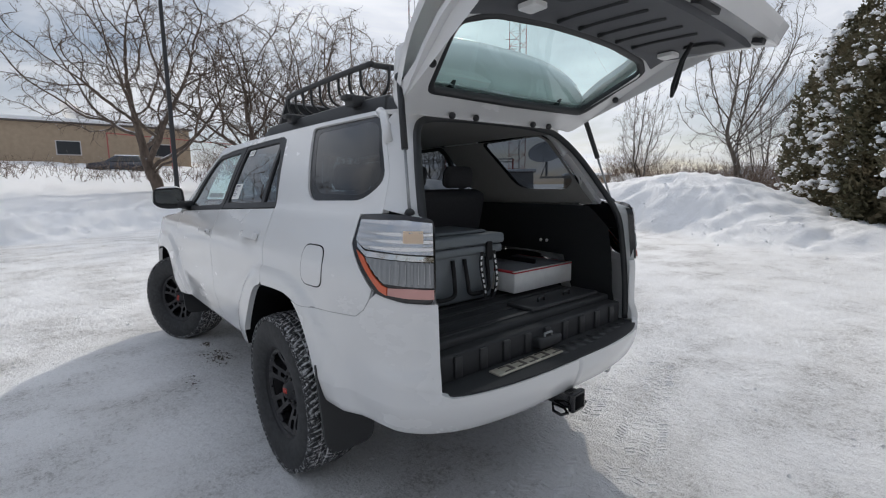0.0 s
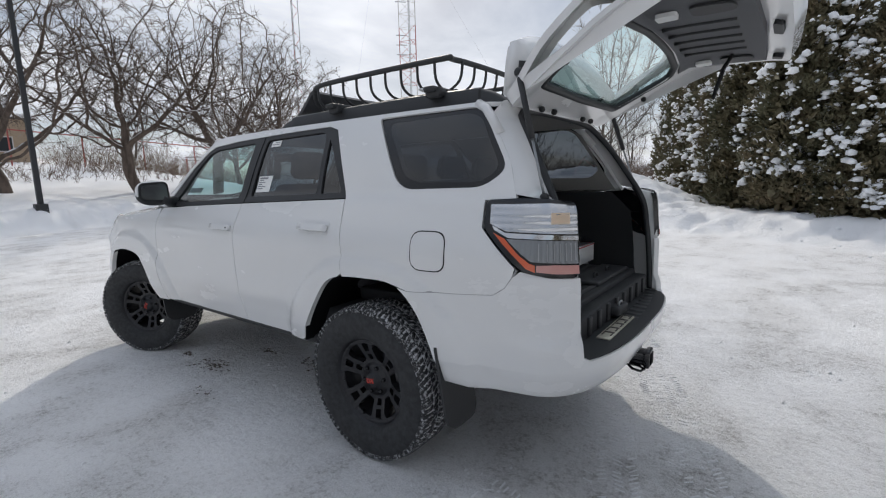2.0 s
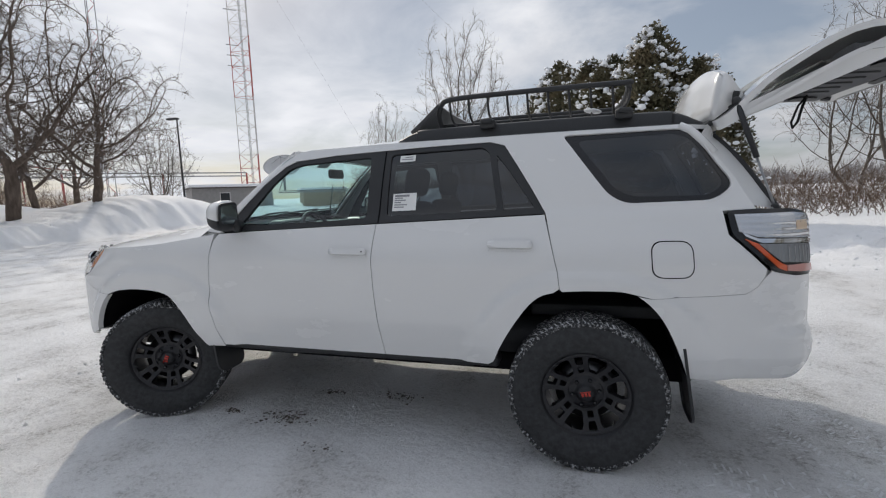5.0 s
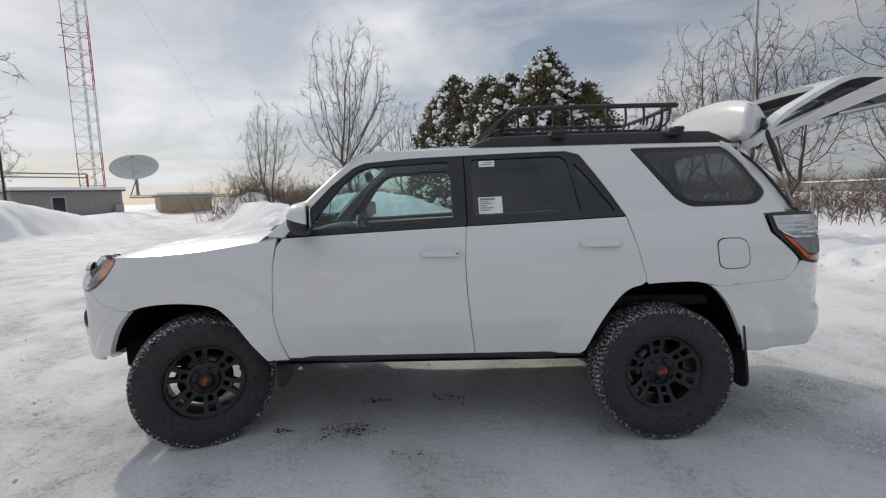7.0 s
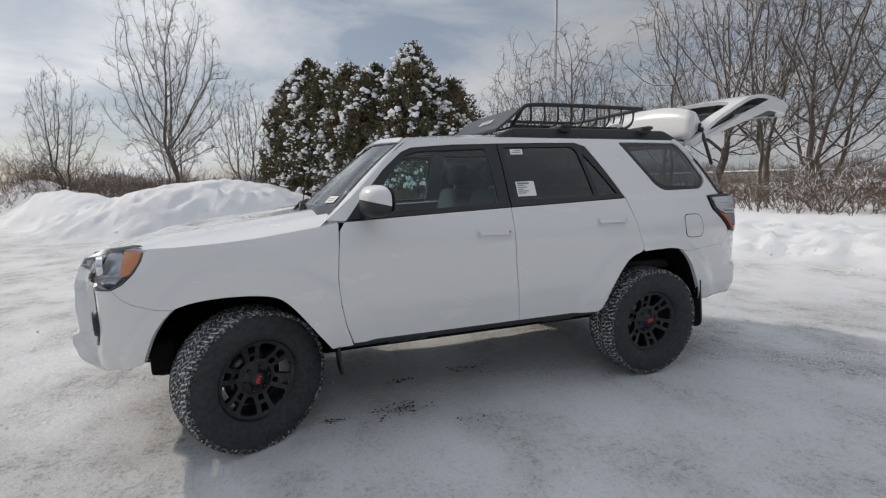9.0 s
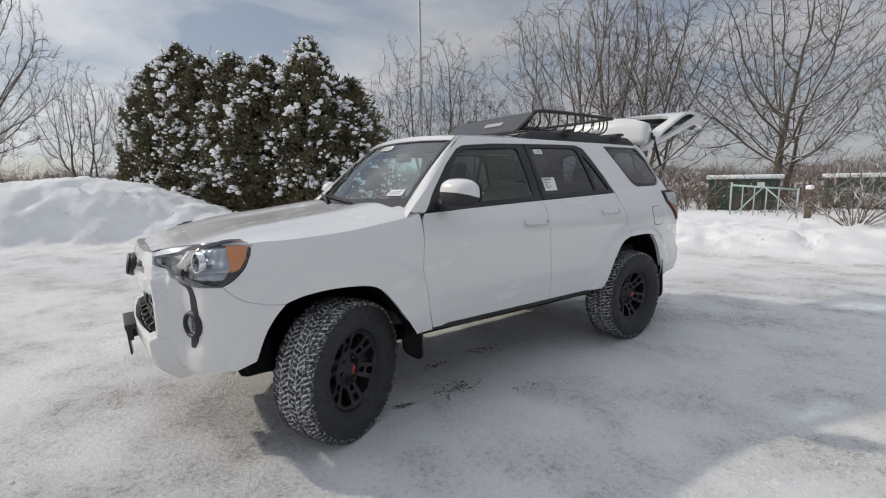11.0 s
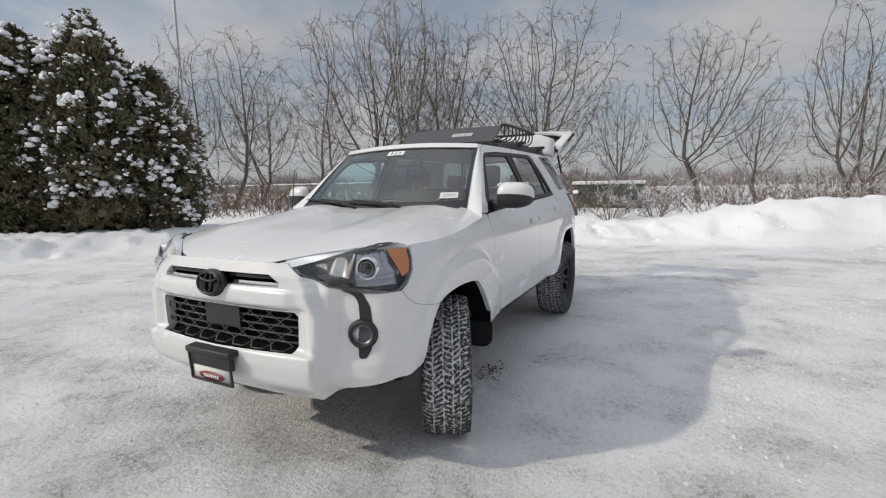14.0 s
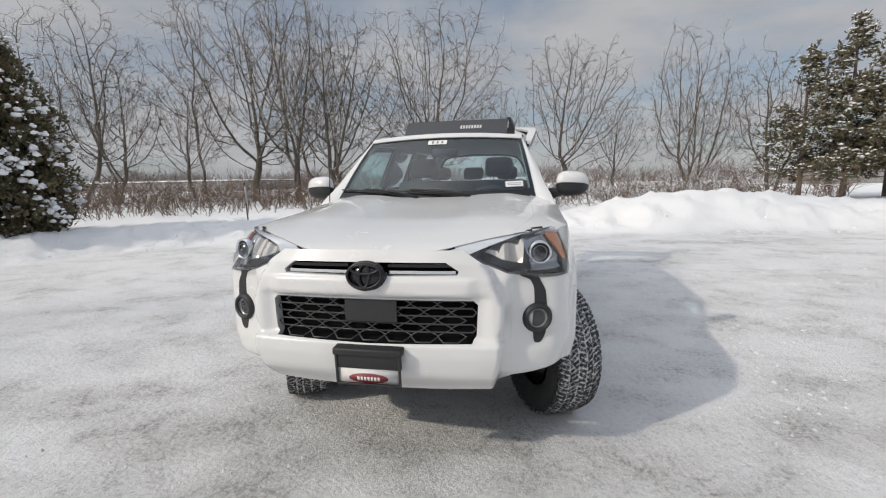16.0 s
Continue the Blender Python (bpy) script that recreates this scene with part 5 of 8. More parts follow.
def inset(s, z):
    """How far the skin lies inside the outline at a height."""
    d = 0.22 * max(0.0, 0.64 - z) + 0.9 * max(0.0, 0.545 - z) ** 1.2
    d += 0.022 * smooth01(0.78, 0.62, z) * smooth01(0.4, 0.7, s) * smooth01(2.45, 2.2, s)
    d += 0.105 * smooth01(1.06, 1.40, z) ** 1.25 * smooth01(-1.0, -0.62, s) * smooth01(3.5, 3.0, s)
    if z > 1.33:
        d += 0.36 * (z - 1.33) + 0.24 * (z - 1.33) ** 2
    # swelling round the wheels
    for wx, wz in WHEELS:
        r = math.hypot(s - wx, (z - wz) * (1.0 if z > wz else 0.6))
        d -= 0.026 * smooth01(0.69, 0.635, r) * smooth01(1.10, 1.0, z)
    front = smooth01(3.05, 3.5, s)
    d += front * (0.40 * max(0.0, z - 0.98) * smooth01(0.30, 0.62, plan(s)[1]) + 0.42 * max(0.0, z - 1.06))
    if s > 3.3:
        y = plan(s)[1]
        edge = lerp_table(z, [(0.45, 0.56), (0.70, 0.585), (0.86, 0.60), (1.0, 0.545), (1.12, 0.47)])
        d -= 0.058 * smooth01(edge + 0.022, edge - 0.004, y)
        d += 0.022 * smooth01(0.56, 0.50, y) * smooth01(0.70, 0.72, z) * smooth01(0.93, 0.90, z)
        d -= 0.016 * smooth01(0.895, 0.912, z) * smooth01(1.005, 0.985, z) * smooth01(0.50, 0.44, y)
        d -= 0.034 * smooth01(0.712, 0.694, z) * smooth01(edge + 0.035, edge, y)
        d += 0.035 * smooth01(0.58, 0.44, z) + 0.042 * smooth01(0.90, 0.76, y) * smooth01(0.615, 0.66, y) * smooth01(0.46, 0.80, z) * smooth01(1.03, 0.96, z)
    if s < -0.6:
        d += smooth01(-0.6, -1.0, s) * (0.10 * max(0.0, z - 1.0) + 0.36 * max(0.0, z - 1.3)) + 0.02 * smooth01(-0.8, -1.1, s) * smooth01(0.62, 0.5, z)
        d -= 0.022 * smooth01(-0.75, -0.95, s) * smooth01(0.80, 0.74, z)
    return d


def skin(s, z, lift=0.0):
    x, y, nx, ny = plan(s)
    k = lift - inset(s, z)
    return Vector((x + nx * k, y + ny * k, z))


def skin_at(lift):
    return lambda a, b: skin(a, b, lift)


SIDE = (0.15, 1, 0)
CELL = (0.035, 0.028)
F_ARCH = curve_points([(2.372, 0.537), (2.46, 0.66), (2.565, 0.80), (2.66, 0.88), (2.83, 0.905), (3.02, 0.90), (3.16, 0.862), (3.255, 0.75), (3.315, 0.60)], 4)
R_ARCH = curve_points([(0.485, 0.545), (0.43, 0.67), (0.35, 0.80), (0.26, 0.91), (0.16, 0.955), (-0.04, 0.968), (-0.21, 0.957), (-0.32, 0.875), (-0.40, 0.74), (-0.475, 0.535)], 4)

# white skin panels
fender = [(2.248, 0.537), (2.285, 0.66), (2.312, 0.80), (2.320, 0.95), (2.308, 1.12), (2.296, shoulder(2.296))]
fender += [(x, shoulder(x)) for x in (2.45, 2.6, 2.75, 2.9, 3.05, 3.15, 3.22, 3.275)]
fender += [(3.293, 1.155), (3.300, 1.12), (3.332, 1.058), (3.385, 1.007), (3.436, 0.980), (3.395, 0.935), (3.345, 0.902), (3.27, 0.878), (3.165, 0.866)] + [p for p in F_ARCH[::-1] if p[0] < 3.155]
pair("fender", sheet_bm(fender, [], skin_at(0), SIDE, CELL, 0.03), "paint", suv)

front_door = [(2.2435, 0.55), (2.281, 0.66), (2.308, 0.80), (2.316, 0.95), (2.304, 1.12), (2.289, 1.225), (2.26, 1.267), (1.9, 1.284), (1.5, 1.300), (1.164, 1.312), (1.174, 1.12), (1.166, 0.92), (1.146, 0.72), (1.126, 0.55)]
rear_door = [(1.160, 1.312), (1.170, 1.12), (1.162, 0.92), (1.142, 0.72), (1.122, 0.55), (0.505, 0.548)] + [p for p in R_ARCH if p[0] > 0.145 and p[1] > 0.56]
rear_door += [(0.1305, 0.975), (0.142, 1.06), (0.163, 1.15), (0.190, 1.27), (0.206, 1.345), (0.7, 1.328)]
doors = {}
for name, outline in (("front_door", front_door), ("rear_door", rear_door)):
    doors[name] = pair(name, sheet_bm(outline, [], skin_at(0), SIDE, CELL, 0.03), "paint", suv)


def handle(parent, x, z, keyhole, side):
    """A pull handle over its recess."""
    b = sheet_bm(fillet([(x - 0.125, z - 0.036), (x + 0.125, z - 0.032), (x + 0.125, z + 0.032), (x - 0.125, z + 0.030)], 0.02), [], skin_at(0.002), SIDE, (0.05, 0.03), 0.004)
    add_bm(b, sheet_bm(fillet([(x - 0.12, z - 0.016), (x + 0.115, z - 0.012), (x + 0.115, z + 0.022), (x - 0.12, z + 0.020)], 0.014), [], skin_at(0.026), SIDE, (0.05, 0.03), 0.018))
    part("handle", b if side > 0 else mirrored(b), "paint", parent)
    if keyhole and side > 0:
        k = skin(x - 0.10, z + 0.002, 0.028)
        b = bmesh.new()
        bmesh.ops.create_uvsphere(b, u_segments=8, v_segments=6, radius=0.005)
        bmesh.ops.translate(b, verts=b.verts, vec=k)
        part("lock", b, "black", parent)


for side, k in ((1, 0), (-1, 1)):
    handle(doors["front_door"][k], 1.32, 1.162, True, side)
    handle(doors["rear_door"][k], 0.385, 1.198, False, side)

# upper side: pillars and roof rail round the side glass
DLO = [(2.245, 1.282), (2.13, 1.42), (1.99, 1.575), (1.86, 1.685), (1.79, 1.715), (1.5, 1.738), (1.16, 1.748), (0.80, 1.757), (0.52, 1.760), (0.435, 1.735), (0.36, 1.62), (0.27, 1.475), (0.200, 1.352)]
ROOF_Z = 1.79
QUARTER = fillet([(0.115, 1.768), (-0.05, 1.53), (-0.12, 1.435), (-0.20, 1.392), (-0.625, 1.398), (-0.728, 1.475), (-0.572, 1.735), (-0.505, 1.770)], [0.03, 0.1, 0.05, 0.06, 0.07, 0.05, 0.05, 0.05], 4)
upper = [(2.36, 1.285), (2.26, 1.275)] + DLO[:]
upper += [(0.184, 1.27), (0.1595, 1.15), (0.1385, 1.06), (0.127, 0.972)] + [p for p in R_ARCH if -0.215 < p[0] < 0.12 and p[1] > 0.9]
upper += [(-0.30, 0.935), (-0.55, 0.945), (-0.72, 0.957), (-0.770, 0.99), (-0.800, 1.035), (-0.812, 1.072), (-0.655, 1.232), (-0.647, 1.345), (-0.80, 1.352), (-0.74, 1.50), (-0.64, 1.66), (-0.56, 1.755), (-0.50, ROOF_Z)]
upper += [(x, ROOF_Z) for x in (0.0, 0.6, 1.2)] + [(1.70, 1.782), (1.80, 1.765), (1.92, 1.675), (2.06, 1.545), (2.20, 1.415)]
FUEL = fillet([(-0.305, 1.205), (-0.485, 1.205), (-0.490, 1.035), (-0.310, 1.035)], 0.055, 5)
pair("body_side", sheet_bm(upper, [QUARTER], skin_at(0), SIDE, CELL, 0.03), "paint", suv)
flap = sheet_bm(FUEL, [], skin_at(0.0025), SIDE, (0.05, 0.05), 0.006)
part("fuel_flap", flap, "paint", suv)
groove = sheet_bm(fillet([(-0.300, 1.210), (-0.490, 1.210), (-0.495, 1.030), (-0.305, 1.030)], 0.058, 5), [], skin_at(0.0012), SIDE, (0.05, 0.05), 0.003)
part("fuel_flap_gap", groove, "shell", suv)
quarter_inner = fillet([(0.045, 1.735), (-0.09, 1.55), (-0.15, 1.465), (-0.235, 1.425), (-0.605, 1.420), (-0.69, 1.480), (-0.55, 1.715), (-0.47, 1.745)], 0.05, 3)
pair("quarter_glass_border", sheet_bm(QUARTER, [quarter_inner], skin_at(-0.012), SIDE, CELL, 0.004), "gloss_black", suv)
pair("quarter_glass", sheet_bm(quarter_inner, [], skin_at(-0.013), SIDE, CELL, 0), "privacy", suv)

# side windows: black frames with panes
w_front = fillet([(2.12, 1.318), (1.925, 1.575), (1.83, 1.665), (1.75, 1.69), (1.255, 1.712), (1.235, 1.345), (1.9, 1.318)], [0.03, 0.02, 0.03, 0.03, 0.03, 0.03, 0.01], 3)
w_rear = fillet([(1.11, 1.355), (1.125, 1.72), (0.56, 1.730), (0.52, 1.70), (0.46, 1.372)], [0.03, 0.03, 0.03, 0.02, 0.02], 3)
w_vent = fillet([(0.425, 1.372), (0.48, 1.685), (0.41, 1.60), (0.255, 1.38)], 0.012, 2)
frame_outline = [(a, b) for a, b in DLO] + [(0.7, 1.334), (1.16, 1.317), (1.9, 1.290)]
pair("window_frame", sheet_bm(frame_outline, [w_front, w_rear, w_vent], skin_at(-0.006), SIDE, CELL, 0.02), "black", suv, "satin black door window surround")
pair("door_split", sheet_bm([(1.150, 1.312), (1.160, 1.75), (1.167, 1.75), (1.157, 1.312)], [], skin_at(-0.0035), SIDE, (0.3, 0.1), 0.002), "shell", suv)
pair("front_side_window", sheet_bm(w_front, [], skin_at(-0.016), SIDE, CELL, 0), "glass", suv, "lightly tinted side window")
pair("rear_side_window", sheet_bm(w_rear, [], skin_at(-0.016), SIDE, CELL, 0), "privacy", suv, "dark privacy side window")
pair("vent_window", sheet_bm(w_vent, [], skin_at(-0.016), SIDE, CELL, 0), "privacy", suv)
window_label = part("window_sticker", sheet_bm([(0.935, 1.385), (1.08, 1.382), (1.082, 1.482), (0.937, 1.485)], [], skin_at(-0.013), SIDE, (0.2, 0.2), 0), "paper", suv, "white printed sticker on the rear window")
for k, (w, h) in enumerate([(0.09, 0.012), (0.05, 0.006), (0.07, 0.006), (0.04, 0.006), (0.08, 0.006), (0.06, 0.006)]):
    z = 1.470 - 0.013 * k
    part("print_line", sheet_bm([(1.07 - w, z - h / 2), (1.07, z - h / 2), (1.07, z + h / 2), (1.07 - w, z + h / 2)], [], skin_at(-0.0115), SIDE, (0.2, 0.2), 0), "ink", window_label)
small_label = part("window_sticker", sheet_bm([(0.97, 1.672), (1.068, 1.670), (1.068, 1.708), (0.97, 1.710)], [], skin_at(-0.013), SIDE, (0.2, 0.2), 0), "paper", suv, "small white sticker on the rear window")
for k in range(2):
    part("print_line", sheet_bm([(0.985, 1.683 + 0.013 * k), (1.055 - 0.02 * k, 1.683 + 0.013 * k), (1.055 - 0.02 * k, 1.688 + 0.013 * k), (0.985, 1.688 + 0.013 * k)], [], skin_at(-0.0115), SIDE, (0.2, 0.2), 0), "ink", small_label)

# dark shell behind the joints
shell = [(0.50, 0.56), (2.26, 0.56), (2.33, 0.62)] + [(x + 0.0, z + 0.02) for x, z in F_ARCH if x < 3.15] + [(3.30, 0.90), (3.40, 1.0), (3.30, 1.03), (3.22, 1.10), (2.9, 1.15), (2.36, 1.20), (2.1, 1.27), (0.25, 1.335), (0.18, 1.30)]
shell += [(-0.55, 1.30), (-0.60, 1.0), (-0.24, 0.985), (0.0, 0.99), (0.2, 0.96), (0.32, 0.90), (0.42, 0.76)]
pair("inner_shell", sheet_bm(shell, [], skin_at(-0.022), SIDE, (0.12, 0.09), 0), "seam_grey", suv)

# ---- roof, hood, windscreen ----


def roof_map(x, v):
    zr = lerp_table(x, [(-0.62, 1.775), (-0.5, ROOF_Z), (1.2, ROOF_Z), (1.70, 1.782), (1.84, 1.765)])
    crown = lerp_table(x, [(-0.62, 0.045), (0.0, 0.058), (1.2, 0.055), (1.84, 0.03)])
    ye = skin(min(x, 1.80), zr).y - 0.002
    rib = 0.004 * math.sin(v * 22) if abs(v) < 0.75 and x < 1.6 else 0
    return Vector((x + 0.06 * (1 - v * v) * smooth01(1.4, 1.84, x), v * ye, zr + crown * (1 - abs(v) ** 2.3) + rib))


part("roof", sheet_bm([(-0.60, -1), (1.84, -1), (1.84, 1), (-0.60, 1)], [], roof_map, (0, 0, 1), (0.12, 0.08), 0.02), "paint", suv)
part("headliner", sheet_bm([(-0.62, -0.94), (1.78, -0.94), (1.78, 0.94), (-0.62, 0.94)], [], lambda a, b: roof_map(a, b) - Vector((0, 0, 0.05)), (0, 0, -1), (0.2, 0.2), 0.0), "trim_light", suv)


def hood_map(x, v):
    ye = skin(x, shoulder(x)).y
    a = abs(v)
    t = max(0.0, (a - 0.62) / 0.38)
    z = hood_mid(x) - (hood_mid(x) - shoulder(x)) * t ** 2.0
    z += 0.012 * smooth01(0.25, 0.45, a) * smooth01(0.75, 0.6, a) * smooth01(3.55, 3.0, x) - 0.006 * (1 - a)
    return Vector((x, v * ye, z))


def hood_front(v):
    """The hood's front edge bows forward in the middle."""
    return 3.690 - 0.028 * (abs(v) / 0.47) ** 2 if abs(v) < 0.47 else 3.662 - 0.62 * (abs(v) - 0.47)


edge_v = [0.80 - 0.1 * k for k in range(17)]
hood = [(2.40, -0.80), (2.44, -0.4), (2.45, 0), (2.44, 0.4), (2.40, 0.80)] + [(hood_front(v), v) for v in edge_v]
part("hood", sheet_bm(hood, [], hood_map, (0, 0, 1), (0.07, 0.06), 0.03), "paint", suv)
seam = [hood_map(hood_front(v) + 0.006, v) + Vector((0, 0, -0.004)) for v in [0.52 - 0.04 * k for k in range(27)]]
part("hood_gap", tube_bm(seam, 0.0045, 5), "shell", suv)
side_strip = [(2.30, 0.8012), (2.40, 0.8012), (2.8, 0.8012), (3.445, 0.8012), (3.385, 0.93), (3.305, 1.0), (2.8, 1.0), (2.30, 1.0)]
pair("fender_top", sheet_bm(side_strip, [], hood_map, (0, 0, 1), (0.07, 0.03), 0.02), "paint", suv)


def screen_map(a, v):
    """a: 0 at the cowl, 1 at the roof."""
    half = 0.745 + (0.615 - 0.745) * a
    y = v * half
    x = (2.50 - 0.16 * v * v) * (1 - a) + (1.895 - 0.075 * v * v) * a
    z = (1.275 + 0.02 * v * v) * (1 - a) + (1.800 - 0.025 * v * v) * a + 0.022 * math.sin(math.pi * a)
    return Vector((x, y, z))


part("windscreen", sheet_bm([(0.0, -1), (0.95, -1), (0.95, 1), (0, 1)], [], screen_map, (1, 0, 0.5), (0.08, 0.1), 0), "screen", suv)
part("roof_header", sheet_bm([(0.925, -1), (1.0, -1), (1.0, 1), (0.925, 1)], [], lambda a, v: screen_map(a, v) + Vector((0.009, 0, 0.006)), (1, 0, 0.5), (0.04, 0.1), 0.008), "paint", suv)
border = fillet([(0.0, -0.995), (0.94, -0.99), (0.94, 0.99), (0, 0.995)], 0.02, 2)
inner_border = fillet([(0.12, -0.962), (0.905, -0.955), (0.905, 0.955), (0.12, 0.962)], 0.03, 3)
part("windscreen_border", sheet_bm(border, [inner_border], lambda a, v: screen_map(a, v) + Vector((0.003, 0, 0.002)), (1, 0, 0.5), (0.1, 0.1), 0.0), "gloss_black", suv)
part("cowl", sheet_bm([(-0.16, -0.98), (0.02, -0.98), (0.02, 0.98), (-0.16, 0.98)], [], lambda a, v: screen_map(a, v) + Vector((0, 0, -0.004)), (1, 0, 0.5), (0.05, 0.1), 0.0), "black", suv)
a_in = [screen_map(k / 10, 0.992) + Vector((-0.004, 0.002, 0)) for k in range(-1, 11)]
a_line = [(2.43, 1.225), (2.36, 1.285), (2.28, 1.35), (2.20, 1.415), (2.13, 1.48), (2.06, 1.545), (1.99, 1.61), (1.92, 1.675), (1.87, 1.72), (1.80, 1.765), (1.78, 1.772), (1.76, 1.776)]
a_out = [skin(*p) for p in a_line]
pair("a_pillar", loft_bm(a_in, a_out, 5, 0.012, (0.6, 0.6, 0.4)), "paint", suv)
for s in (1, -1):
    wiper = part("wiper", tube_bm([screen_map(0.03, 0.25 * s + 0.15) + Vector((0.02, 0, 0.02)), screen_map(0.10, 0.25 * s - 0.1) + Vector((0.03, 0, 0.02)), screen_map(0.13, 0.25 * s - 0.45) + Vector((0.025, 0, 0.015))], [0.012, 0.009, 0.006], 6), "black", suv)
    part("blade", tube_bm([screen_map(0.12, 0.25 * s - 0.75) + Vector((0.015, 0, 0.01)), screen_map(0.115, 0.25 * s - 0.4) + Vector((0.015, 0, 0.012)), screen_map(0.06, 0.25 * s + 0.05) + Vector((0.015, 0, 0.01))], 0.006, 5), "black", wiper)
ws = part("windscreen_sticker", sheet_bm([(0.15, 0.73), (0.22, 0.73), (0.22, 0.90), (0.15, 0.90)], [], lambda a, v: screen_map(a, v) + Vector((0.005, 0, 0.003)), (1, 0, 0.5), (0.2, 0.2), 0), "paper", suv, "white paper sticker low on the windscreen")
for k in range(2):
    part("print_line", sheet_bm([(0.17 + 0.02 * k, 0.75), (0.176 + 0.02 * k, 0.75), (0.176 + 0.02 * k, 0.88), (0.17 + 0.02 * k, 0.88)], [], lambda a, v: screen_map(a, v) + Vector((0.0065, 0, 0.004)), (1, 0, 0.5), (0.2, 0.2), 0), "ink", ws)
ws = part("windscreen_sticker", sheet_bm([(0.80, -0.17), (0.875, -0.17), (0.875, 0.07), (0.80, 0.07)], [], lambda a, v: screen_map(a, v) + Vector((0.005, 0, 0.003)), (1, 0, 0.5), (0.2, 0.2), 0), "paper", suv, "white number sticker at the top of the windscreen")
for k in range(3):
    part("print_line", sheet_bm([(0.815, -0.12 + 0.06 * k), (0.86, -0.12 + 0.06 * k), (0.86, -0.095 + 0.06 * k), (0.815, -0.095 + 0.06 * k)], [], lambda a, v: screen_map(a, v) + Vector((0.0065, 0, 0.004)), (1, 0, 0.5), (0.2, 0.2), 0), "ink", ws)
part("rear_view_mirror", box_bm(1.86, 1.89, -0.11, 0.11, 1.62, 1.69, 0.02), "black", suv)

# ---- front end ----
FACE = (1, 0.25, 0)


SF = S_FRONT
lamp_in, lamp_mid = s_front(0.455), s_front(0.62)
bumper = [(3.165, 0.862), (3.27, 0.8757), (3.348, 0.8995), (3.3975, 0.9325), (3.440, 0.979), (s_front(0.79), 0.976), (s_front(0.70), 0.988), (lamp_mid, 1.008), (s_front(0.53), 1.047), (lamp_in, 1.098), (s_front(0.43), 1.118), (SF, 1.122)]
bumper += [(SF, 0.432), (s_front(0.3), 0.436), (s_front(0.55), 0.448), (s_front(0.66), 0.51), (3.40, 0.565), (3.315, 0.598)] + [p for p in F_ARCH[::-1] if p[0] > 3.17]
slot = [(SF - 0.0, 1.068), (s_front(0.355), 1.068), (s_front(0.41), 1.030), (s_front(0.405), 1.012), (SF - 0.0, 1.004)]
grille = [(SF, 0.893), (s_front(0.472), 0.893), (s_front(0.492), 0.875), (s_front(0.485), 0.735), (s_front(0.465), 0.705), (SF, 0.700)]
# the two halves meet in the middle: openings are notches in each half
bumper = bumper[:12] + [slot[0], slot[1], slot[2], slot[3], slot[4], grille[0], grille[1], grille[2], grille[3], grille[4], grille[5]] + bumper[12:]
fascia = sheet_bm(bumper, [], skin_at(0), FACE, (0.017, 0.017), 0.0)
for v in fascia.verts:
    if abs(v.co.y) < 0.006:
        v.co.y = 0.0
fascia2 = mirrored(fascia)
add_bm(fascia, fascia2)
bmesh.ops.remove_doubles(fascia, verts=fascia.verts, dist=0.0008)
fascia.normal_update()
rim_e = [e for e in fascia.edges if e.is_boundary]
norms = {v: v.normal.copy() for e in rim_e for v in e.verts}
made = bmesh.ops.extrude_edge_only(fascia, edges=rim_e)["geom"]
for e in rim_e:
    e.smooth = False
src = {}
for e in fascia.edges:
    a, b = e.verts
    if a in norms and b not in norms:
        src[b] = a
    elif b in norms and a not in norms:
        src[a] = b
for v in made:
    if isinstance(v, bmesh.types.BMVert) and v in src:
        n = norms[src[v]]
        v.co -= Vector((max(n.x, 0.2) * 0.05, n.y * 0.03, n.z * 0.02))
part("front_bumper", fascia, "paint", suv)


def front_sheet(name, outline, material, lift, parent, label="", rim=0.01, mirror=True, cell=(0.04, 0.04)):
    b = sheet_bm(outline, [], skin_at(lift), FACE, cell, rim)
    if mirror:
        return pair(name, b, material, parent, label)
    return part(name, b, material, parent, label)


def across(lo, hi, z0, z1, lift, cells=0.03):
    """A band over the middle of the front, from half-width lo to hi (negative: to the right)."""
    def f(y, z):
        p = skin(s_front(abs(y)), z, lift)
        return Vector((p.x, y, z))
    return sheet_bm([(lo, z0), (hi, z0), (hi, z1), (lo, z1)], [], f, (1, 0, 0), (cells, cells), 0.006)


part("grille_backing", across(-0.52, 0.52, 0.66, 1.10, -0.075), "shell", suv)
grille_part = part("grille", across(-0.49, 0.49, 0.885, 0.898, -0.012), "black", suv, "black honeycomb grille")
# honeycomb of flattened cells
for row in range(5):
    z = 0.722 + row * 0.0375
    for k in range(-4, 5):
        y = (k + (0.5 if row % 2 else 0.0)) * 0.125
        if abs(y) > 0.46:
            continue
        ring = []
        for a in range(6):
            yy, zz = y + 0.066 * (1.0, 0.50, -0.50, -1.0, -0.50, 0.50)[a], z + (0, 0.0185, 0.0185, 0, -0.0185, -0.0185)[a]
            p = skin(s_front(min(0.5, abs(yy))), zz, -0.018)
            ring.append((p.x, max(-0.487, min(0.487, yy)), zz))
        part("grille_cell", tube_bm(ring, 0.0042, 4, closed=True), "grille_grey", grille_part)
part("sensor_cover", across(-0.125, 0.125, 0.785, 0.892, -0.006), "dash", suv, "flat grey sensor cover in the grille")
for z in (1.020, 1.050):
    for s in (1, -1):
        lo, hi = (0.095, 0.40) if s > 0 else (-0.40, -0.095)
        part("grille_bar", across(lo, hi, z - 0.006, z + 0.008, -0.018), "gloss_black" if z > 1.03 else "chrome", suv)


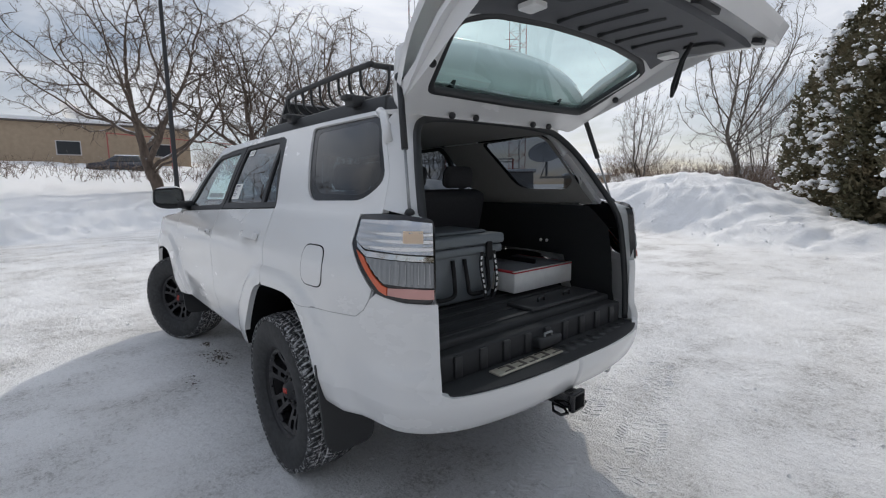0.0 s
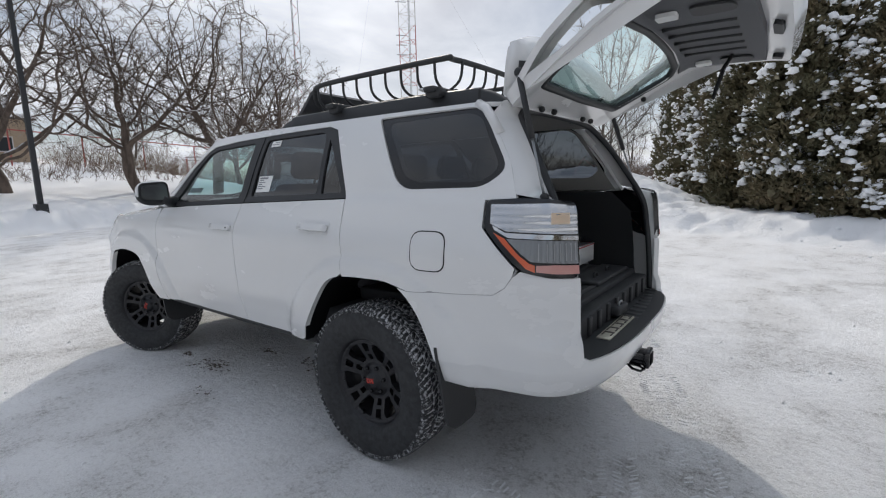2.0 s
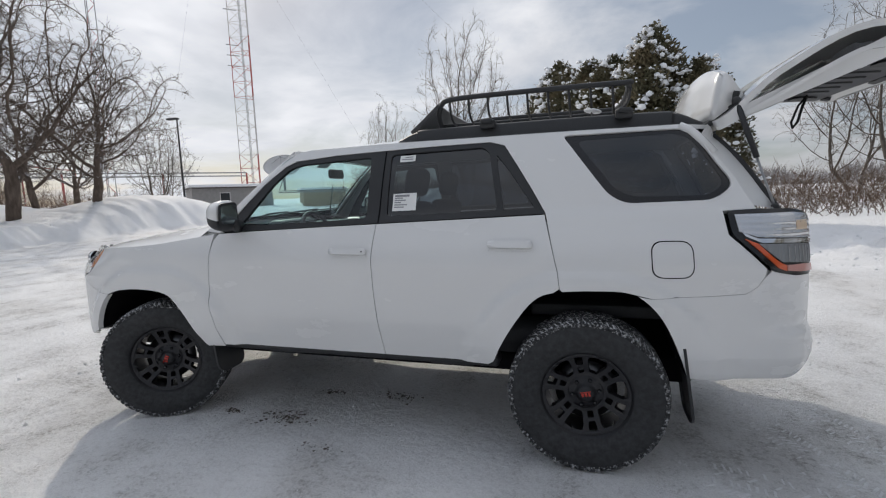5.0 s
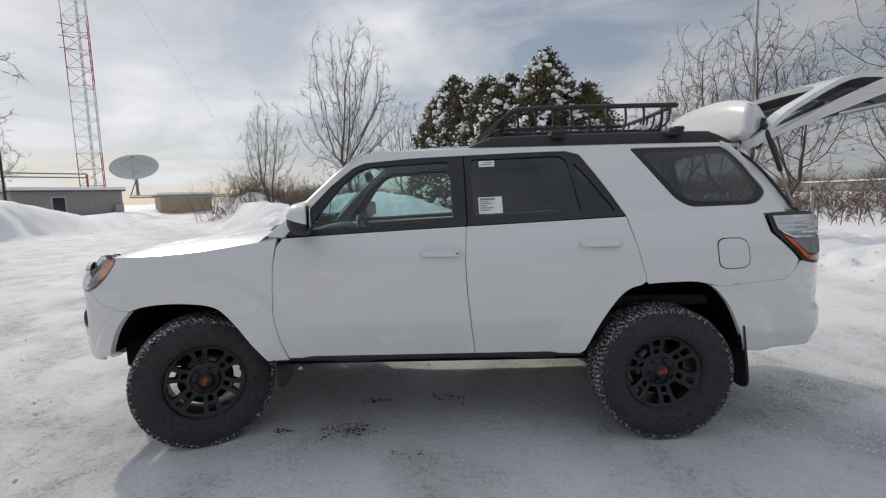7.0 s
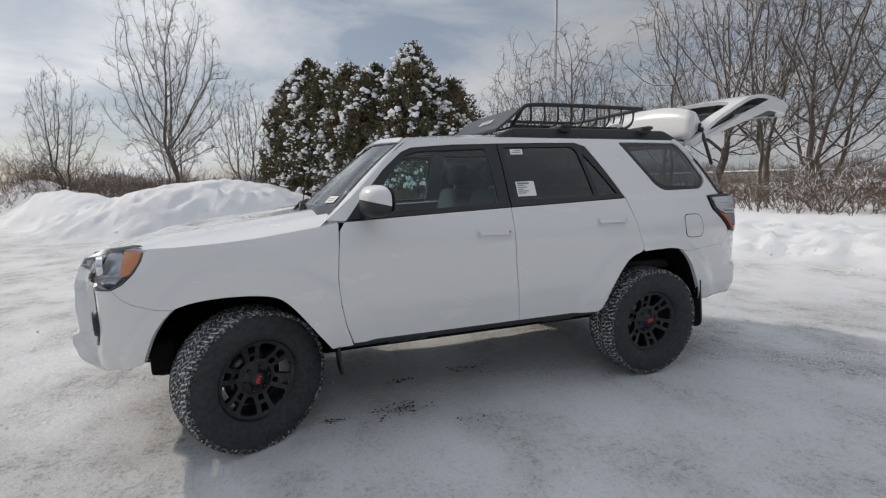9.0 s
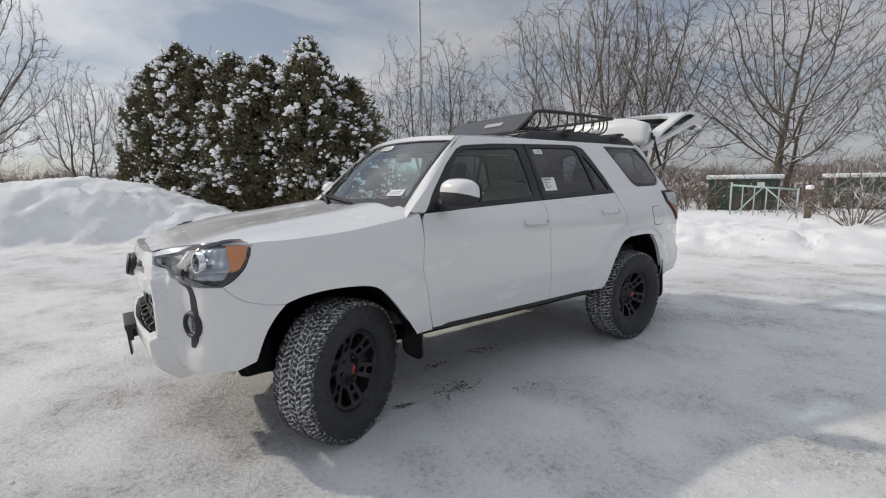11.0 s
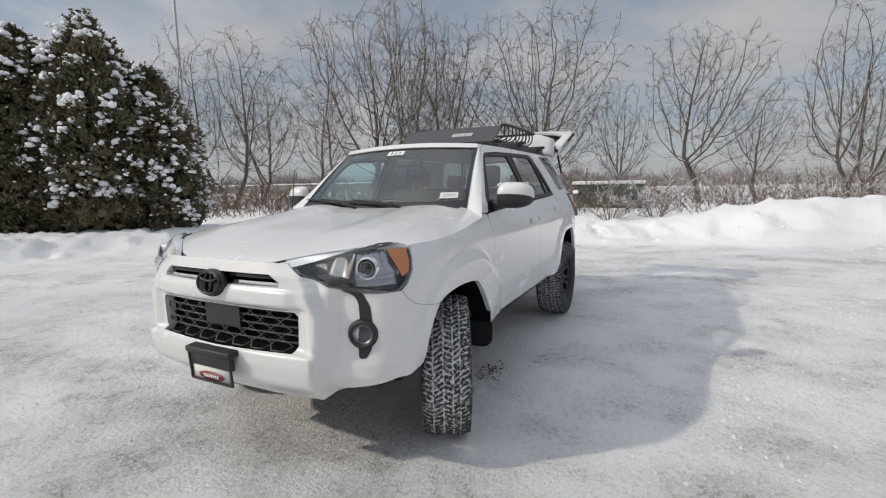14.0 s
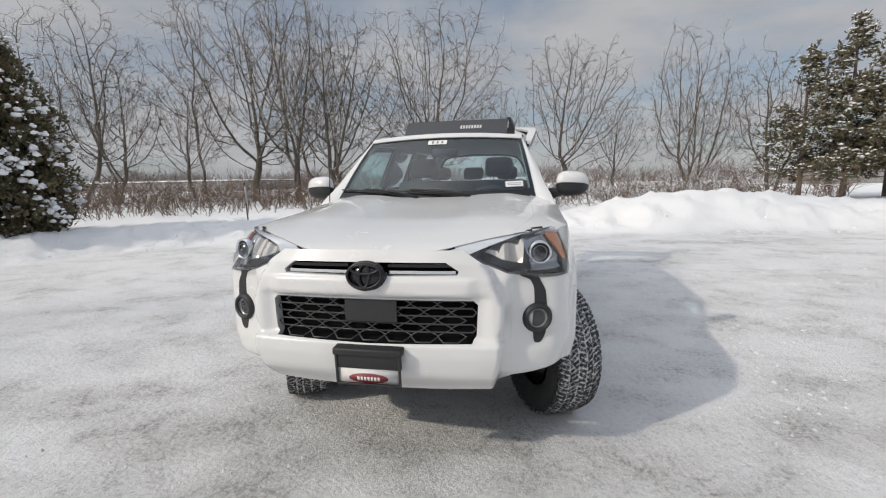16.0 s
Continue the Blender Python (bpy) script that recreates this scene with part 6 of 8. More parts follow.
def emblem():
    """A plain oval badge in two rings."""
    m = Matrix.Translation((skin(SF, 1.015, 0.0).x + 0.028, 0, 1.012)) @ Matrix.Rotation(radians(-10), 4, "Y")
    b = lathe_bm([(0.001, 0.0), (0.088, 0.0), (0.095, -0.012), (0.095, -0.03)], 32, "x")
    for v in b.verts:
        v.co.z *= 0.72
    bmesh.ops.transform(b, matrix=m, verts=b.verts)
    badge = part("badge", b, "gloss_black", suv, "plain black oval badge")
    for ry, rz, dz in ((0.080, 0.056, 0.0), (0.062, 0.020, 0.028), (0.024, 0.052, 0.0)):
        ring = [m @ Vector((0.006, ry * math.cos(2 * math.pi * k / 24), dz + rz * math.sin(2 * math.pi * k / 24))) for k in range(24)]
        part("badge_ring", tube_bm(ring, 0.0065, 6, closed=True), "rim", badge)


emblem()


def plate_frame():
    x = skin(SF, 0.60, 0.0).x + 0.004
    tilt = Matrix.Translation((x, 0.014, 0.624)) @ Matrix.Diagonal((1, 0.93, 0.86, 1)) @ Matrix.Rotation(radians(4), 4, "Y")
    holder = part("plate_holder", box_bm(-0.02, 0.055, -0.172, 0.172, 0.045, 0.082, 0.006), "black", suv, "black plate holder with a dealer insert")
    b = box_bm(0.02, 0.045, -0.165, 0.165, -0.03, 0.072, 0.006)
    add_bm(b, box_bm(-0.03, 0.03, -0.12, 0.12, -0.02, 0.07, 0.004))
    part("panel", b, "black", holder)
    part("insert", box_bm(0.034, 0.040, -0.158, 0.158, -0.112, -0.02), "carton", holder, "pale insert with an oval mark")
    for a in [(-0.165, -0.153, -0.118, 0.07), (0.153, 0.165, -0.118, 0.07), (-0.165, 0.165, -0.122, -0.11), (-0.165, 0.165, 0.056, 0.072)]:
        part("frame_bar", box_bm(0.040, 0.050, *a, 0.002), "black", holder)
    oval = lathe_bm([(0.001, 0.0), (0.1, 0.0), (0.1, -0.004)], 28, "x")
    for v in oval.verts:
        v.co = Vector((v.co.x + 0.045, v.co.y, v.co.z * 0.26 - 0.082))
    part("mark", oval, "mark_red", holder, "dark red oval mark")
    for k in range(7):
        part("print_bar", box_bm(0.046, 0.048, -0.055 + 0.017 * k, -0.044 + 0.017 * k, -0.092, -0.072), "paper", holder)
    for k in range(22):
        part("print_bar", box_bm(0.050, 0.0515, -0.13 + 0.0118 * k, -0.123 + 0.0118 * k, 0.060, 0.067), "paper", holder)
    holder.matrix_local = tilt


plate_frame()

# fog lamp pockets
pocket = [(s_front(0.695), 1.000), (s_front(0.775), 0.985), (s_front(0.808), 0.92), (s_front(0.818), 0.80), (s_front(0.808), 0.715), (s_front(0.785), 0.672), (s_front(0.752), 0.672), (s_front(0.748), 0.76), (s_front(0.760), 0.86), (s_front(0.757), 0.935), (s_front(0.735), 0.972), (s_front(0.68), 0.994)]
front_sheet("fog_pocket", fillet(pocket, 0.015, 2), "black", 0.003, suv, "textured black fog lamp insert", 0.02)
for s in (1, -1):
    c = skin(s_front(0.772), 0.788, 0.010)
    x, y, nx, ny = plan(s_front(0.772))
    aim = Vector((nx + 0.45, ny, 0)).normalized()
    m = Matrix.Translation(c) @ aim.to_track_quat("X", "Z").to_matrix().to_4x4()
    if s < 0:
        m = Matrix.Diagonal((1, -1, 1, 1)) @ m
    b = lathe_bm([(0.046, 0.004), (0.052, 0.016), (0.062, 0.015), (0.072, -0.004), (0.071, -0.05)], 32, "x")
    bmesh.ops.transform(b, matrix=m, verts=b.verts)
    bmesh.ops.recalc_face_normals(b, faces=b.faces)
    fog = part("fog_lamp", b, "black", suv, "round fog lamp with a clear lens")
    b = lathe_bm([(0.001, 0.014), (0.026, 0.011), (0.047, 0.002)], 28, "x")
    bmesh.ops.transform(b, matrix=m, verts=b.verts)
    part("lens", b, "lens", fog)
    b = lathe_bm([(0.001, -0.028), (0.018, -0.024), (0.035, -0.008), (0.046, 0.0)], 28, "x")
    bmesh.ops.transform(b, matrix=m, verts=b.verts)
    part("reflector", b, "lamp_bowl", fog)

# head lamps
HEAD = [(lamp_in, 1.100), (s_front(0.53), 1.050), (lamp_mid, 1.012), (s_front(0.70), 0.992), (s_front(0.79), 0.980), (3.445, 0.984), (3.390, 1.012), (3.338, 1.062), (3.306, 1.12), (3.298, 1.155), (3.305, 1.178), (3.34, 1.190), (3.44, 1.186), (s_front(0.72), 1.170), (s_front(0.60), 1.140)]


def head_map(lift):
    return lambda a, b: skin(a, b, lift)


LAMP_EDGE = [(lamp_in, 1.100), (s_front(0.53), 1.118), (s_front(0.60), 1.140), (s_front(0.72), 1.170), (3.44, 1.186), (3.36, 1.190), (3.305, 1.180)]
for s in (1, -1):
    flip = (lambda b: b) if s > 0 else mirrored
    house = part("head_lamp", flip(sheet_bm(HEAD, [], lambda a, b: skin(a, b, -0.055 + 0.010 * math.sin(a * 46 + b * 20)), FACE, (0.02, 0.02), 0.0)), "lamp_black", suv, "clear head lamp with a projector and amber marker")
    part("lens", flip(sheet_bm(HEAD, [], head_map(0.006), FACE, (0.03, 0.03), 0.0)), "lens", house)
    mid = (sum(p[0] for p in HEAD) / len(HEAD), sum(p[1] for p in HEAD) / len(HEAD))
    hole = [(mid[0] + 0.988 * (a - mid[0]), mid[1] + 0.965 * (b - mid[1])) for a, b in HEAD]
    part("bezel", flip(sheet_bm(HEAD, [hole], head_map(-0.004), FACE, (0.03, 0.03), 0.02)), "bezel_grey", house)
    # pale strip from the lamp up to the hood's edge
    lower = curve_points([tuple(skin(a, b, 0.004)) for a, b in LAMP_EDGE], 4)
    upper = curve_points([tuple(hood_map(hood_front(v / 0.93), v / 0.93) + Vector((0.004, 0, -0.006))) for v in (0.455, 0.53, 0.61, 0.70, 0.745)] + [tuple(hood_map(3.37, 0.93) + Vector((0, 0, -0.004))), tuple(hood_map(3.31, 0.985) + Vector((0, 0, -0.004)))], 4)
    part("top_strip", flip(loft_bm([Vector(p) for p in lower], [Vector(p) for p in upper], 3)), "silver", house)
    part("amber_marker", flip(sheet_bm([(3.308, 1.160), (3.322, 1.105), (3.356, 1.058), (3.398, 1.040), (3.424, 1.165)], [], head_map(-0.006), FACE, (0.04, 0.03), 0.01)), "amber", house)
    part("reflector", flip(sheet_bm([(lamp_in - 0.07, 1.098), (lamp_mid - 0.0, 1.055), (s_front(0.70), 1.045), (s_front(0.73), 1.150), (s_front(0.62), 1.130)], [], lambda a, b: skin(a, b, -0.026 + 0.014 * math.sin(a * 60)), FACE, (0.015, 0.03), 0.01)), "gold_chrome", house)
    part("inner_reflector", flip(sheet_bm([(3.418, 1.160), (3.398, 1.055), (3.44, 1.008), (s_front(0.75), 1.008), (s_front(0.725), 1.158)], [], lambda a, b: skin(a, b, -0.034 + 0.006 * math.sin(b * 90) + 0.004 * math.sin(a * 110)), FACE, (0.012, 0.02), 0.01)), "lamp_facet", house)
    part("divider", flip(sheet_bm([(s_front(0.55), 1.052), (s_front(0.66), 1.010), (s_front(0.72), 1.006), (s_front(0.70), 1.044), (s_front(0.60), 1.066)], [], head_map(-0.012), FACE, (0.03, 0.03), 0.01)), "gloss_black", house)
    c = skin(s_front(0.800), 1.088, -0.006)
    m = Matrix.Translation(c) @ Vector((1, 0.28, 0.05)).to_track_quat("X", "Z").to_matrix().to_4x4()
    for name, prof, mat in (("projector_ring", [(0.043, 0.0), (0.047, 0.008), (0.053, 0.004), (0.056, -0.02)], "chrome"), ("inner_ring", [(0.028, 0.000), (0.031, 0.006), (0.034, 0.0)], "bezel_grey"), ("projector", [(0.001, 0.012), (0.016, 0.008), (0.030, -0.004), (0.044, -0.004)], "gloss_black")):
        b = lathe_bm(prof, 28, "x")
        bmesh.ops.transform(b, matrix=m, verts=b.verts)
        part(name, flip(b), mat, house)

# ---- rear end ----
REAR = (-0.6, 1, 0)
R_END = S_REAR
bump_r = [(-0.30, 0.9325), (-0.55, 0.9425), (-0.72, 0.9545), (-0.772, 0.988), (-0.8025, 1.033), (-0.835, 1.060), (s_rear(0.79), 1.036), (s_rear(0.70), 1.032), (s_rear(0.695), 0.70), (s_rear(0.66), 0.682), (R_END, 0.682), (R_END, 0.52), (s_rear(0.3), 0.52), (s_rear(0.60), 0.525), (-0.85, 0.535), (-0.60, 0.525), (-0.478, 0.533)]
bump_r += [p for p in R_ARCH[::-1] if p[0] < -0.225][:]
rb = sheet_bm(bump_r, [], skin_at(0), REAR, (0.05, 0.04), 0.03)
rb2 = mirrored(rb)
add_bm(rb, rb2)
part("rear_bumper", rb, "paint", suv)
# black step on the bumper and the load sill
top = [plan(s_rear(0.70) + (R_END - s_rear(0.70)) * k / 14) for k in range(15)]
out_l = [Vector((x + nx * 0.016, y + ny * 0.016 - 0.012, 0.690)) for x, y, nx, ny in top]
line = out_l + [Vector((v.x, -v.y, v.z)) for v in out_l[-2::-1]]
inner = [Vector((-0.80, v.y * 0.97, 0.70)) for v in line]
step = loft_bm(line, inner, 5)
add_bm(step, loft_bm([v + Vector((0.004, 0, -0.026)) for v in line], line, 2))
part("bumper_step", step, "trim_dark", suv, "black plastic loading step")
for k in range(9):
    y = -0.62 + k * 0.075
    part("step_rib", box_bm(-1.085 + 0.5 * y * y * 0.3, -0.99, y, y + 0.05, 0.688, 0.694), "black", suv)
scuff = part("scuff_plate", box_bm(-1.070, -1.005, 0.0, 0.42, 0.692, 0.701, 0.004), "scuff", suv, "pale metal scuff plate with outlined letters")
for k in range(5):
    for a in ((0.0, 0.075, 0.0, 0.006), (0.0, 0.075, 0.040, 0.046), (0.0, 0.006, 0.0, 0.046)):
        part("relief_bar", box_bm(-1.061 + a[2], -1.061 + a[3], 0.025 + 0.077 * k + 0.85 * a[0], 0.005 + 0.077 * k + 0.85 * a[1], 0.700, 0.7035), "roof_dark", scuff)

# tail lamps
TAIL = [(-0.662, 1.345), (-0.670, 1.232), (-0.82, 1.082), (-0.86, 1.056), (s_rear(0.79), 1.040), (s_rear(0.715), 1.036), (s_rear(0.705), 1.10), (s_rear(0.705), 1.335), (s_rear(0.79), 1.350), (-0.80, 1.352)]
for s in (1, -1):
    flip = (lambda b: b) if s > 0 else mirrored
    lamp = part("tail_lamp", flip(sheet_bm(fillet(TAIL, 0.02, 2), [], skin_at(0.008), REAR, (0.04, 0.04), 0.03)), "gloss_black", suv, "wrap-around tail lamp with clear and red lenses")
    part("clear_lens", flip(sheet_bm([(-0.688, 1.328), (-0.696, 1.250), (-0.77, 1.222), (s_rear(0.80), 1.216), (s_rear(0.712), 1.210), (s_rear(0.712), 1.322), (s_rear(0.79), 1.333)], [], lambda a, b: skin(a, b, 0.0150 + 0.0011 * math.sin(b * 240) + 0.0010 * math.sin(a * 170)), REAR, (0.012, 0.006), 0.008)), "tail_facet", lamp)
    part("chrome_band", flip(sheet_bm([(-0.708, 1.244), (-0.77, 1.216), (s_rear(0.80), 1.211), (s_rear(0.712), 1.204), (s_rear(0.712), 1.186), (s_rear(0.80), 1.192), (-0.785, 1.196), (-0.720, 1.226)], [], skin_at(0.017), REAR, (0.04, 0.03), 0.008)), "chrome", lamp)
    part("red_lens", flip(sheet_bm([(-0.716, 1.216), (-0.770, 1.192), (-0.830, 1.130), (-0.872, 1.098), (-0.895, 1.090), (-0.895, 1.062), (-0.86, 1.076)], [], skin_at(0.015), REAR, (0.03, 0.03), 0.008)), "red_lens", lamp)
    part("smoked_lens", flip(sheet_bm([(-0.775, 1.192), (-0.836, 1.136), (-0.878, 1.104), (s_rear(0.775), 1.098), (s_rear(0.712), 1.094), (s_rear(0.712), 1.182), (s_rear(0.80), 1.188)], [], lambda a, b: skin(a, b, 0.013 + 0.002 * math.sin(a * 260)), REAR, (0.006, 0.05), 0.008)), "smoke", lamp)
    part("pink_lens", flip(sheet_bm([(-0.900, 1.090), (s_rear(0.78), 1.092), (s_rear(0.712), 1.088), (s_rear(0.712), 1.054), (s_rear(0.78), 1.056), (-0.900, 1.064)], [], skin_at(0.015), REAR, (0.03, 0.03), 0.008)), "pink_lens", lamp)
    for yy in (0.815, 0.80, 0.785, 0.77, 0.755, 0.74, 0.725):
        part("reflector_rib", flip(sheet_bm([(s_rear(yy), 1.176), (s_rear(yy) - 0.004, 1.176), (s_rear(yy) - 0.004, 1.108), (s_rear(yy), 1.108)], [], skin_at(0.0165), REAR, (0.03, 0.05), 0.002)), "lamp_bowl", lamp)
    part("amber_spot", flip(sheet_bm([(s_rear(0.79), 1.295), (s_rear(0.74), 1.295), (s_rear(0.74), 1.252), (s_rear(0.79), 1.252)], [], lambda a, b: skin(a, b, 0.0175 + 0.0012 * math.sin(b * 520)), REAR, (0.03, 0.01), 0.002)), "amber_pale", lamp)

# grey backing behind the bumper joints
for line in ([(-0.30, 0.934), (-0.55, 0.944), (-0.72, 0.956), (-0.771, 0.989), (-0.801, 1.034), (-0.82, 1.066)], [(3.165, 0.864), (3.27, 0.877), (3.347, 0.901), (3.396, 0.934), (3.438, 0.98)]):
    pair("joint_backing", tube_bm([skin(a, b, -0.007) for a, b in curve_points(line, 5)], 0.0055, 6), "seam_grey", suv)

# frame of the tailgate opening
OPEN = [(-0.985, 0.690, 0.70), (-0.975, 0.695, 0.90), (-0.955, 0.692, 1.10), (-0.925, 0.678, 1.28), (-0.835, 0.625, 1.45), (-0.745, 0.565, 1.60), (-0.670, 0.505, 1.70), (-0.635, 0.42, 1.745), (-0.620, 0.22, 1.762), (-0.618, 0.0, 1.765)]
inner_open = curve_points(OPEN, 4)
outer_l = []
for x, y, z in inner_open:
    if z <= 1.0:
        outer_l.append(skin(s_rear(0.70), z, 0.0))
    elif z < 1.34:
        outer_l.append(skin(s_rear(0.706), z, -0.004))
    elif z < 1.72:
        e = lerp_table(z, [(1.34, -0.80), (1.352, -0.80), (1.50, -0.74), (1.66, -0.64), (1.755, -0.56)])
        outer_l.append(skin(e, z, -0.002))
    else:
        outer_l.append(Vector((-0.585 - 0.02 * (y / 0.5) ** 2, y * 1.18, lerp_table(y, [(0, 1.825), (0.3, 1.815), (0.45, 1.79), (0.6, 1.75)]))))
pair("corner_filler", tube_bm([skin(-0.66, 1.63, -0.014), skin(-0.60, 1.71, -0.014), skin(-0.555, 1.757, -0.014), skin(-0.50, 1.783, -0.014)], 0.024, 8), "paint", suv)
pair("opening_frame", loft_bm(outer_l, [Vector(p) for p in inner_open], 4, 0.012, (-1, 0, 0)), "paint", suv, "white painted tailgate opening frame")
seal = inner_open + [(x, -y, z) for x, y, z in inner_open[-2::-1]]
part("weatherstrip", tube_bm(seal, 0.017, 8), "black", suv, "black rubber seal round the opening")

# ---- open tailgate ----
HINGE = Vector((-0.60, 0, 1.815))
gate = new("tailgate")
gate.parent = suv
tagged(gate, "raised white tailgate with glass and grey inner trim")
GATE_M = Matrix.Translation(HINGE) @ Matrix.Rotation(radians(81), 4, "Y")
gate.matrix_local = GATE_M
# in the gate's own frame: closed position, x to the rear is negative, z down
GATE_PROF = [(0.0, -0.02), (-0.090, -0.13), (-0.195, -0.26), (-0.285, -0.37), (-0.345, -0.45), (-0.385, -0.52), (-0.405, -0.60), (-0.420, -0.72), (-0.432, -0.84), (-0.432, -0.95), (-0.415, -1.02)]
_g = curve_points(GATE_PROF, 6)
_gs = np.concatenate([[0], np.cumsum([math.dist(a, b) for a, b in zip(_g, _g[1:])])])
G_LEN = float(_gs[-1])


def gate_half(t):
    return lerp_table(t, [(0.0, 0.61), (0.15, 0.65), (0.35, 0.70), (0.5, 0.725), (0.7, 0.73), (1.0, 0.725), (1.1, 0.71), (1.2, 0.66), (1.3, 0.60)])


def gate_map(t, v, deep=0.0):
    x, z = np.interp(t, _gs, [p[0] for p in _g]), np.interp(t, _gs, [p[1] for p in _g])
    e = 0.02
    dx = np.interp(t + e, _gs, [p[0] for p in _g]) - np.interp(t - e, _gs, [p[0] for p in _g])
    dz = np.interp(t + e, _gs, [p[1] for p in _g]) - np.interp(t - e, _gs, [p[1] for p in _g])
    n = math.hypot(dx, dz)
    nx, nz = dz / n, -dx / n         # outwards: to the rear
    if deep < 0.03:
        k = -deep + 0.058 * smooth01(0.02, 0.30, t) + 0.012 * math.exp(-((t - 0.5) / 0.22) ** 2) - 0.035 * smooth01(0.75, 1.12, t) - 0.022 * abs(v) ** 2.6
    else:
        k = -deep - 0.010 * abs(v) ** 2.6
    return Vector((x + nx * k, v * gate_half(t), z + nz * k))


GL = [(0.140, -0.82), (0.125, 0), (0.140, 0.82), (0.475, 0.88), (0.535, 0.70), (0.565, 0.3), (0.57, 0), (0.565, -0.3), (0.535, -0.70), (0.475, -0.88)]
GL = fillet(GL, 0.06, 3)
gate_out = fillet([(0.0, -1), (0.0, 1), (0.9, 1), (G_LEN - 0.01, 0.96), (G_LEN, 0), (G_LEN - 0.01, -0.96), (0.9, -1)], 0.06, 4)
OUTW = (-1, 0, 0.3)
part("outer_panel", sheet_bm(gate_out, [GL], lambda a, b: gate_map(a, b), OUTW, (0.06, 0.1), 0.03), "paint", gate)
gl_in = fillet([(0.145, -0.80), (0.13, 0), (0.145, 0.80), (0.475, 0.86), (0.545, 0.68), (0.575, 0.3), (0.58, 0), (0.575, -0.3), (0.545, -0.68), (0.475, -0.86)], 0.05, 3)
part("inner_panel", sheet_bm(gate_out, [gl_in], lambda a, b: gate_map(a, b * 0.985, 0.055 + 0.012 * smooth01(0.78, 0.95, abs(b))), (1, 0, 0), (0.06, 0.08), 0.02), "paint", gate, "white painted inner face")
part("gate_edge", loft_bm([gate_map(a, b) for a, b in gate_out + gate_out[:1]], [gate_map(a, b * 0.985, 0.06) for a, b in gate_out + gate_out[:1]], 2), "paint", gate)
part("glass", sheet_bm(fillet([(0.115, -0.86), (0.10, 0), (0.115, 0.86), (0.485, 0.91), (0.55, 0.73), (0.58, 0.3), (0.585, 0), (0.58, -0.3), (0.55, -0.73), (0.485, -0.91)], 0.05, 3), [], lambda a, b: gate_map(a, b, 0.031), OUTW, (0.06, 0.1), 0.0), "glass", gate, "tinted rear window")
part("glass_seal", tube_bm([gate_map(a, b, 0.045) for a, b in fillet([(0.142, -0.81), (0.127, 0), (0.142, 0.81), (0.475, 0.87), (0.54, 0.69), (0.57, 0.3), (0.575, 0), (0.57, -0.3), (0.54, -0.69), (0.475, -0.87)], 0.05, 5)], 0.020, 6, closed=True), "black", gate)
# grey inner trim with ribs, lamps, pull strap
trim = fillet([(0.565, -0.69), (0.595, -0.3), (0.60, 0), (0.595, 0.3), (0.565, 0.69), (0.52, 0.88), (0.60, 0.965), (0.80, 0.97), (1.00, 0.93), (1.02, 0), (1.00, -0.93), (0.80, -0.97), (0.60, -0.965), (0.52, -0.88)], 0.03, 3)
part("inner_trim", sheet_bm(trim, [], lambda a, b: gate_map(a, b * 0.985, 0.085 - 0.02 * smooth01(0.84, 0.95, abs(b)) - 0.018 * smooth01(0.68, 0.60, a)), (1, 0, 0), (0.05, 0.08), 0.03), "gate_trim", gate, "grey moulded inner trim")
for k, y in enumerate((-0.36, -0.18, 0.0, 0.18, 0.36)):
    t0, t1 = 0.64, 0.93
    part("trim_groove", tube_bm([gate_map(t0 + (t1 - t0) * j / 6, y, 0.086) for j in range(7)], 0.008, 5), "black", gate)
for y in (-0.65, 0.65):
    part("gate_lamp", sheet_bm(fillet([(0.67, y - 0.05), (0.755, y - 0.05), (0.755, y + 0.05), (0.67, y + 0.05)], 0.02, 3), [], lambda a, b: gate_map(a, b, 0.105), (1, 0, 0), (0.05, 0.05), 0.015), "carton", gate, "white courtesy lamp")
    part("grip_recess", sheet_bm(fillet([(0.80, y - 0.09), (0.95, y - 0.07), (0.95, y + 0.07), (0.80, y + 0.09)], 0.05, 4), [], lambda a, b: gate_map(a, b, 0.098), (1, 0, 0), (0.05, 0.05), 0.008), "dash", gate)
p0 = gate_map(0.86, -0.52, 0.09)
part("pull_strap", tube_bm([p0, p0 + Vector((0.07, 0.02, 0.02)), p0 + Vector((0.17, 0.03, 0.03)), p0 + Vector((0.21, 0.0, 0.04)), p0 + Vector((0.17, -0.03, 0.045)), p0 + Vector((0.06, -0.02, 0.03)), p0], 0.008, 6), "strap", gate, "black webbing pull strap")
part("latch", sheet_bm(fillet([(1.05, -0.12), (1.10, -0.12), (1.10, 0.12), (1.05, 0.12)], 0.02), [], lambda a, b: gate_map(a, b, 0.075), (1, 0, 0), (0.05, 0.05), 0.02), "black", gate)
for y in (-0.80, 0.80):
    part("bump_stop", sheet_bm(fillet([(1.03, y - 0.04), (1.09, y - 0.04), (1.09, y + 0.04), (1.03, y + 0.04)], 0.02), [], lambda a, b: gate_map(a, b, 0.078), (1, 0, 0), (0.05, 0.05), 0.02), "black", gate)
for a, b in [(0.03, -0.4), (0.03, -0.62), (0.03, 0.55), (0.03, 0.3), (0.30, 0.95), (0.30, -0.95)]:
    c = gate_map(a, b * 0.95, 0.075)
    m = bmesh.new()
    bmesh.ops.create_uvsphere(m, u_segments=10, v_segments=6, radius=0.016)
    bmesh.ops.translate(m, verts=m.verts, vec=c)
    part("grommet", m, "black", gate)
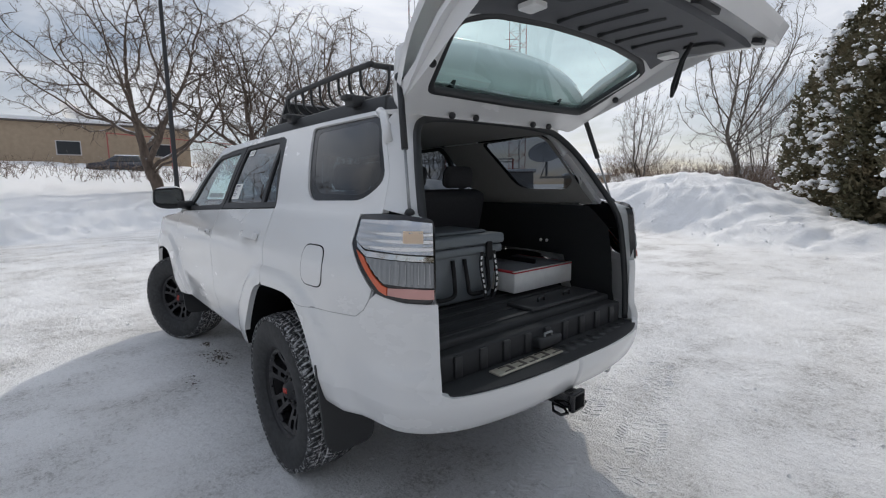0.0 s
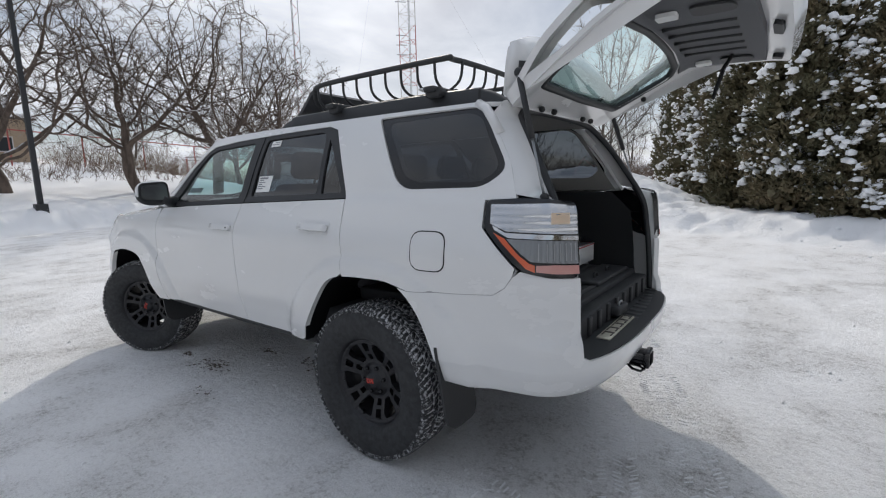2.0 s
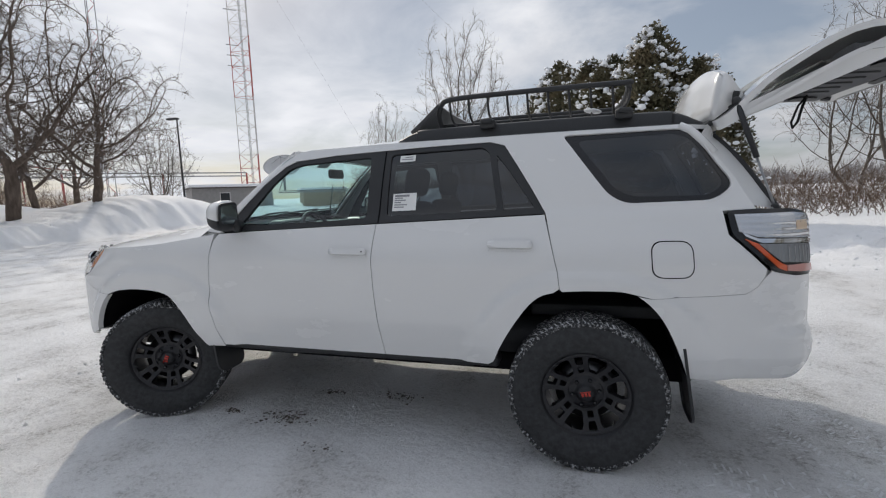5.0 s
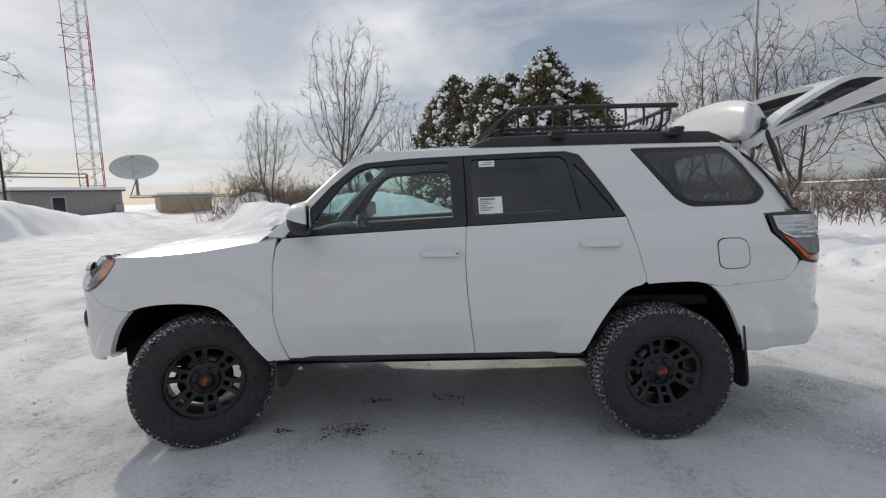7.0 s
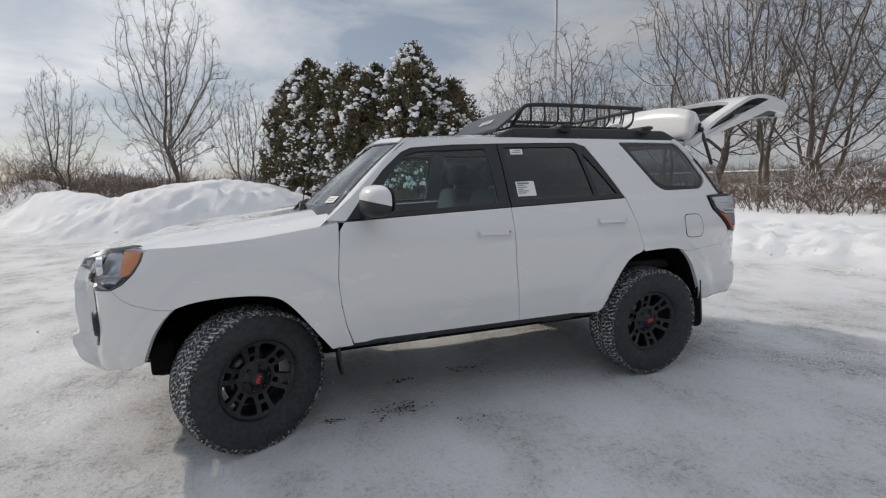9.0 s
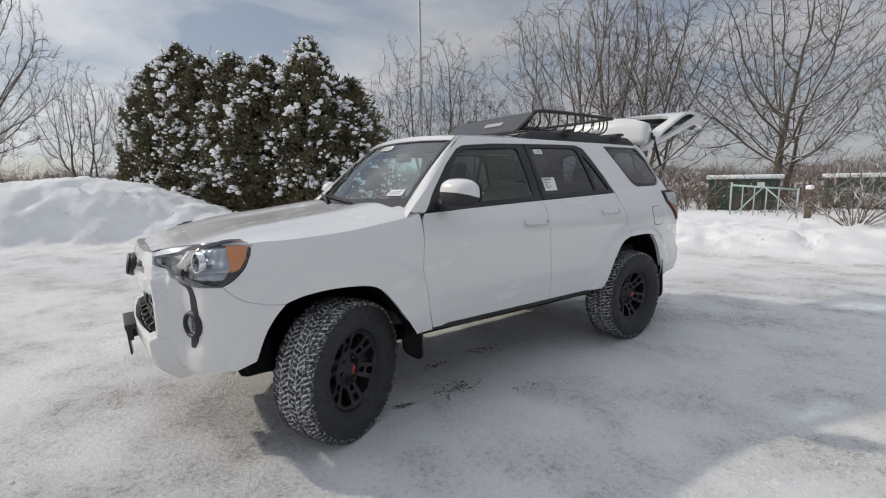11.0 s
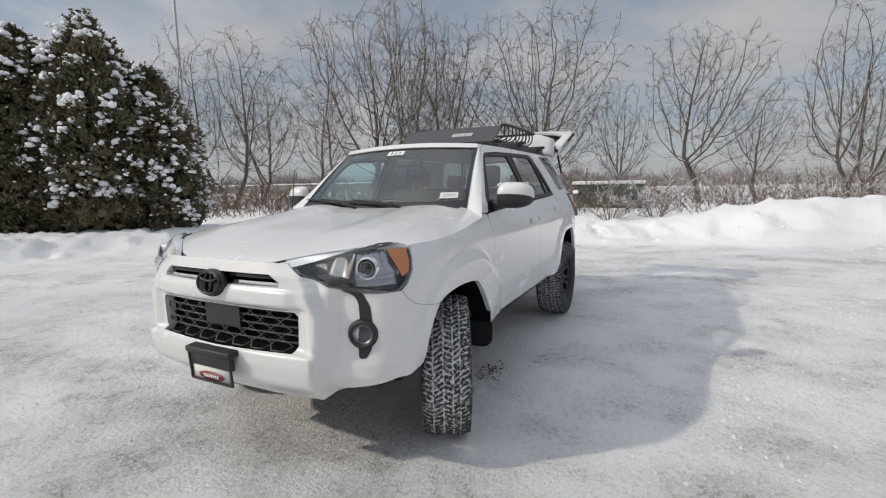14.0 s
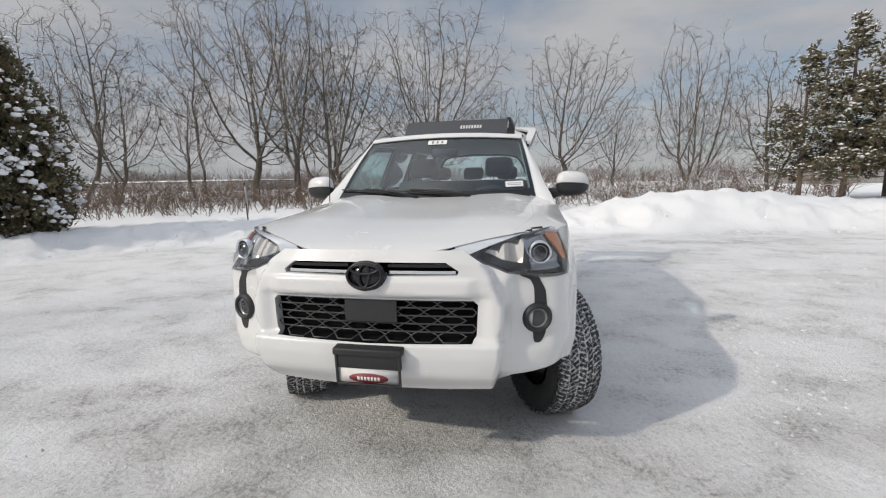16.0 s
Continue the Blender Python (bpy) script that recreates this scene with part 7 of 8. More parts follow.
# spoiler: a wedge over the hinge, standing on the roof side when the gate is up
spo = bmesh.new()
rows = []
SP_PROF = [(0.02, 0.005), (-0.08, 0.012), (-0.19, 0.018), (-0.28, 0.014), (-0.305, -0.005), (-0.295, -0.05), (-0.265, -0.07), (-0.145, -0.175), (-0.06, -0.075)]
for k in range(17):
    v = -1 + 2 * k / 16
    half = 0.60
    sweep = 1 - 0.30 * abs(v) ** 3
    thick = 1 - 0.30 * abs(v) ** 6
    rows.append([spo.verts.new((x * sweep if x < 0 else x, v * half, z * thick - 0.025 * v * v)) for x, z in SP_PROF])
for r, q in zip(rows, rows[1:]):
    for i in range(len(r)):
        j = (i + 1) % len(r)
        spo.faces.new((r[i], r[j], q[j], q[i]))
spo.faces.new(rows[0])
spo.faces.new(rows[-1][::-1])
bmesh.ops.recalc_face_normals(spo, faces=spo.faces)
bmesh.ops.bevel(spo, geom=[e for e in spo.edges if e.calc_face_angle(0) > 0.6], offset=0.012, segments=2, affect="EDGES")
part("spoiler", spo, "paint", gate, "white roof spoiler")
wip = part("rear_wiper", tube_bm([gate_map(0.10, -0.55, -0.012), gate_map(0.085, 0.0, -0.02), gate_map(0.10, 0.45, -0.012)], 0.010, 6), "black", gate)


def strut(side):
    low, high = Vector((-0.872, 0.702 * side, 1.352)), Vector((-0.712, 0.622 * side, 1.880))
    mid = low.lerp(high, 0.46)
    s = part("gas_strut", tube_bm([mid, high], 0.0135, 10), "black", suv, "black gas strut holding up the tailgate")
    part("rod", tube_bm([low, mid], 0.006, 8), "galv", s)
    for p in (low, high):
        b = bmesh.new()
        bmesh.ops.create_uvsphere(b, u_segments=10, v_segments=8, radius=0.02)
        bmesh.ops.translate(b, verts=b.verts, vec=p)
        part("ball_joint", b, "black", s)


strut(1)
strut(-1)
for s in (1, -1):
    part("gate_hinge", tube_bm([(-0.50, 0.36 * s, 1.80), (-0.56, 0.36 * s, 1.775), (-0.64, 0.37 * s, 1.79), (-0.70, 0.37 * s, 1.83), (-0.75, 0.37 * s, 1.90)], [0.014, 0.02, 0.022, 0.018, 0.012], 8), "black", suv)
part("wiring_boot", tube_bm(curve_points([(-0.58, 0.50, 1.77), (-0.64, 0.52, 1.80), (-0.70, 0.58, 1.86), (-0.72, 0.60, 1.93)], 5), 0.016, 8), "black", suv)

# ---- wheels ----


def wheel(name, x, side, steer=0.0):
    w = new(name)
    w.parent = suv
    tagged(w, "satin black alloy wheel with a snow-packed all-terrain tyre")
    w.matrix_local = Matrix.Translation((x, 0.812 * side, 0.408 if x < 1 else 0.400)) @ Matrix.Rotation(radians(steer), 4, "Z") @ (Matrix.Rotation(math.pi, 4, "Z") if side < 0 else Matrix()) @ Matrix.Rotation(0.35 * x + 0.2 * side, 4, "Y")
    return w


def tyre_bm():
    prof = [(0.232, -0.105), (0.250, -0.122), (0.285, -0.134), (0.325, -0.138), (0.362, -0.132), (0.386, -0.122), (0.394, -0.105), (0.398, -0.06), (0.399, 0.0)]
    return lathe_bm(prof + [(r, -h) for r, h in prof[-2::-1]], 72)


def lug_bm():
    """Tread blocks in four staggered rows with sidewall shoulders."""
    bm = bmesh.new()
    rng = random.Random(5)
    n = 88
    for k in range(n):
        a = 2 * math.pi * k / n
        for row, (y0, y1, da, w) in enumerate([(0.076, 0.130, 0.0, 0.021), (0.038, 0.068, 0.5, 0.020), (-0.012, 0.028, 0.2, 0.020), (-0.068, -0.022, 0.7, 0.020), (-0.130, -0.076, 0.45, 0.021)]):
            c = a + da * 2 * math.pi / n
            b = bmesh.new()
            bmesh.ops.create_cube(b, size=1)
            skew = rng.uniform(-0.25, 0.25) + (0.45, 0.7, -0.5, 0.6, -0.4)[row]
            for v in b.verts:
                yy = (y0 + y1) / 2 + v.co.y * (y1 - y0)
                ang = c + (v.co.x * w * rng.uniform(0.8, 1.0) + skew * (yy - (y0 + y1) / 2)) / 0.41
                r = 0.394 + (0.0145 if v.co.z > 0 else -0.004)
                if abs(yy) > 0.11:
                    r -= 0.012
                v.co = Vector((r * math.cos(ang), yy, r * math.sin(ang)))
            add_bm(bm, b)
        for s in (-1, 1):
            b = bmesh.new()
            bmesh.ops.create_cube(b, size=1)
            for v in b.verts:
                r = 0.384 + v.co.z * 0.020
                ang = a + (0.27 if s > 0 else 0.0) * 2 * math.pi / n * 2 + v.co.x * 0.022 / 0.38
                yy = s * (0.122 + (0.005 if v.co.y > 0 else -0.012) - 0.3 * max(0, r - 0.384))
                v.co = Vector((r * math.cos(ang), yy, r * math.sin(ang)))
            add_bm(bm, b)
    bmesh.ops.recalc_face_normals(bm, faces=bm.faces)
    return bm


def polar(r, a):
    return (r * math.cos(radians(a)), r * math.sin(radians(a)))


def rim_face_bm():
    """Six pairs of spokes: large windows between the pairs, slots inside them."""
    outer = [polar(0.222, a) for a in range(0, 360, 6)]
    holes = []
    for k in range(6):
        a = 60 * k
        holes.append(fillet([polar(0.112, a - 10), polar(0.178, a - 15.5), polar(0.203, a - 14), polar(0.206, a), polar(0.203, a + 14), polar(0.178, a + 15.5), polar(0.112, a + 10)], 0.008, 2))
        b = a + 30
        holes.append(fillet([polar(0.106, b - 7.5), polar(0.140, b - 7.0), polar(0.140, b + 7.0), polar(0.106, b + 7.5)], 0.006, 2))
        holes.append(fillet([polar(0.156, b - 6.5), polar(0.202, b - 6.5), polar(0.202, b + 6.5), polar(0.156, b + 6.5)], 0.006, 2))
    def dish(a, b):
        r = math.hypot(a, b)
        return Vector((a, 0.078 - 0.034 * math.exp(-((r - 0.10) / 0.06) ** 2) + (0.012 if r > 0.205 else 0), b))
    return sheet_bm(outer, holes, dish, (0, 1, 0), (0.03, 0.03), 0.035)


WHEEL_BITS = {}


def fill_wheel(w, side):
    def bit(name, make, material, label="", parent=None):
        if name not in WHEEL_BITS:
            ob = link_bm(name, make(), material)
            WHEEL_BITS[name] = ob.data
            ob.parent = parent or w
        else:
            ob = new(name, WHEEL_BITS[name])
            ob.parent = parent or w
        if label:
            tagged(ob, label)
        return ob
    tyre = bit("tyre", tyre_bm, "rubber")
    bit("tread_block", lug_bm, "lug")
    bit("packed_snow", lambda: lathe_bm([(0.391, -0.126), (0.4035, -0.09), (0.4058, 0), (0.4035, 0.09), (0.391, 0.126)], 72), "tread", "grey snow packed between the tread blocks")
    bit("rim_face", rim_face_bm, "rim")
    bit("rim_lip", lambda: lathe_bm([(0.220, 0.070), (0.222, 0.092), (0.236, 0.100), (0.240, 0.112), (0.246, 0.110), (0.246, 0.095)], 60), "rim")
    bit("barrel", lambda: lathe_bm([(0.222, 0.09), (0.212, 0.03), (0.205, -0.05), (0.215, -0.11)], 48), "rim")
    bit("brake_disc", lambda: lathe_bm([(0.06, 0.005), (0.16, 0.005), (0.16, -0.02), (0.06, -0.02)], 40), "steel")
    bit("backing", lambda: lathe_bm([(0.001, -0.03), (0.135, -0.03)], 32), "shell")
    bit("hub", lambda: lathe_bm([(0.001, 0.086), (0.036, 0.084), (0.044, 0.070), (0.062, 0.052), (0.090, 0.046), (0.096, 0.03)], 32), "rim")
    def bars():
        b = bmesh.new()
        for k in range(3):
            box_bm(-0.024 + 0.017 * k, -0.012 + 0.017 * k, 0.084, 0.0875, -0.010, 0.010, bm=b)
        box_bm(-0.028, 0.028, 0.084, 0.087, 0.012, 0.016, bm=b)
        return b
    bit("cap_mark", bars, "red", "small red mark on the hub cap")
    for k in range(6):
        def nut():
            b = lathe_bm([(0.001, 0.068), (0.008, 0.067), (0.011, 0.060), (0.011, 0.04)], 6)
            return b
        ob = bit("lug_nut", nut, "gloss_black")
        ob.location = (0.0695 * math.cos(k * math.pi / 3), 0, 0.0695 * math.sin(k * math.pi / 3))


STEER = 27.0
for nm, x, sd, st in (("rear_wheel", 0.0, 1, 0), ("rear_wheel", 0.0, -1, 0), ("front_wheel", 2.822, 1, STEER), ("front_wheel", 2.822, -1, STEER)):
    fill_wheel(wheel(nm, x, sd, st), sd)

# arch liners, mud flaps, sills, underside
for nm, arch in (("front_arch_liner", F_ARCH), ("rear_arch_liner", R_ARCH)):
    a = [skin(x, z, -0.004) for x, z in arch]
    cx = 2.80 if nm.startswith("front") else 0.0
    b = [Vector((v.x, 0.50, v.z + (0.02 if v.z > 0.6 else 0))) for v in a]
    pair(nm, loft_bm(a, b, 3), "shell", suv)
for x, zb in ((0.0, 0.0), (2.789, 0.0)):
    pair("arch_wall", box_bm(x - 0.50, x + 0.52, 0.48, 0.50, 0.45, 1.0), "shell", suv)
for s in (1, -1):
    for nm, x, zt, zb, tilt in (("mud_flap", -0.455, 0.70, 0.29, 0.14), ("mud_flap", 2.335, 0.60, 0.34, 0.08)):
        b = sheet_bm(fillet([(0.67, zb), (0.915, zb), (0.925, zt), (0.67, zt)], [0.07, 0.09, 0.02, 0.02], 5), [], lambda y, z, x=x, zt=zt, tilt=tilt: Vector((x + tilt * (z - zt) - 0.05 * max(0.0, y - 0.85), y, z)), (-1, 0, 0), (0.08, 0.08), 0.014)
        b = b if s > 0 else mirrored(b)
        part(nm, b, "black", suv, "black rubber mud flap")
    b = box_bm(0.46, 2.30, 0.74, 0.865, 0.505, 0.565, 0.02)
    part("sill_rail", b if s > 0 else mirrored(b), "black", suv)
    for x in (0.62, 1.75):
        b = box_bm(x, x + 0.26, 0.66, 0.80, 0.475, 0.51, 0.012)
        part("body_mount", b if s > 0 else mirrored(b), "black", suv)
part("underbody", box_bm(-0.55, 3.35, -0.70, 0.70, 0.42, 0.56, 0.04), "shell", suv)
# added dark box: keeps the bumper's sunlit inside from showing through the arch
part("dark_bumper_backing", box_bm(3.20, 3.33, -0.80, 0.80, 0.47, 0.66, 0.02), "shell", suv)
part("rear_axle", tube_bm([(0, -0.72, 0.40), (0, -0.12, 0.40), (0, 0, 0.40), (0, 0.12, 0.40), (0, 0.72, 0.40)], [0.05, 0.06, 0.14, 0.06, 0.05], 12), "black", suv)
part("front_skid", sheet_bm([(3.0, -0.5), (3.52, -0.42), (3.52, 0.42), (3.0, 0.5)], [], lambda a, b: Vector((a, b, 0.44 - 0.08 * (3.52 - a))), (0, 0, -1), (0.2, 0.2), 0.01), "black", suv)
part("exhaust", tube_bm([(-0.2, -0.55, 0.40), (-0.7, -0.58, 0.43), (-0.95, -0.60, 0.42)], 0.03, 10), "galv", suv)
hitch = part("tow_hitch", box_bm(-1.15, -0.90, -0.038, 0.038, 0.45, 0.526, 0.008), "gloss_black", suv, "black square tow hitch receiver")
part("hitch_collar", box_bm(-1.16, -1.128, -0.048, 0.048, 0.441, 0.535, 0.01), "gloss_black", hitch)
# near-black plate on the solid receiver, painting the shade of its hollow
part("hitch_mouth_shade", box_bm(-1.163, -1.159, -0.030, 0.030, 0.458, 0.518), "shell", hitch)
for s in (1, -1):
    part("chain_loop", tube_bm([(-1.05, 0.05 * s, 0.455), (-1.09, 0.095 * s, 0.45), (-1.13, 0.095 * s, 0.445), (-1.14, 0.06 * s, 0.445), (-1.11, 0.04 * s, 0.45)], 0.007, 8, closed=True), "gloss_black", hitch)
part("hitch_arm", box_bm(-0.98, -0.88, -0.40, 0.40, 0.50, 0.56, 0.01), "black", hitch)

# ---- door mirrors ----
for s in (1, -1):
    flip = (lambda b: b) if s > 0 else mirrored
    b = bmesh.new()
    bmesh.ops.create_uvsphere(b, u_segments=24, v_segments=16, radius=1)
    for v in b.verts:
        x, y, z = v.co
        k = 1.0 if x > 0 else 0.25
        sgn = lambda q, p: math.copysign(abs(q) ** p, q)
        v.co = Vector((2.075 + 0.10 * sgn(x, 0.8) * k - 0.035 * y, 1.005 + 0.122 * sgn(y, 0.75), 1.388 + 0.092 * sgn(z, 0.7) * (1 - 0.12 * y)))
    top_b, low_b = b.copy(), b
    bmesh.ops.bisect_plane(top_b, geom=top_b.verts[:] + top_b.edges[:] + top_b.faces[:], plane_co=(2.07, 1.0, 1.372), plane_no=(0.25, 0, -1), clear_outer=True)
    bmesh.ops.bisect_plane(low_b, geom=low_b.verts[:] + low_b.edges[:] + low_b.faces[:], plane_co=(2.07, 1.0, 1.370), plane_no=(-0.25, 0, 1), clear_outer=True)
    mirror = part("door_mirror", flip(low_b), "black", suv, "door mirror with a white cap and black base")
    part("cap", flip(top_b), "paint", mirror)
    part("stalk", flip(tube_bm([(2.13, 0.84, 1.315), (2.10, 0.90, 1.325), (2.08, 0.95, 1.345)], [0.045, 0.035, 0.03], 10)), "black", mirror)
    b = sheet_bm(fillet([(0.905, 1.335), (1.11, 1.345), (1.105, 1.445), (0.915, 1.455)], 0.03, 4), [], lambda a, z: Vector((2.043 - 0.035 * (a - 1.0) / 0.122, a, z)), (-1, 0, 0), (0.1, 0.1), 0.006)
    part("mirror_glass", flip(b), "chrome", mirror)
    part("mirror_surround", flip(sheet_bm(fillet([(0.888, 1.322), (1.124, 1.332), (1.118, 1.460), (0.90, 1.470)], 0.04, 4), [], lambda a, z: Vector((2.047 - 0.035 * (a - 1.0) / 0.122, a, z)), (-1, 0, 0), (0.1, 0.1), 0.006)), "black", mirror)
part("radio_aerial", tube_bm([(2.42, -0.78, 1.27), (2.36, -0.79, 1.60)], 0.004, 5), "black", suv)

# ---- roof rails and basket ----
for s in (1, -1):
    pts, rad = [], []
    b = bmesh.new()
    prof = [(1.12, 0.0), (1.0, 0.045), (0.86, 0.058), (-0.30, 0.062), (-0.46, 0.05), (-0.60, 0.0)]
    rows = []
    for x, h in curve_points(prof, 5):
        base = roof_map(min(x, 1.8), 0.86)
        rows.append([b.verts.new((x, base.y + o, base.z + zz)) for o, zz in ((-0.028, -0.015), (-0.022, h), (0.0, h + 0.008), (0.020, h - 0.004), (0.030, -0.02))])
    for r, q in zip(rows, rows[1:]):
        for i in range(4):
            b.faces.new((r[i], r[i + 1], q[i + 1], q[i]))
    bmesh.ops.recalc_face_normals(b, faces=b.faces)
    part("roof_rail", b if s > 0 else mirrored(b), "black", suv, "black roof rail with snow along its foot")


def basket():
    bk = new("roof_basket")
    bk.parent = suv
    tagged(bk, "black tubular roof basket with a wind fairing")
    x0, x1, yw, zt, zb = -0.25, 0.90, 0.465, 2.050, 1.905
    rim = curve_points([(0.86, yw - 0.02, zt - 0.03), (0.72, yw, zt), (x0 + 0.10, yw, zt), (x0 + 0.02, yw - 0.06, zt), (x0, 0.0, zt), (x0 + 0.02, -yw + 0.06, zt), (x0 + 0.10, -yw, zt), (0.72, -yw, zt), (0.86, -yw + 0.02, zt - 0.03)], 6)
    part("top_rail", tube_bm(rim, 0.0155, 8), "black", bk)
    low = curve_points([(0.89, yw - 0.12, zb), (x0 + 0.14, yw - 0.12, zb), (x0 + 0.10, yw - 0.18, zb), (x0 + 0.10, -yw + 0.18, zb), (x0 + 0.14, -yw + 0.12, zb), (0.89, -yw + 0.12, zb)], 5)
    part("floor_rail", tube_bm(low, 0.012, 8), "black", bk)
    for s in (1, -1):
        part("side_hoop", tube_bm(curve_points([(0.86, s * (yw - 0.02), zt - 0.03), (0.885, s * (yw - 0.05), zt - 0.09), (0.89, s * (yw - 0.12), zb)], 5), 0.0155, 8), "black", bk)
        for k in range(9):
            x = 0.80 - k * 0.118
            part("upright", tube_bm(curve_points([(x, s * yw, zt), (x - 0.005, s * yw, zb + 0.055), (x - 0.01, s * (yw - 0.045), zb + 0.01), (x - 0.01, s * (yw - 0.12), zb)], 4), 0.0075, 6), "black", bk)
    for k in range(7):
        y = -0.36 + 0.12 * k
        part("upright", tube_bm(curve_points([(x0, y, zt), (x0 + 0.02, y, zb + 0.05), (x0 + 0.10, y, zb)], 4), 0.0075, 6), "black", bk)
    for k in range(8):
        x = 0.86 - k * 0.148
        part("floor_bar", tube_bm([(x, -yw + 0.12, zb), (x, yw - 0.12, zb)], 0.009, 6), "black", bk)
    for x in (0.55, -0.20):
        part("crossbar", box_bm(x - 0.035, x + 0.035, -0.60, 0.60, zb - 0.035, zb - 0.008, 0.01), "black", bk)
        for s in (1, -1):
            part("clamp", box_bm(x - 0.045, x + 0.045, 0.535 * s - 0.035, 0.535 * s + 0.035, 1.845, zb - 0.01, 0.01), "black", bk)
    def wing(a, b):
        return Vector((0.875 + 0.20 * (1 - b) + 0.02 * (1 - a * a), -0.06 + a * (0.51 + 0.015 * b), 1.872 + 0.145 * b + 0.015 * b * b))
    fair = part("fairing", sheet_bm(fillet([(-1, 0), (1, 0), (0.99, 1), (-0.99, 1)], 0.05, 3), [], wing, (1, 0, 1), (0.25, 0.2), 0.02), "fairing", bk, "sloping black wind fairing with pale lettering bars")
    for k in range(8):
        a = 0.10 + 0.053 * k
        part("print_bar", sheet_bm([(a, 0.40), (a + 0.036, 0.40), (a + 0.036, 0.62), (a, 0.62)], [], lambda u, v: wing(u, v) + Vector((0.003, 0, 0.004)), (1, 0, 1), (0.2, 0.2), 0), "mast_white", fair)
    snow_bits = random.Random(8)
    for k in range(9):
        b = bmesh.new()
        bmesh.ops.create_icosphere(b, subdivisions=2, radius=0.03 + 0.02 * snow_bits.random())
        for v in b.verts:
            v.co = Vector((v.co.x * 1.6, v.co.y * 2.0, v.co.z * 0.45 + 0.008 * math.sin(40 * v.co.x)))
        bmesh.ops.translate(b, verts=b.verts, vec=(snow_bits.uniform(-0.3, 0.7), snow_bits.uniform(-0.35, 0.4), zb + 0.015))
        part("snow_lump", b, "loose_snow", bk, "lump of snow on the basket floor")


basket()

# ---- cabin ----


def rounded(x0, x1, y0, y1, z0, z1, r):
    return box_bm(x0, x1, y0, y1, z0, z1, r, 3)


def lean(bm, x, z, deg):
    bmesh.ops.transform(bm, matrix=Matrix.Translation((x, 0, z)) @ Matrix.Rotation(radians(deg), 4, "Y") @ Matrix.Translation((-x, 0, -z)), verts=bm.verts)
    return bm


def seat(x, y, w, name="front_seat"):
    s = new(name)
    s.parent = suv
    tagged(s, "dark cloth seat with a headrest")
    part("cushion", rounded(x - 0.05, x + 0.48, y - w / 2, y + w / 2, 0.80, 0.98, 0.06), "seat", s)
    b = rounded(x - 0.16, x, y - w / 2 + 0.01, y + w / 2 - 0.01, 0.92, 1.46, 0.06)
    part("backrest", lean(b, x, 0.92, -14), "seat", s)
    return s


for y in (0.38, -0.38):
    s = seat(1.28, y, 0.52)
    part("headrest", lean(rounded(1.145, 1.25, y - 0.135, y + 0.135, 1.49, 1.68, 0.05), 1.28, 0.92, -12), "seat", s)
    part("headrest_post", tube_bm([(1.08, y - 0.05, 1.40), (1.06, y - 0.05, 1.52)], 0.007, 6), "galv", s)
s = seat(0.32, 0.0, 1.30, "rear_seat")
for y in (0.40, 0.0, -0.40):
    part("headrest", lean(rounded(0.20, 0.29, y - 0.12, y + 0.12, 1.47, 1.62, 0.045), 0.32, 0.92, -14), "seat", s)
part("dashboard", rounded(1.98, 2.42, -0.74, 0.74, 1.02, 1.27, 0.07), "dash", suv)
part("instrument_hood", rounded(1.94, 2.12, 0.18, 0.60, 1.18, 1.33, 0.05), "dash", suv)
part("centre_console", rounded(1.35, 2.05, -0.13, 0.13, 0.72, 1.02, 0.04), "dash", suv)
ring = [Vector((1.82 + 0.07 * math.sin(a), 0.38 + 0.185 * math.cos(a), 1.20 + 0.17 * math.sin(a))) for a in np.linspace(0, 2 * math.pi, 33)[:-1]]
wheel_s = part("steering_wheel", tube_bm(ring, 0.015, 8, closed=True), "dash", suv)
part("spoke", box_bm(1.80, 1.84, 0.21, 0.55, 1.18, 1.23, 0.012), "dash", wheel_s)
part("steering_column", tube_bm([(1.83, 0.38, 1.20), (2.05, 0.38, 1.12)], 0.04, 10), "dash", wheel_s)
part("cabin_floor", box_bm(-0.05, 2.45, -0.80, 0.80, 0.58, 0.72), "trim_dark", suv)
part("firewall", box_bm(2.38, 2.42, -0.78, 0.78, 0.58, 1.26), "trim_dark", suv)
# inner sides
inner_low = [(2.30, 0.72), (2.25, 1.25), (1.16, 1.30), (0.25, 1.33), (-0.75, 1.325), (-0.88, 1.2), (-0.92, 0.72), (-0.57, 0.72), (-0.48, 0.995), (0.48, 0.995), (0.60, 0.72)]
pair("door_card", sheet_bm(inner_low, [], skin_at(-0.075), (0, -1, 0), (0.2, 0.12), 0), "trim_dark", suv)
inner_up = [(0.24, 1.325), (0.47, 1.74), (-0.52, 1.74), (-0.60, 1.70), (-0.77, 1.34)]
pair("pillar_trim", sheet_bm(inner_up, [quarter_inner], skin_at(-0.05), (0, -1, 0), (0.1, 0.1), 0), "trim_light", suv, "pale grey pillar trim")
pillar_b = [(1.09, 1.31), (1.10, 1.745), (1.22, 1.745), (1.24, 1.31)]
pair("b_pillar_trim", sheet_bm(pillar_b, [], skin_at(-0.04), (0, -1, 0), (0.2, 0.1), 0.02), "trim_light", suv)
pair("a_pillar_trim", loft_bm([screen_map(k / 6, 0.95) - Vector((0.03, 0, 0.02)) for k in range(7)], [skin(*p, -0.04) for p in [a_line[1 + round(k * 10 / 6)] for k in range(7)]], 2), "trim_light", suv)
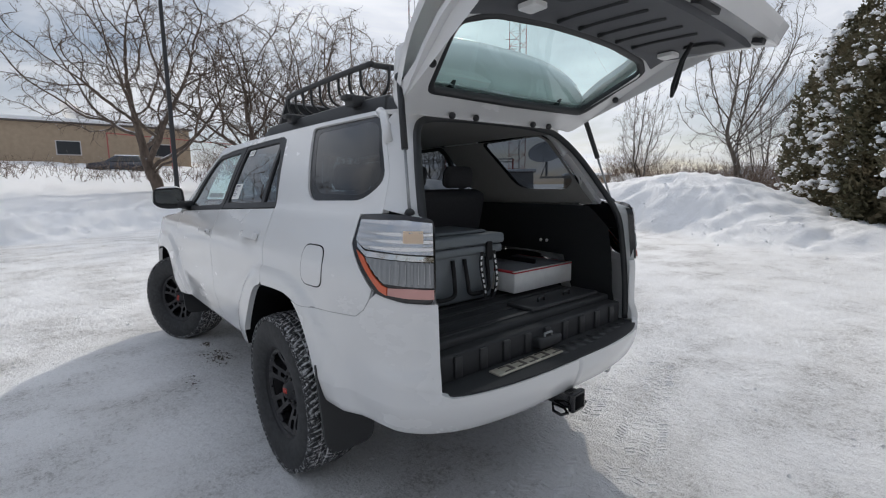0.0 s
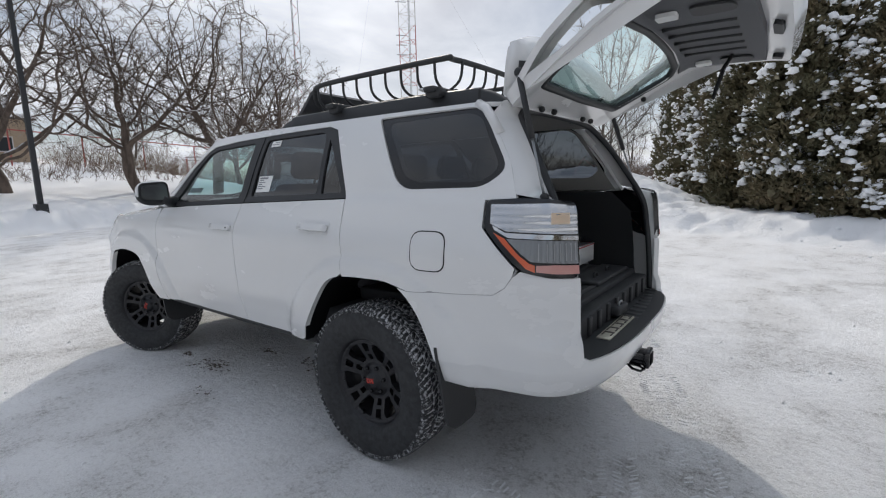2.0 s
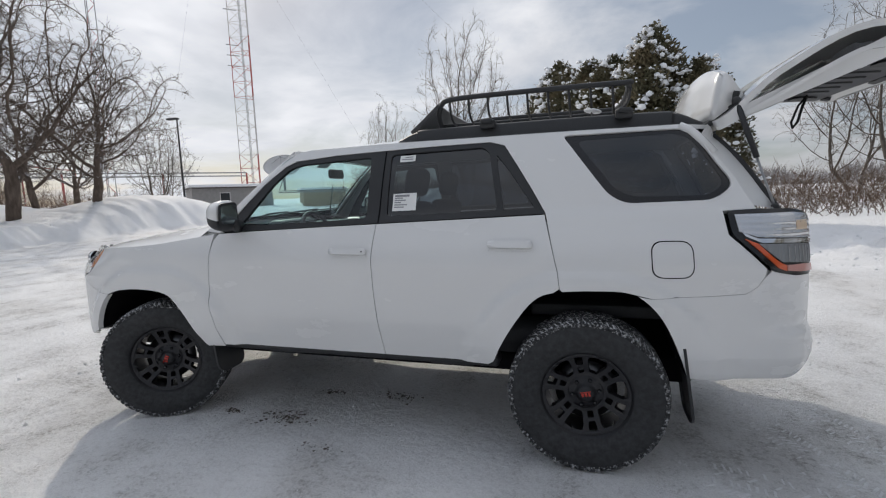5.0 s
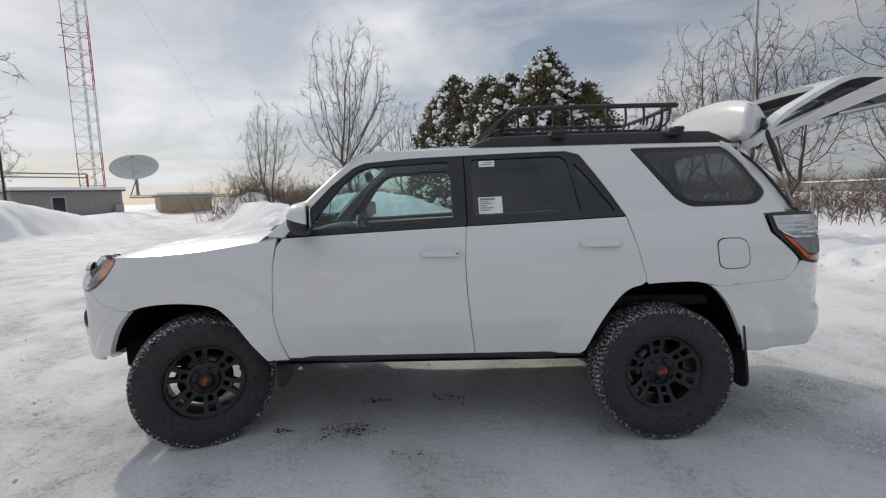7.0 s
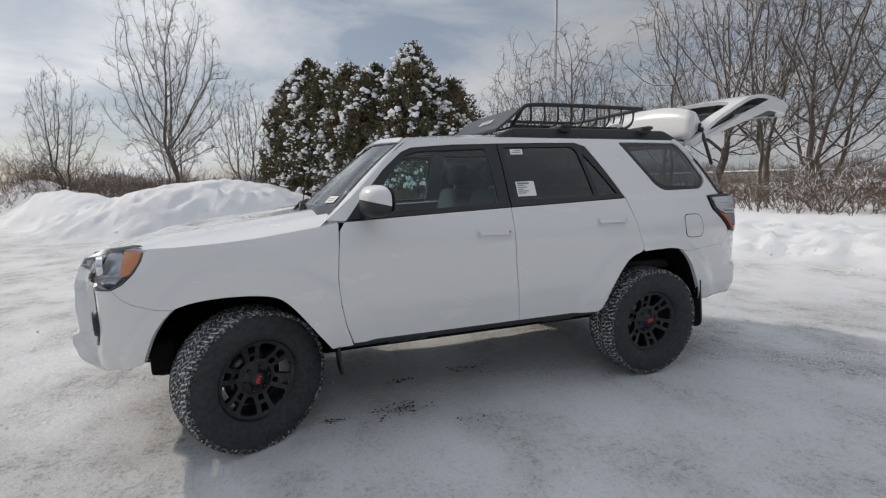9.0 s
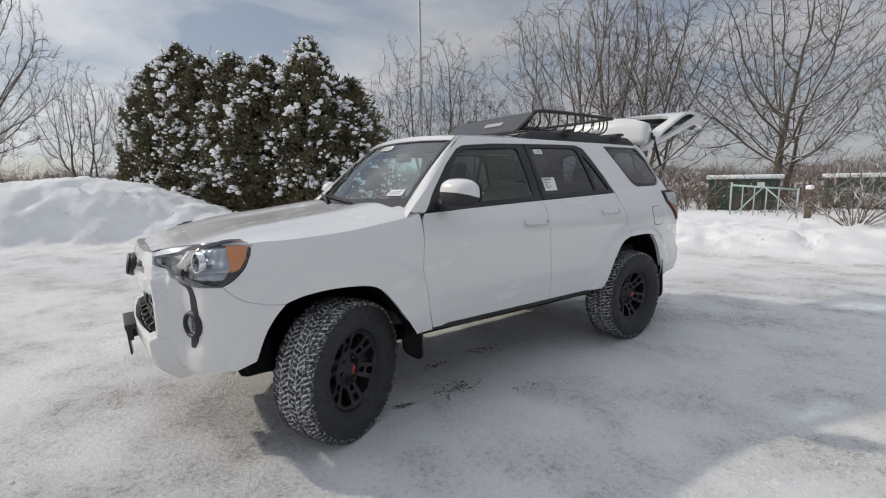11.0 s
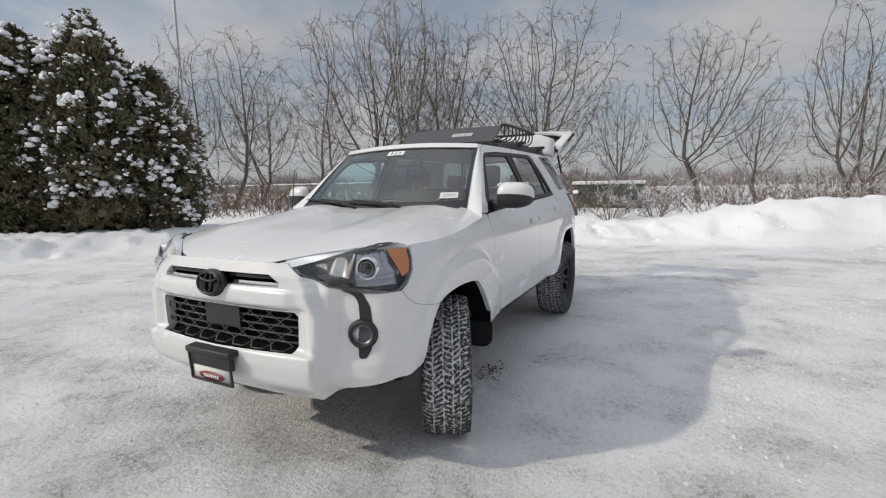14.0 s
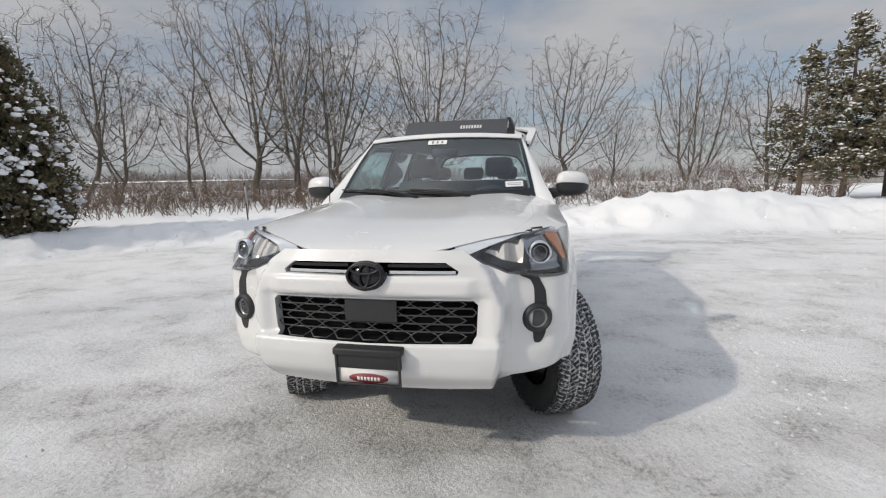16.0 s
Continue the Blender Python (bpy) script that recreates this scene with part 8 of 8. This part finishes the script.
# cargo bay
part("cargo_floor", box_bm(-0.90, 0.30, -0.66, 0.66, 0.76, 0.83, 0.012), "trim_dark", suv, "ribbed black cargo floor")
for k in range(5):
    part("floor_rib", box_bm(-0.86 + 0.11 * k, -0.83 + 0.11 * k, -0.60, 0.60, 0.829, 0.836, 0.002), "dash", suv)
part("load_sill", box_bm(-0.97, -0.89, -0.66, 0.66, 0.685, 0.80, 0.012), "trim_dark", suv)
for k in range(9):
    part("sill_notch", box_bm(-0.982, -0.966, -0.58 + 0.14 * k, -0.54 + 0.14 * k, 0.70, 0.79, 0.004), "black", suv)
catch = part("latch_catch", box_bm(-1.02, -0.95, -0.06, 0.10, 0.71, 0.76, 0.012), "black", suv)
part("striker", tube_bm([(-1.0, 0.0, 0.75), (-1.0, 0.0, 0.775), (-1.0, 0.05, 0.775), (-1.0, 0.05, 0.75)], 0.006, 6), "galv", catch)
part("floor_box", box_bm(-0.87, -0.70, -0.60, -0.02, 0.83, 0.852, 0.008), "dash", suv)
for y in (-0.42, -0.20):
    part("tie_down", tube_bm([(-0.80, y, 0.85), (-0.80, y, 0.875), (-0.80, y + 0.05, 0.875), (-0.80, y + 0.05, 0.85)], 0.006, 6), "black", suv)
b = bmesh.new()
for k in range(2):
    bmesh.ops.create_uvsphere(b, u_segments=10, v_segments=6, radius=0.011, matrix=Matrix.Translation((-0.30 - 0.05 * k, -0.80, 1.08)))
part("trim_button", b, "carton", suv)

# ---- things in the cargo bay ----


def make_cooler():
    c = thing("cooler", "grey hard cooler with black strap handles", "cooler", (-0.335, 0.165, 0.837))
    def body(x0, x1, y0, y1, z0, z1, draft, r):
        b = box_bm(x0, x1, y0, y1, z0, z1, r, 3)
        for v in b.verts:
            t = (z1 - v.co.z) / (z1 - z0)
            v.co.x *= 1 - draft * t
            v.co.y *= 1 - draft * t
        return b
    part("tub", body(-0.20, 0.20, -0.30, 0.30, 0, 0.28, 0.10, 0.025), "cooler", c)
    part("collar", box_bm(-0.215, 0.215, -0.315, 0.315, 0.255, 0.300, 0.012), "cooler", c)
    lid = part("lid", box_bm(-0.225, 0.225, -0.325, 0.325, 0.303, 0.360, 0.018, 3), "cooler", c)
    part("lid_panel", box_bm(-0.16, 0.16, -0.25, 0.25, 0.355, 0.378, 0.015, 3), "cooler", lid)
    for y in (-0.12, 0.12):
        h = part("strap_handle", tube_bm(curve_points([(-0.205, y - 0.08, 0.24), (-0.225, y - 0.075, 0.12), (-0.23, y - 0.06, 0.06), (-0.23, y + 0.06, 0.06), (-0.225, y + 0.075, 0.12), (-0.205, y + 0.08, 0.24)], 4), 0.011, 6), "strap", c)
    for k, (y, bend) in enumerate(((-0.16, 0.03), (-0.20, -0.04))):
        st = part("lanyard", sheet_bm([(-0.012, 0.02), (0.012, 0.02), (0.012, 0.27), (-0.012, 0.27)], [], lambda a, z, y=y, bend=bend: Vector((-0.243 - 0.01 * math.sin(z * 20), y + a + bend * math.sin(z * 9), z)), (-1, 0, 0), (0.02, 0.03), 0.003), "strap", c, "black lanyard with pale lettering bars")
        for j in range(7):
            z = 0.05 + 0.03 * j
            part("print_bar", sheet_bm([(-0.006, z), (0.006, z), (0.006, z + 0.018), (-0.006, z + 0.018)], [], lambda a, zz, y=y, bend=bend: Vector((-0.245 - 0.01 * math.sin(zz * 20), y + a + bend * math.sin(zz * 9), zz)), (-1, 0, 0), (0.02, 0.03), 0), "paper", st)
    for y in (-0.2, 0.2):
        part("latch", box_bm(-0.235, -0.215, y - 0.02, y + 0.02, 0.22, 0.32, 0.006), "strap", c)


make_cooler()


def make_carton():
    c = thing("carton", "flat white cardboard box with a grey and red lid", "cardboard box", (-0.345, -0.455, 0.853))
    part("base", box_bm(-0.26, 0.26, -0.265, 0.265, 0, 0.112, 0.003), "carton", c)
    lid = part("lid_print", box_bm(-0.262, 0.262, -0.267, 0.267, 0.110, 0.120, 0.002), "carton_red", c)
    part("lid_face", box_bm(-0.235, 0.245, -0.24, 0.24, 0.119, 0.1225), "carton_grey", lid)
    part("lid_band", box_bm(-0.262, -0.245, -0.267, 0.267, 0.1185, 0.1222), "carton", lid)


make_carton()
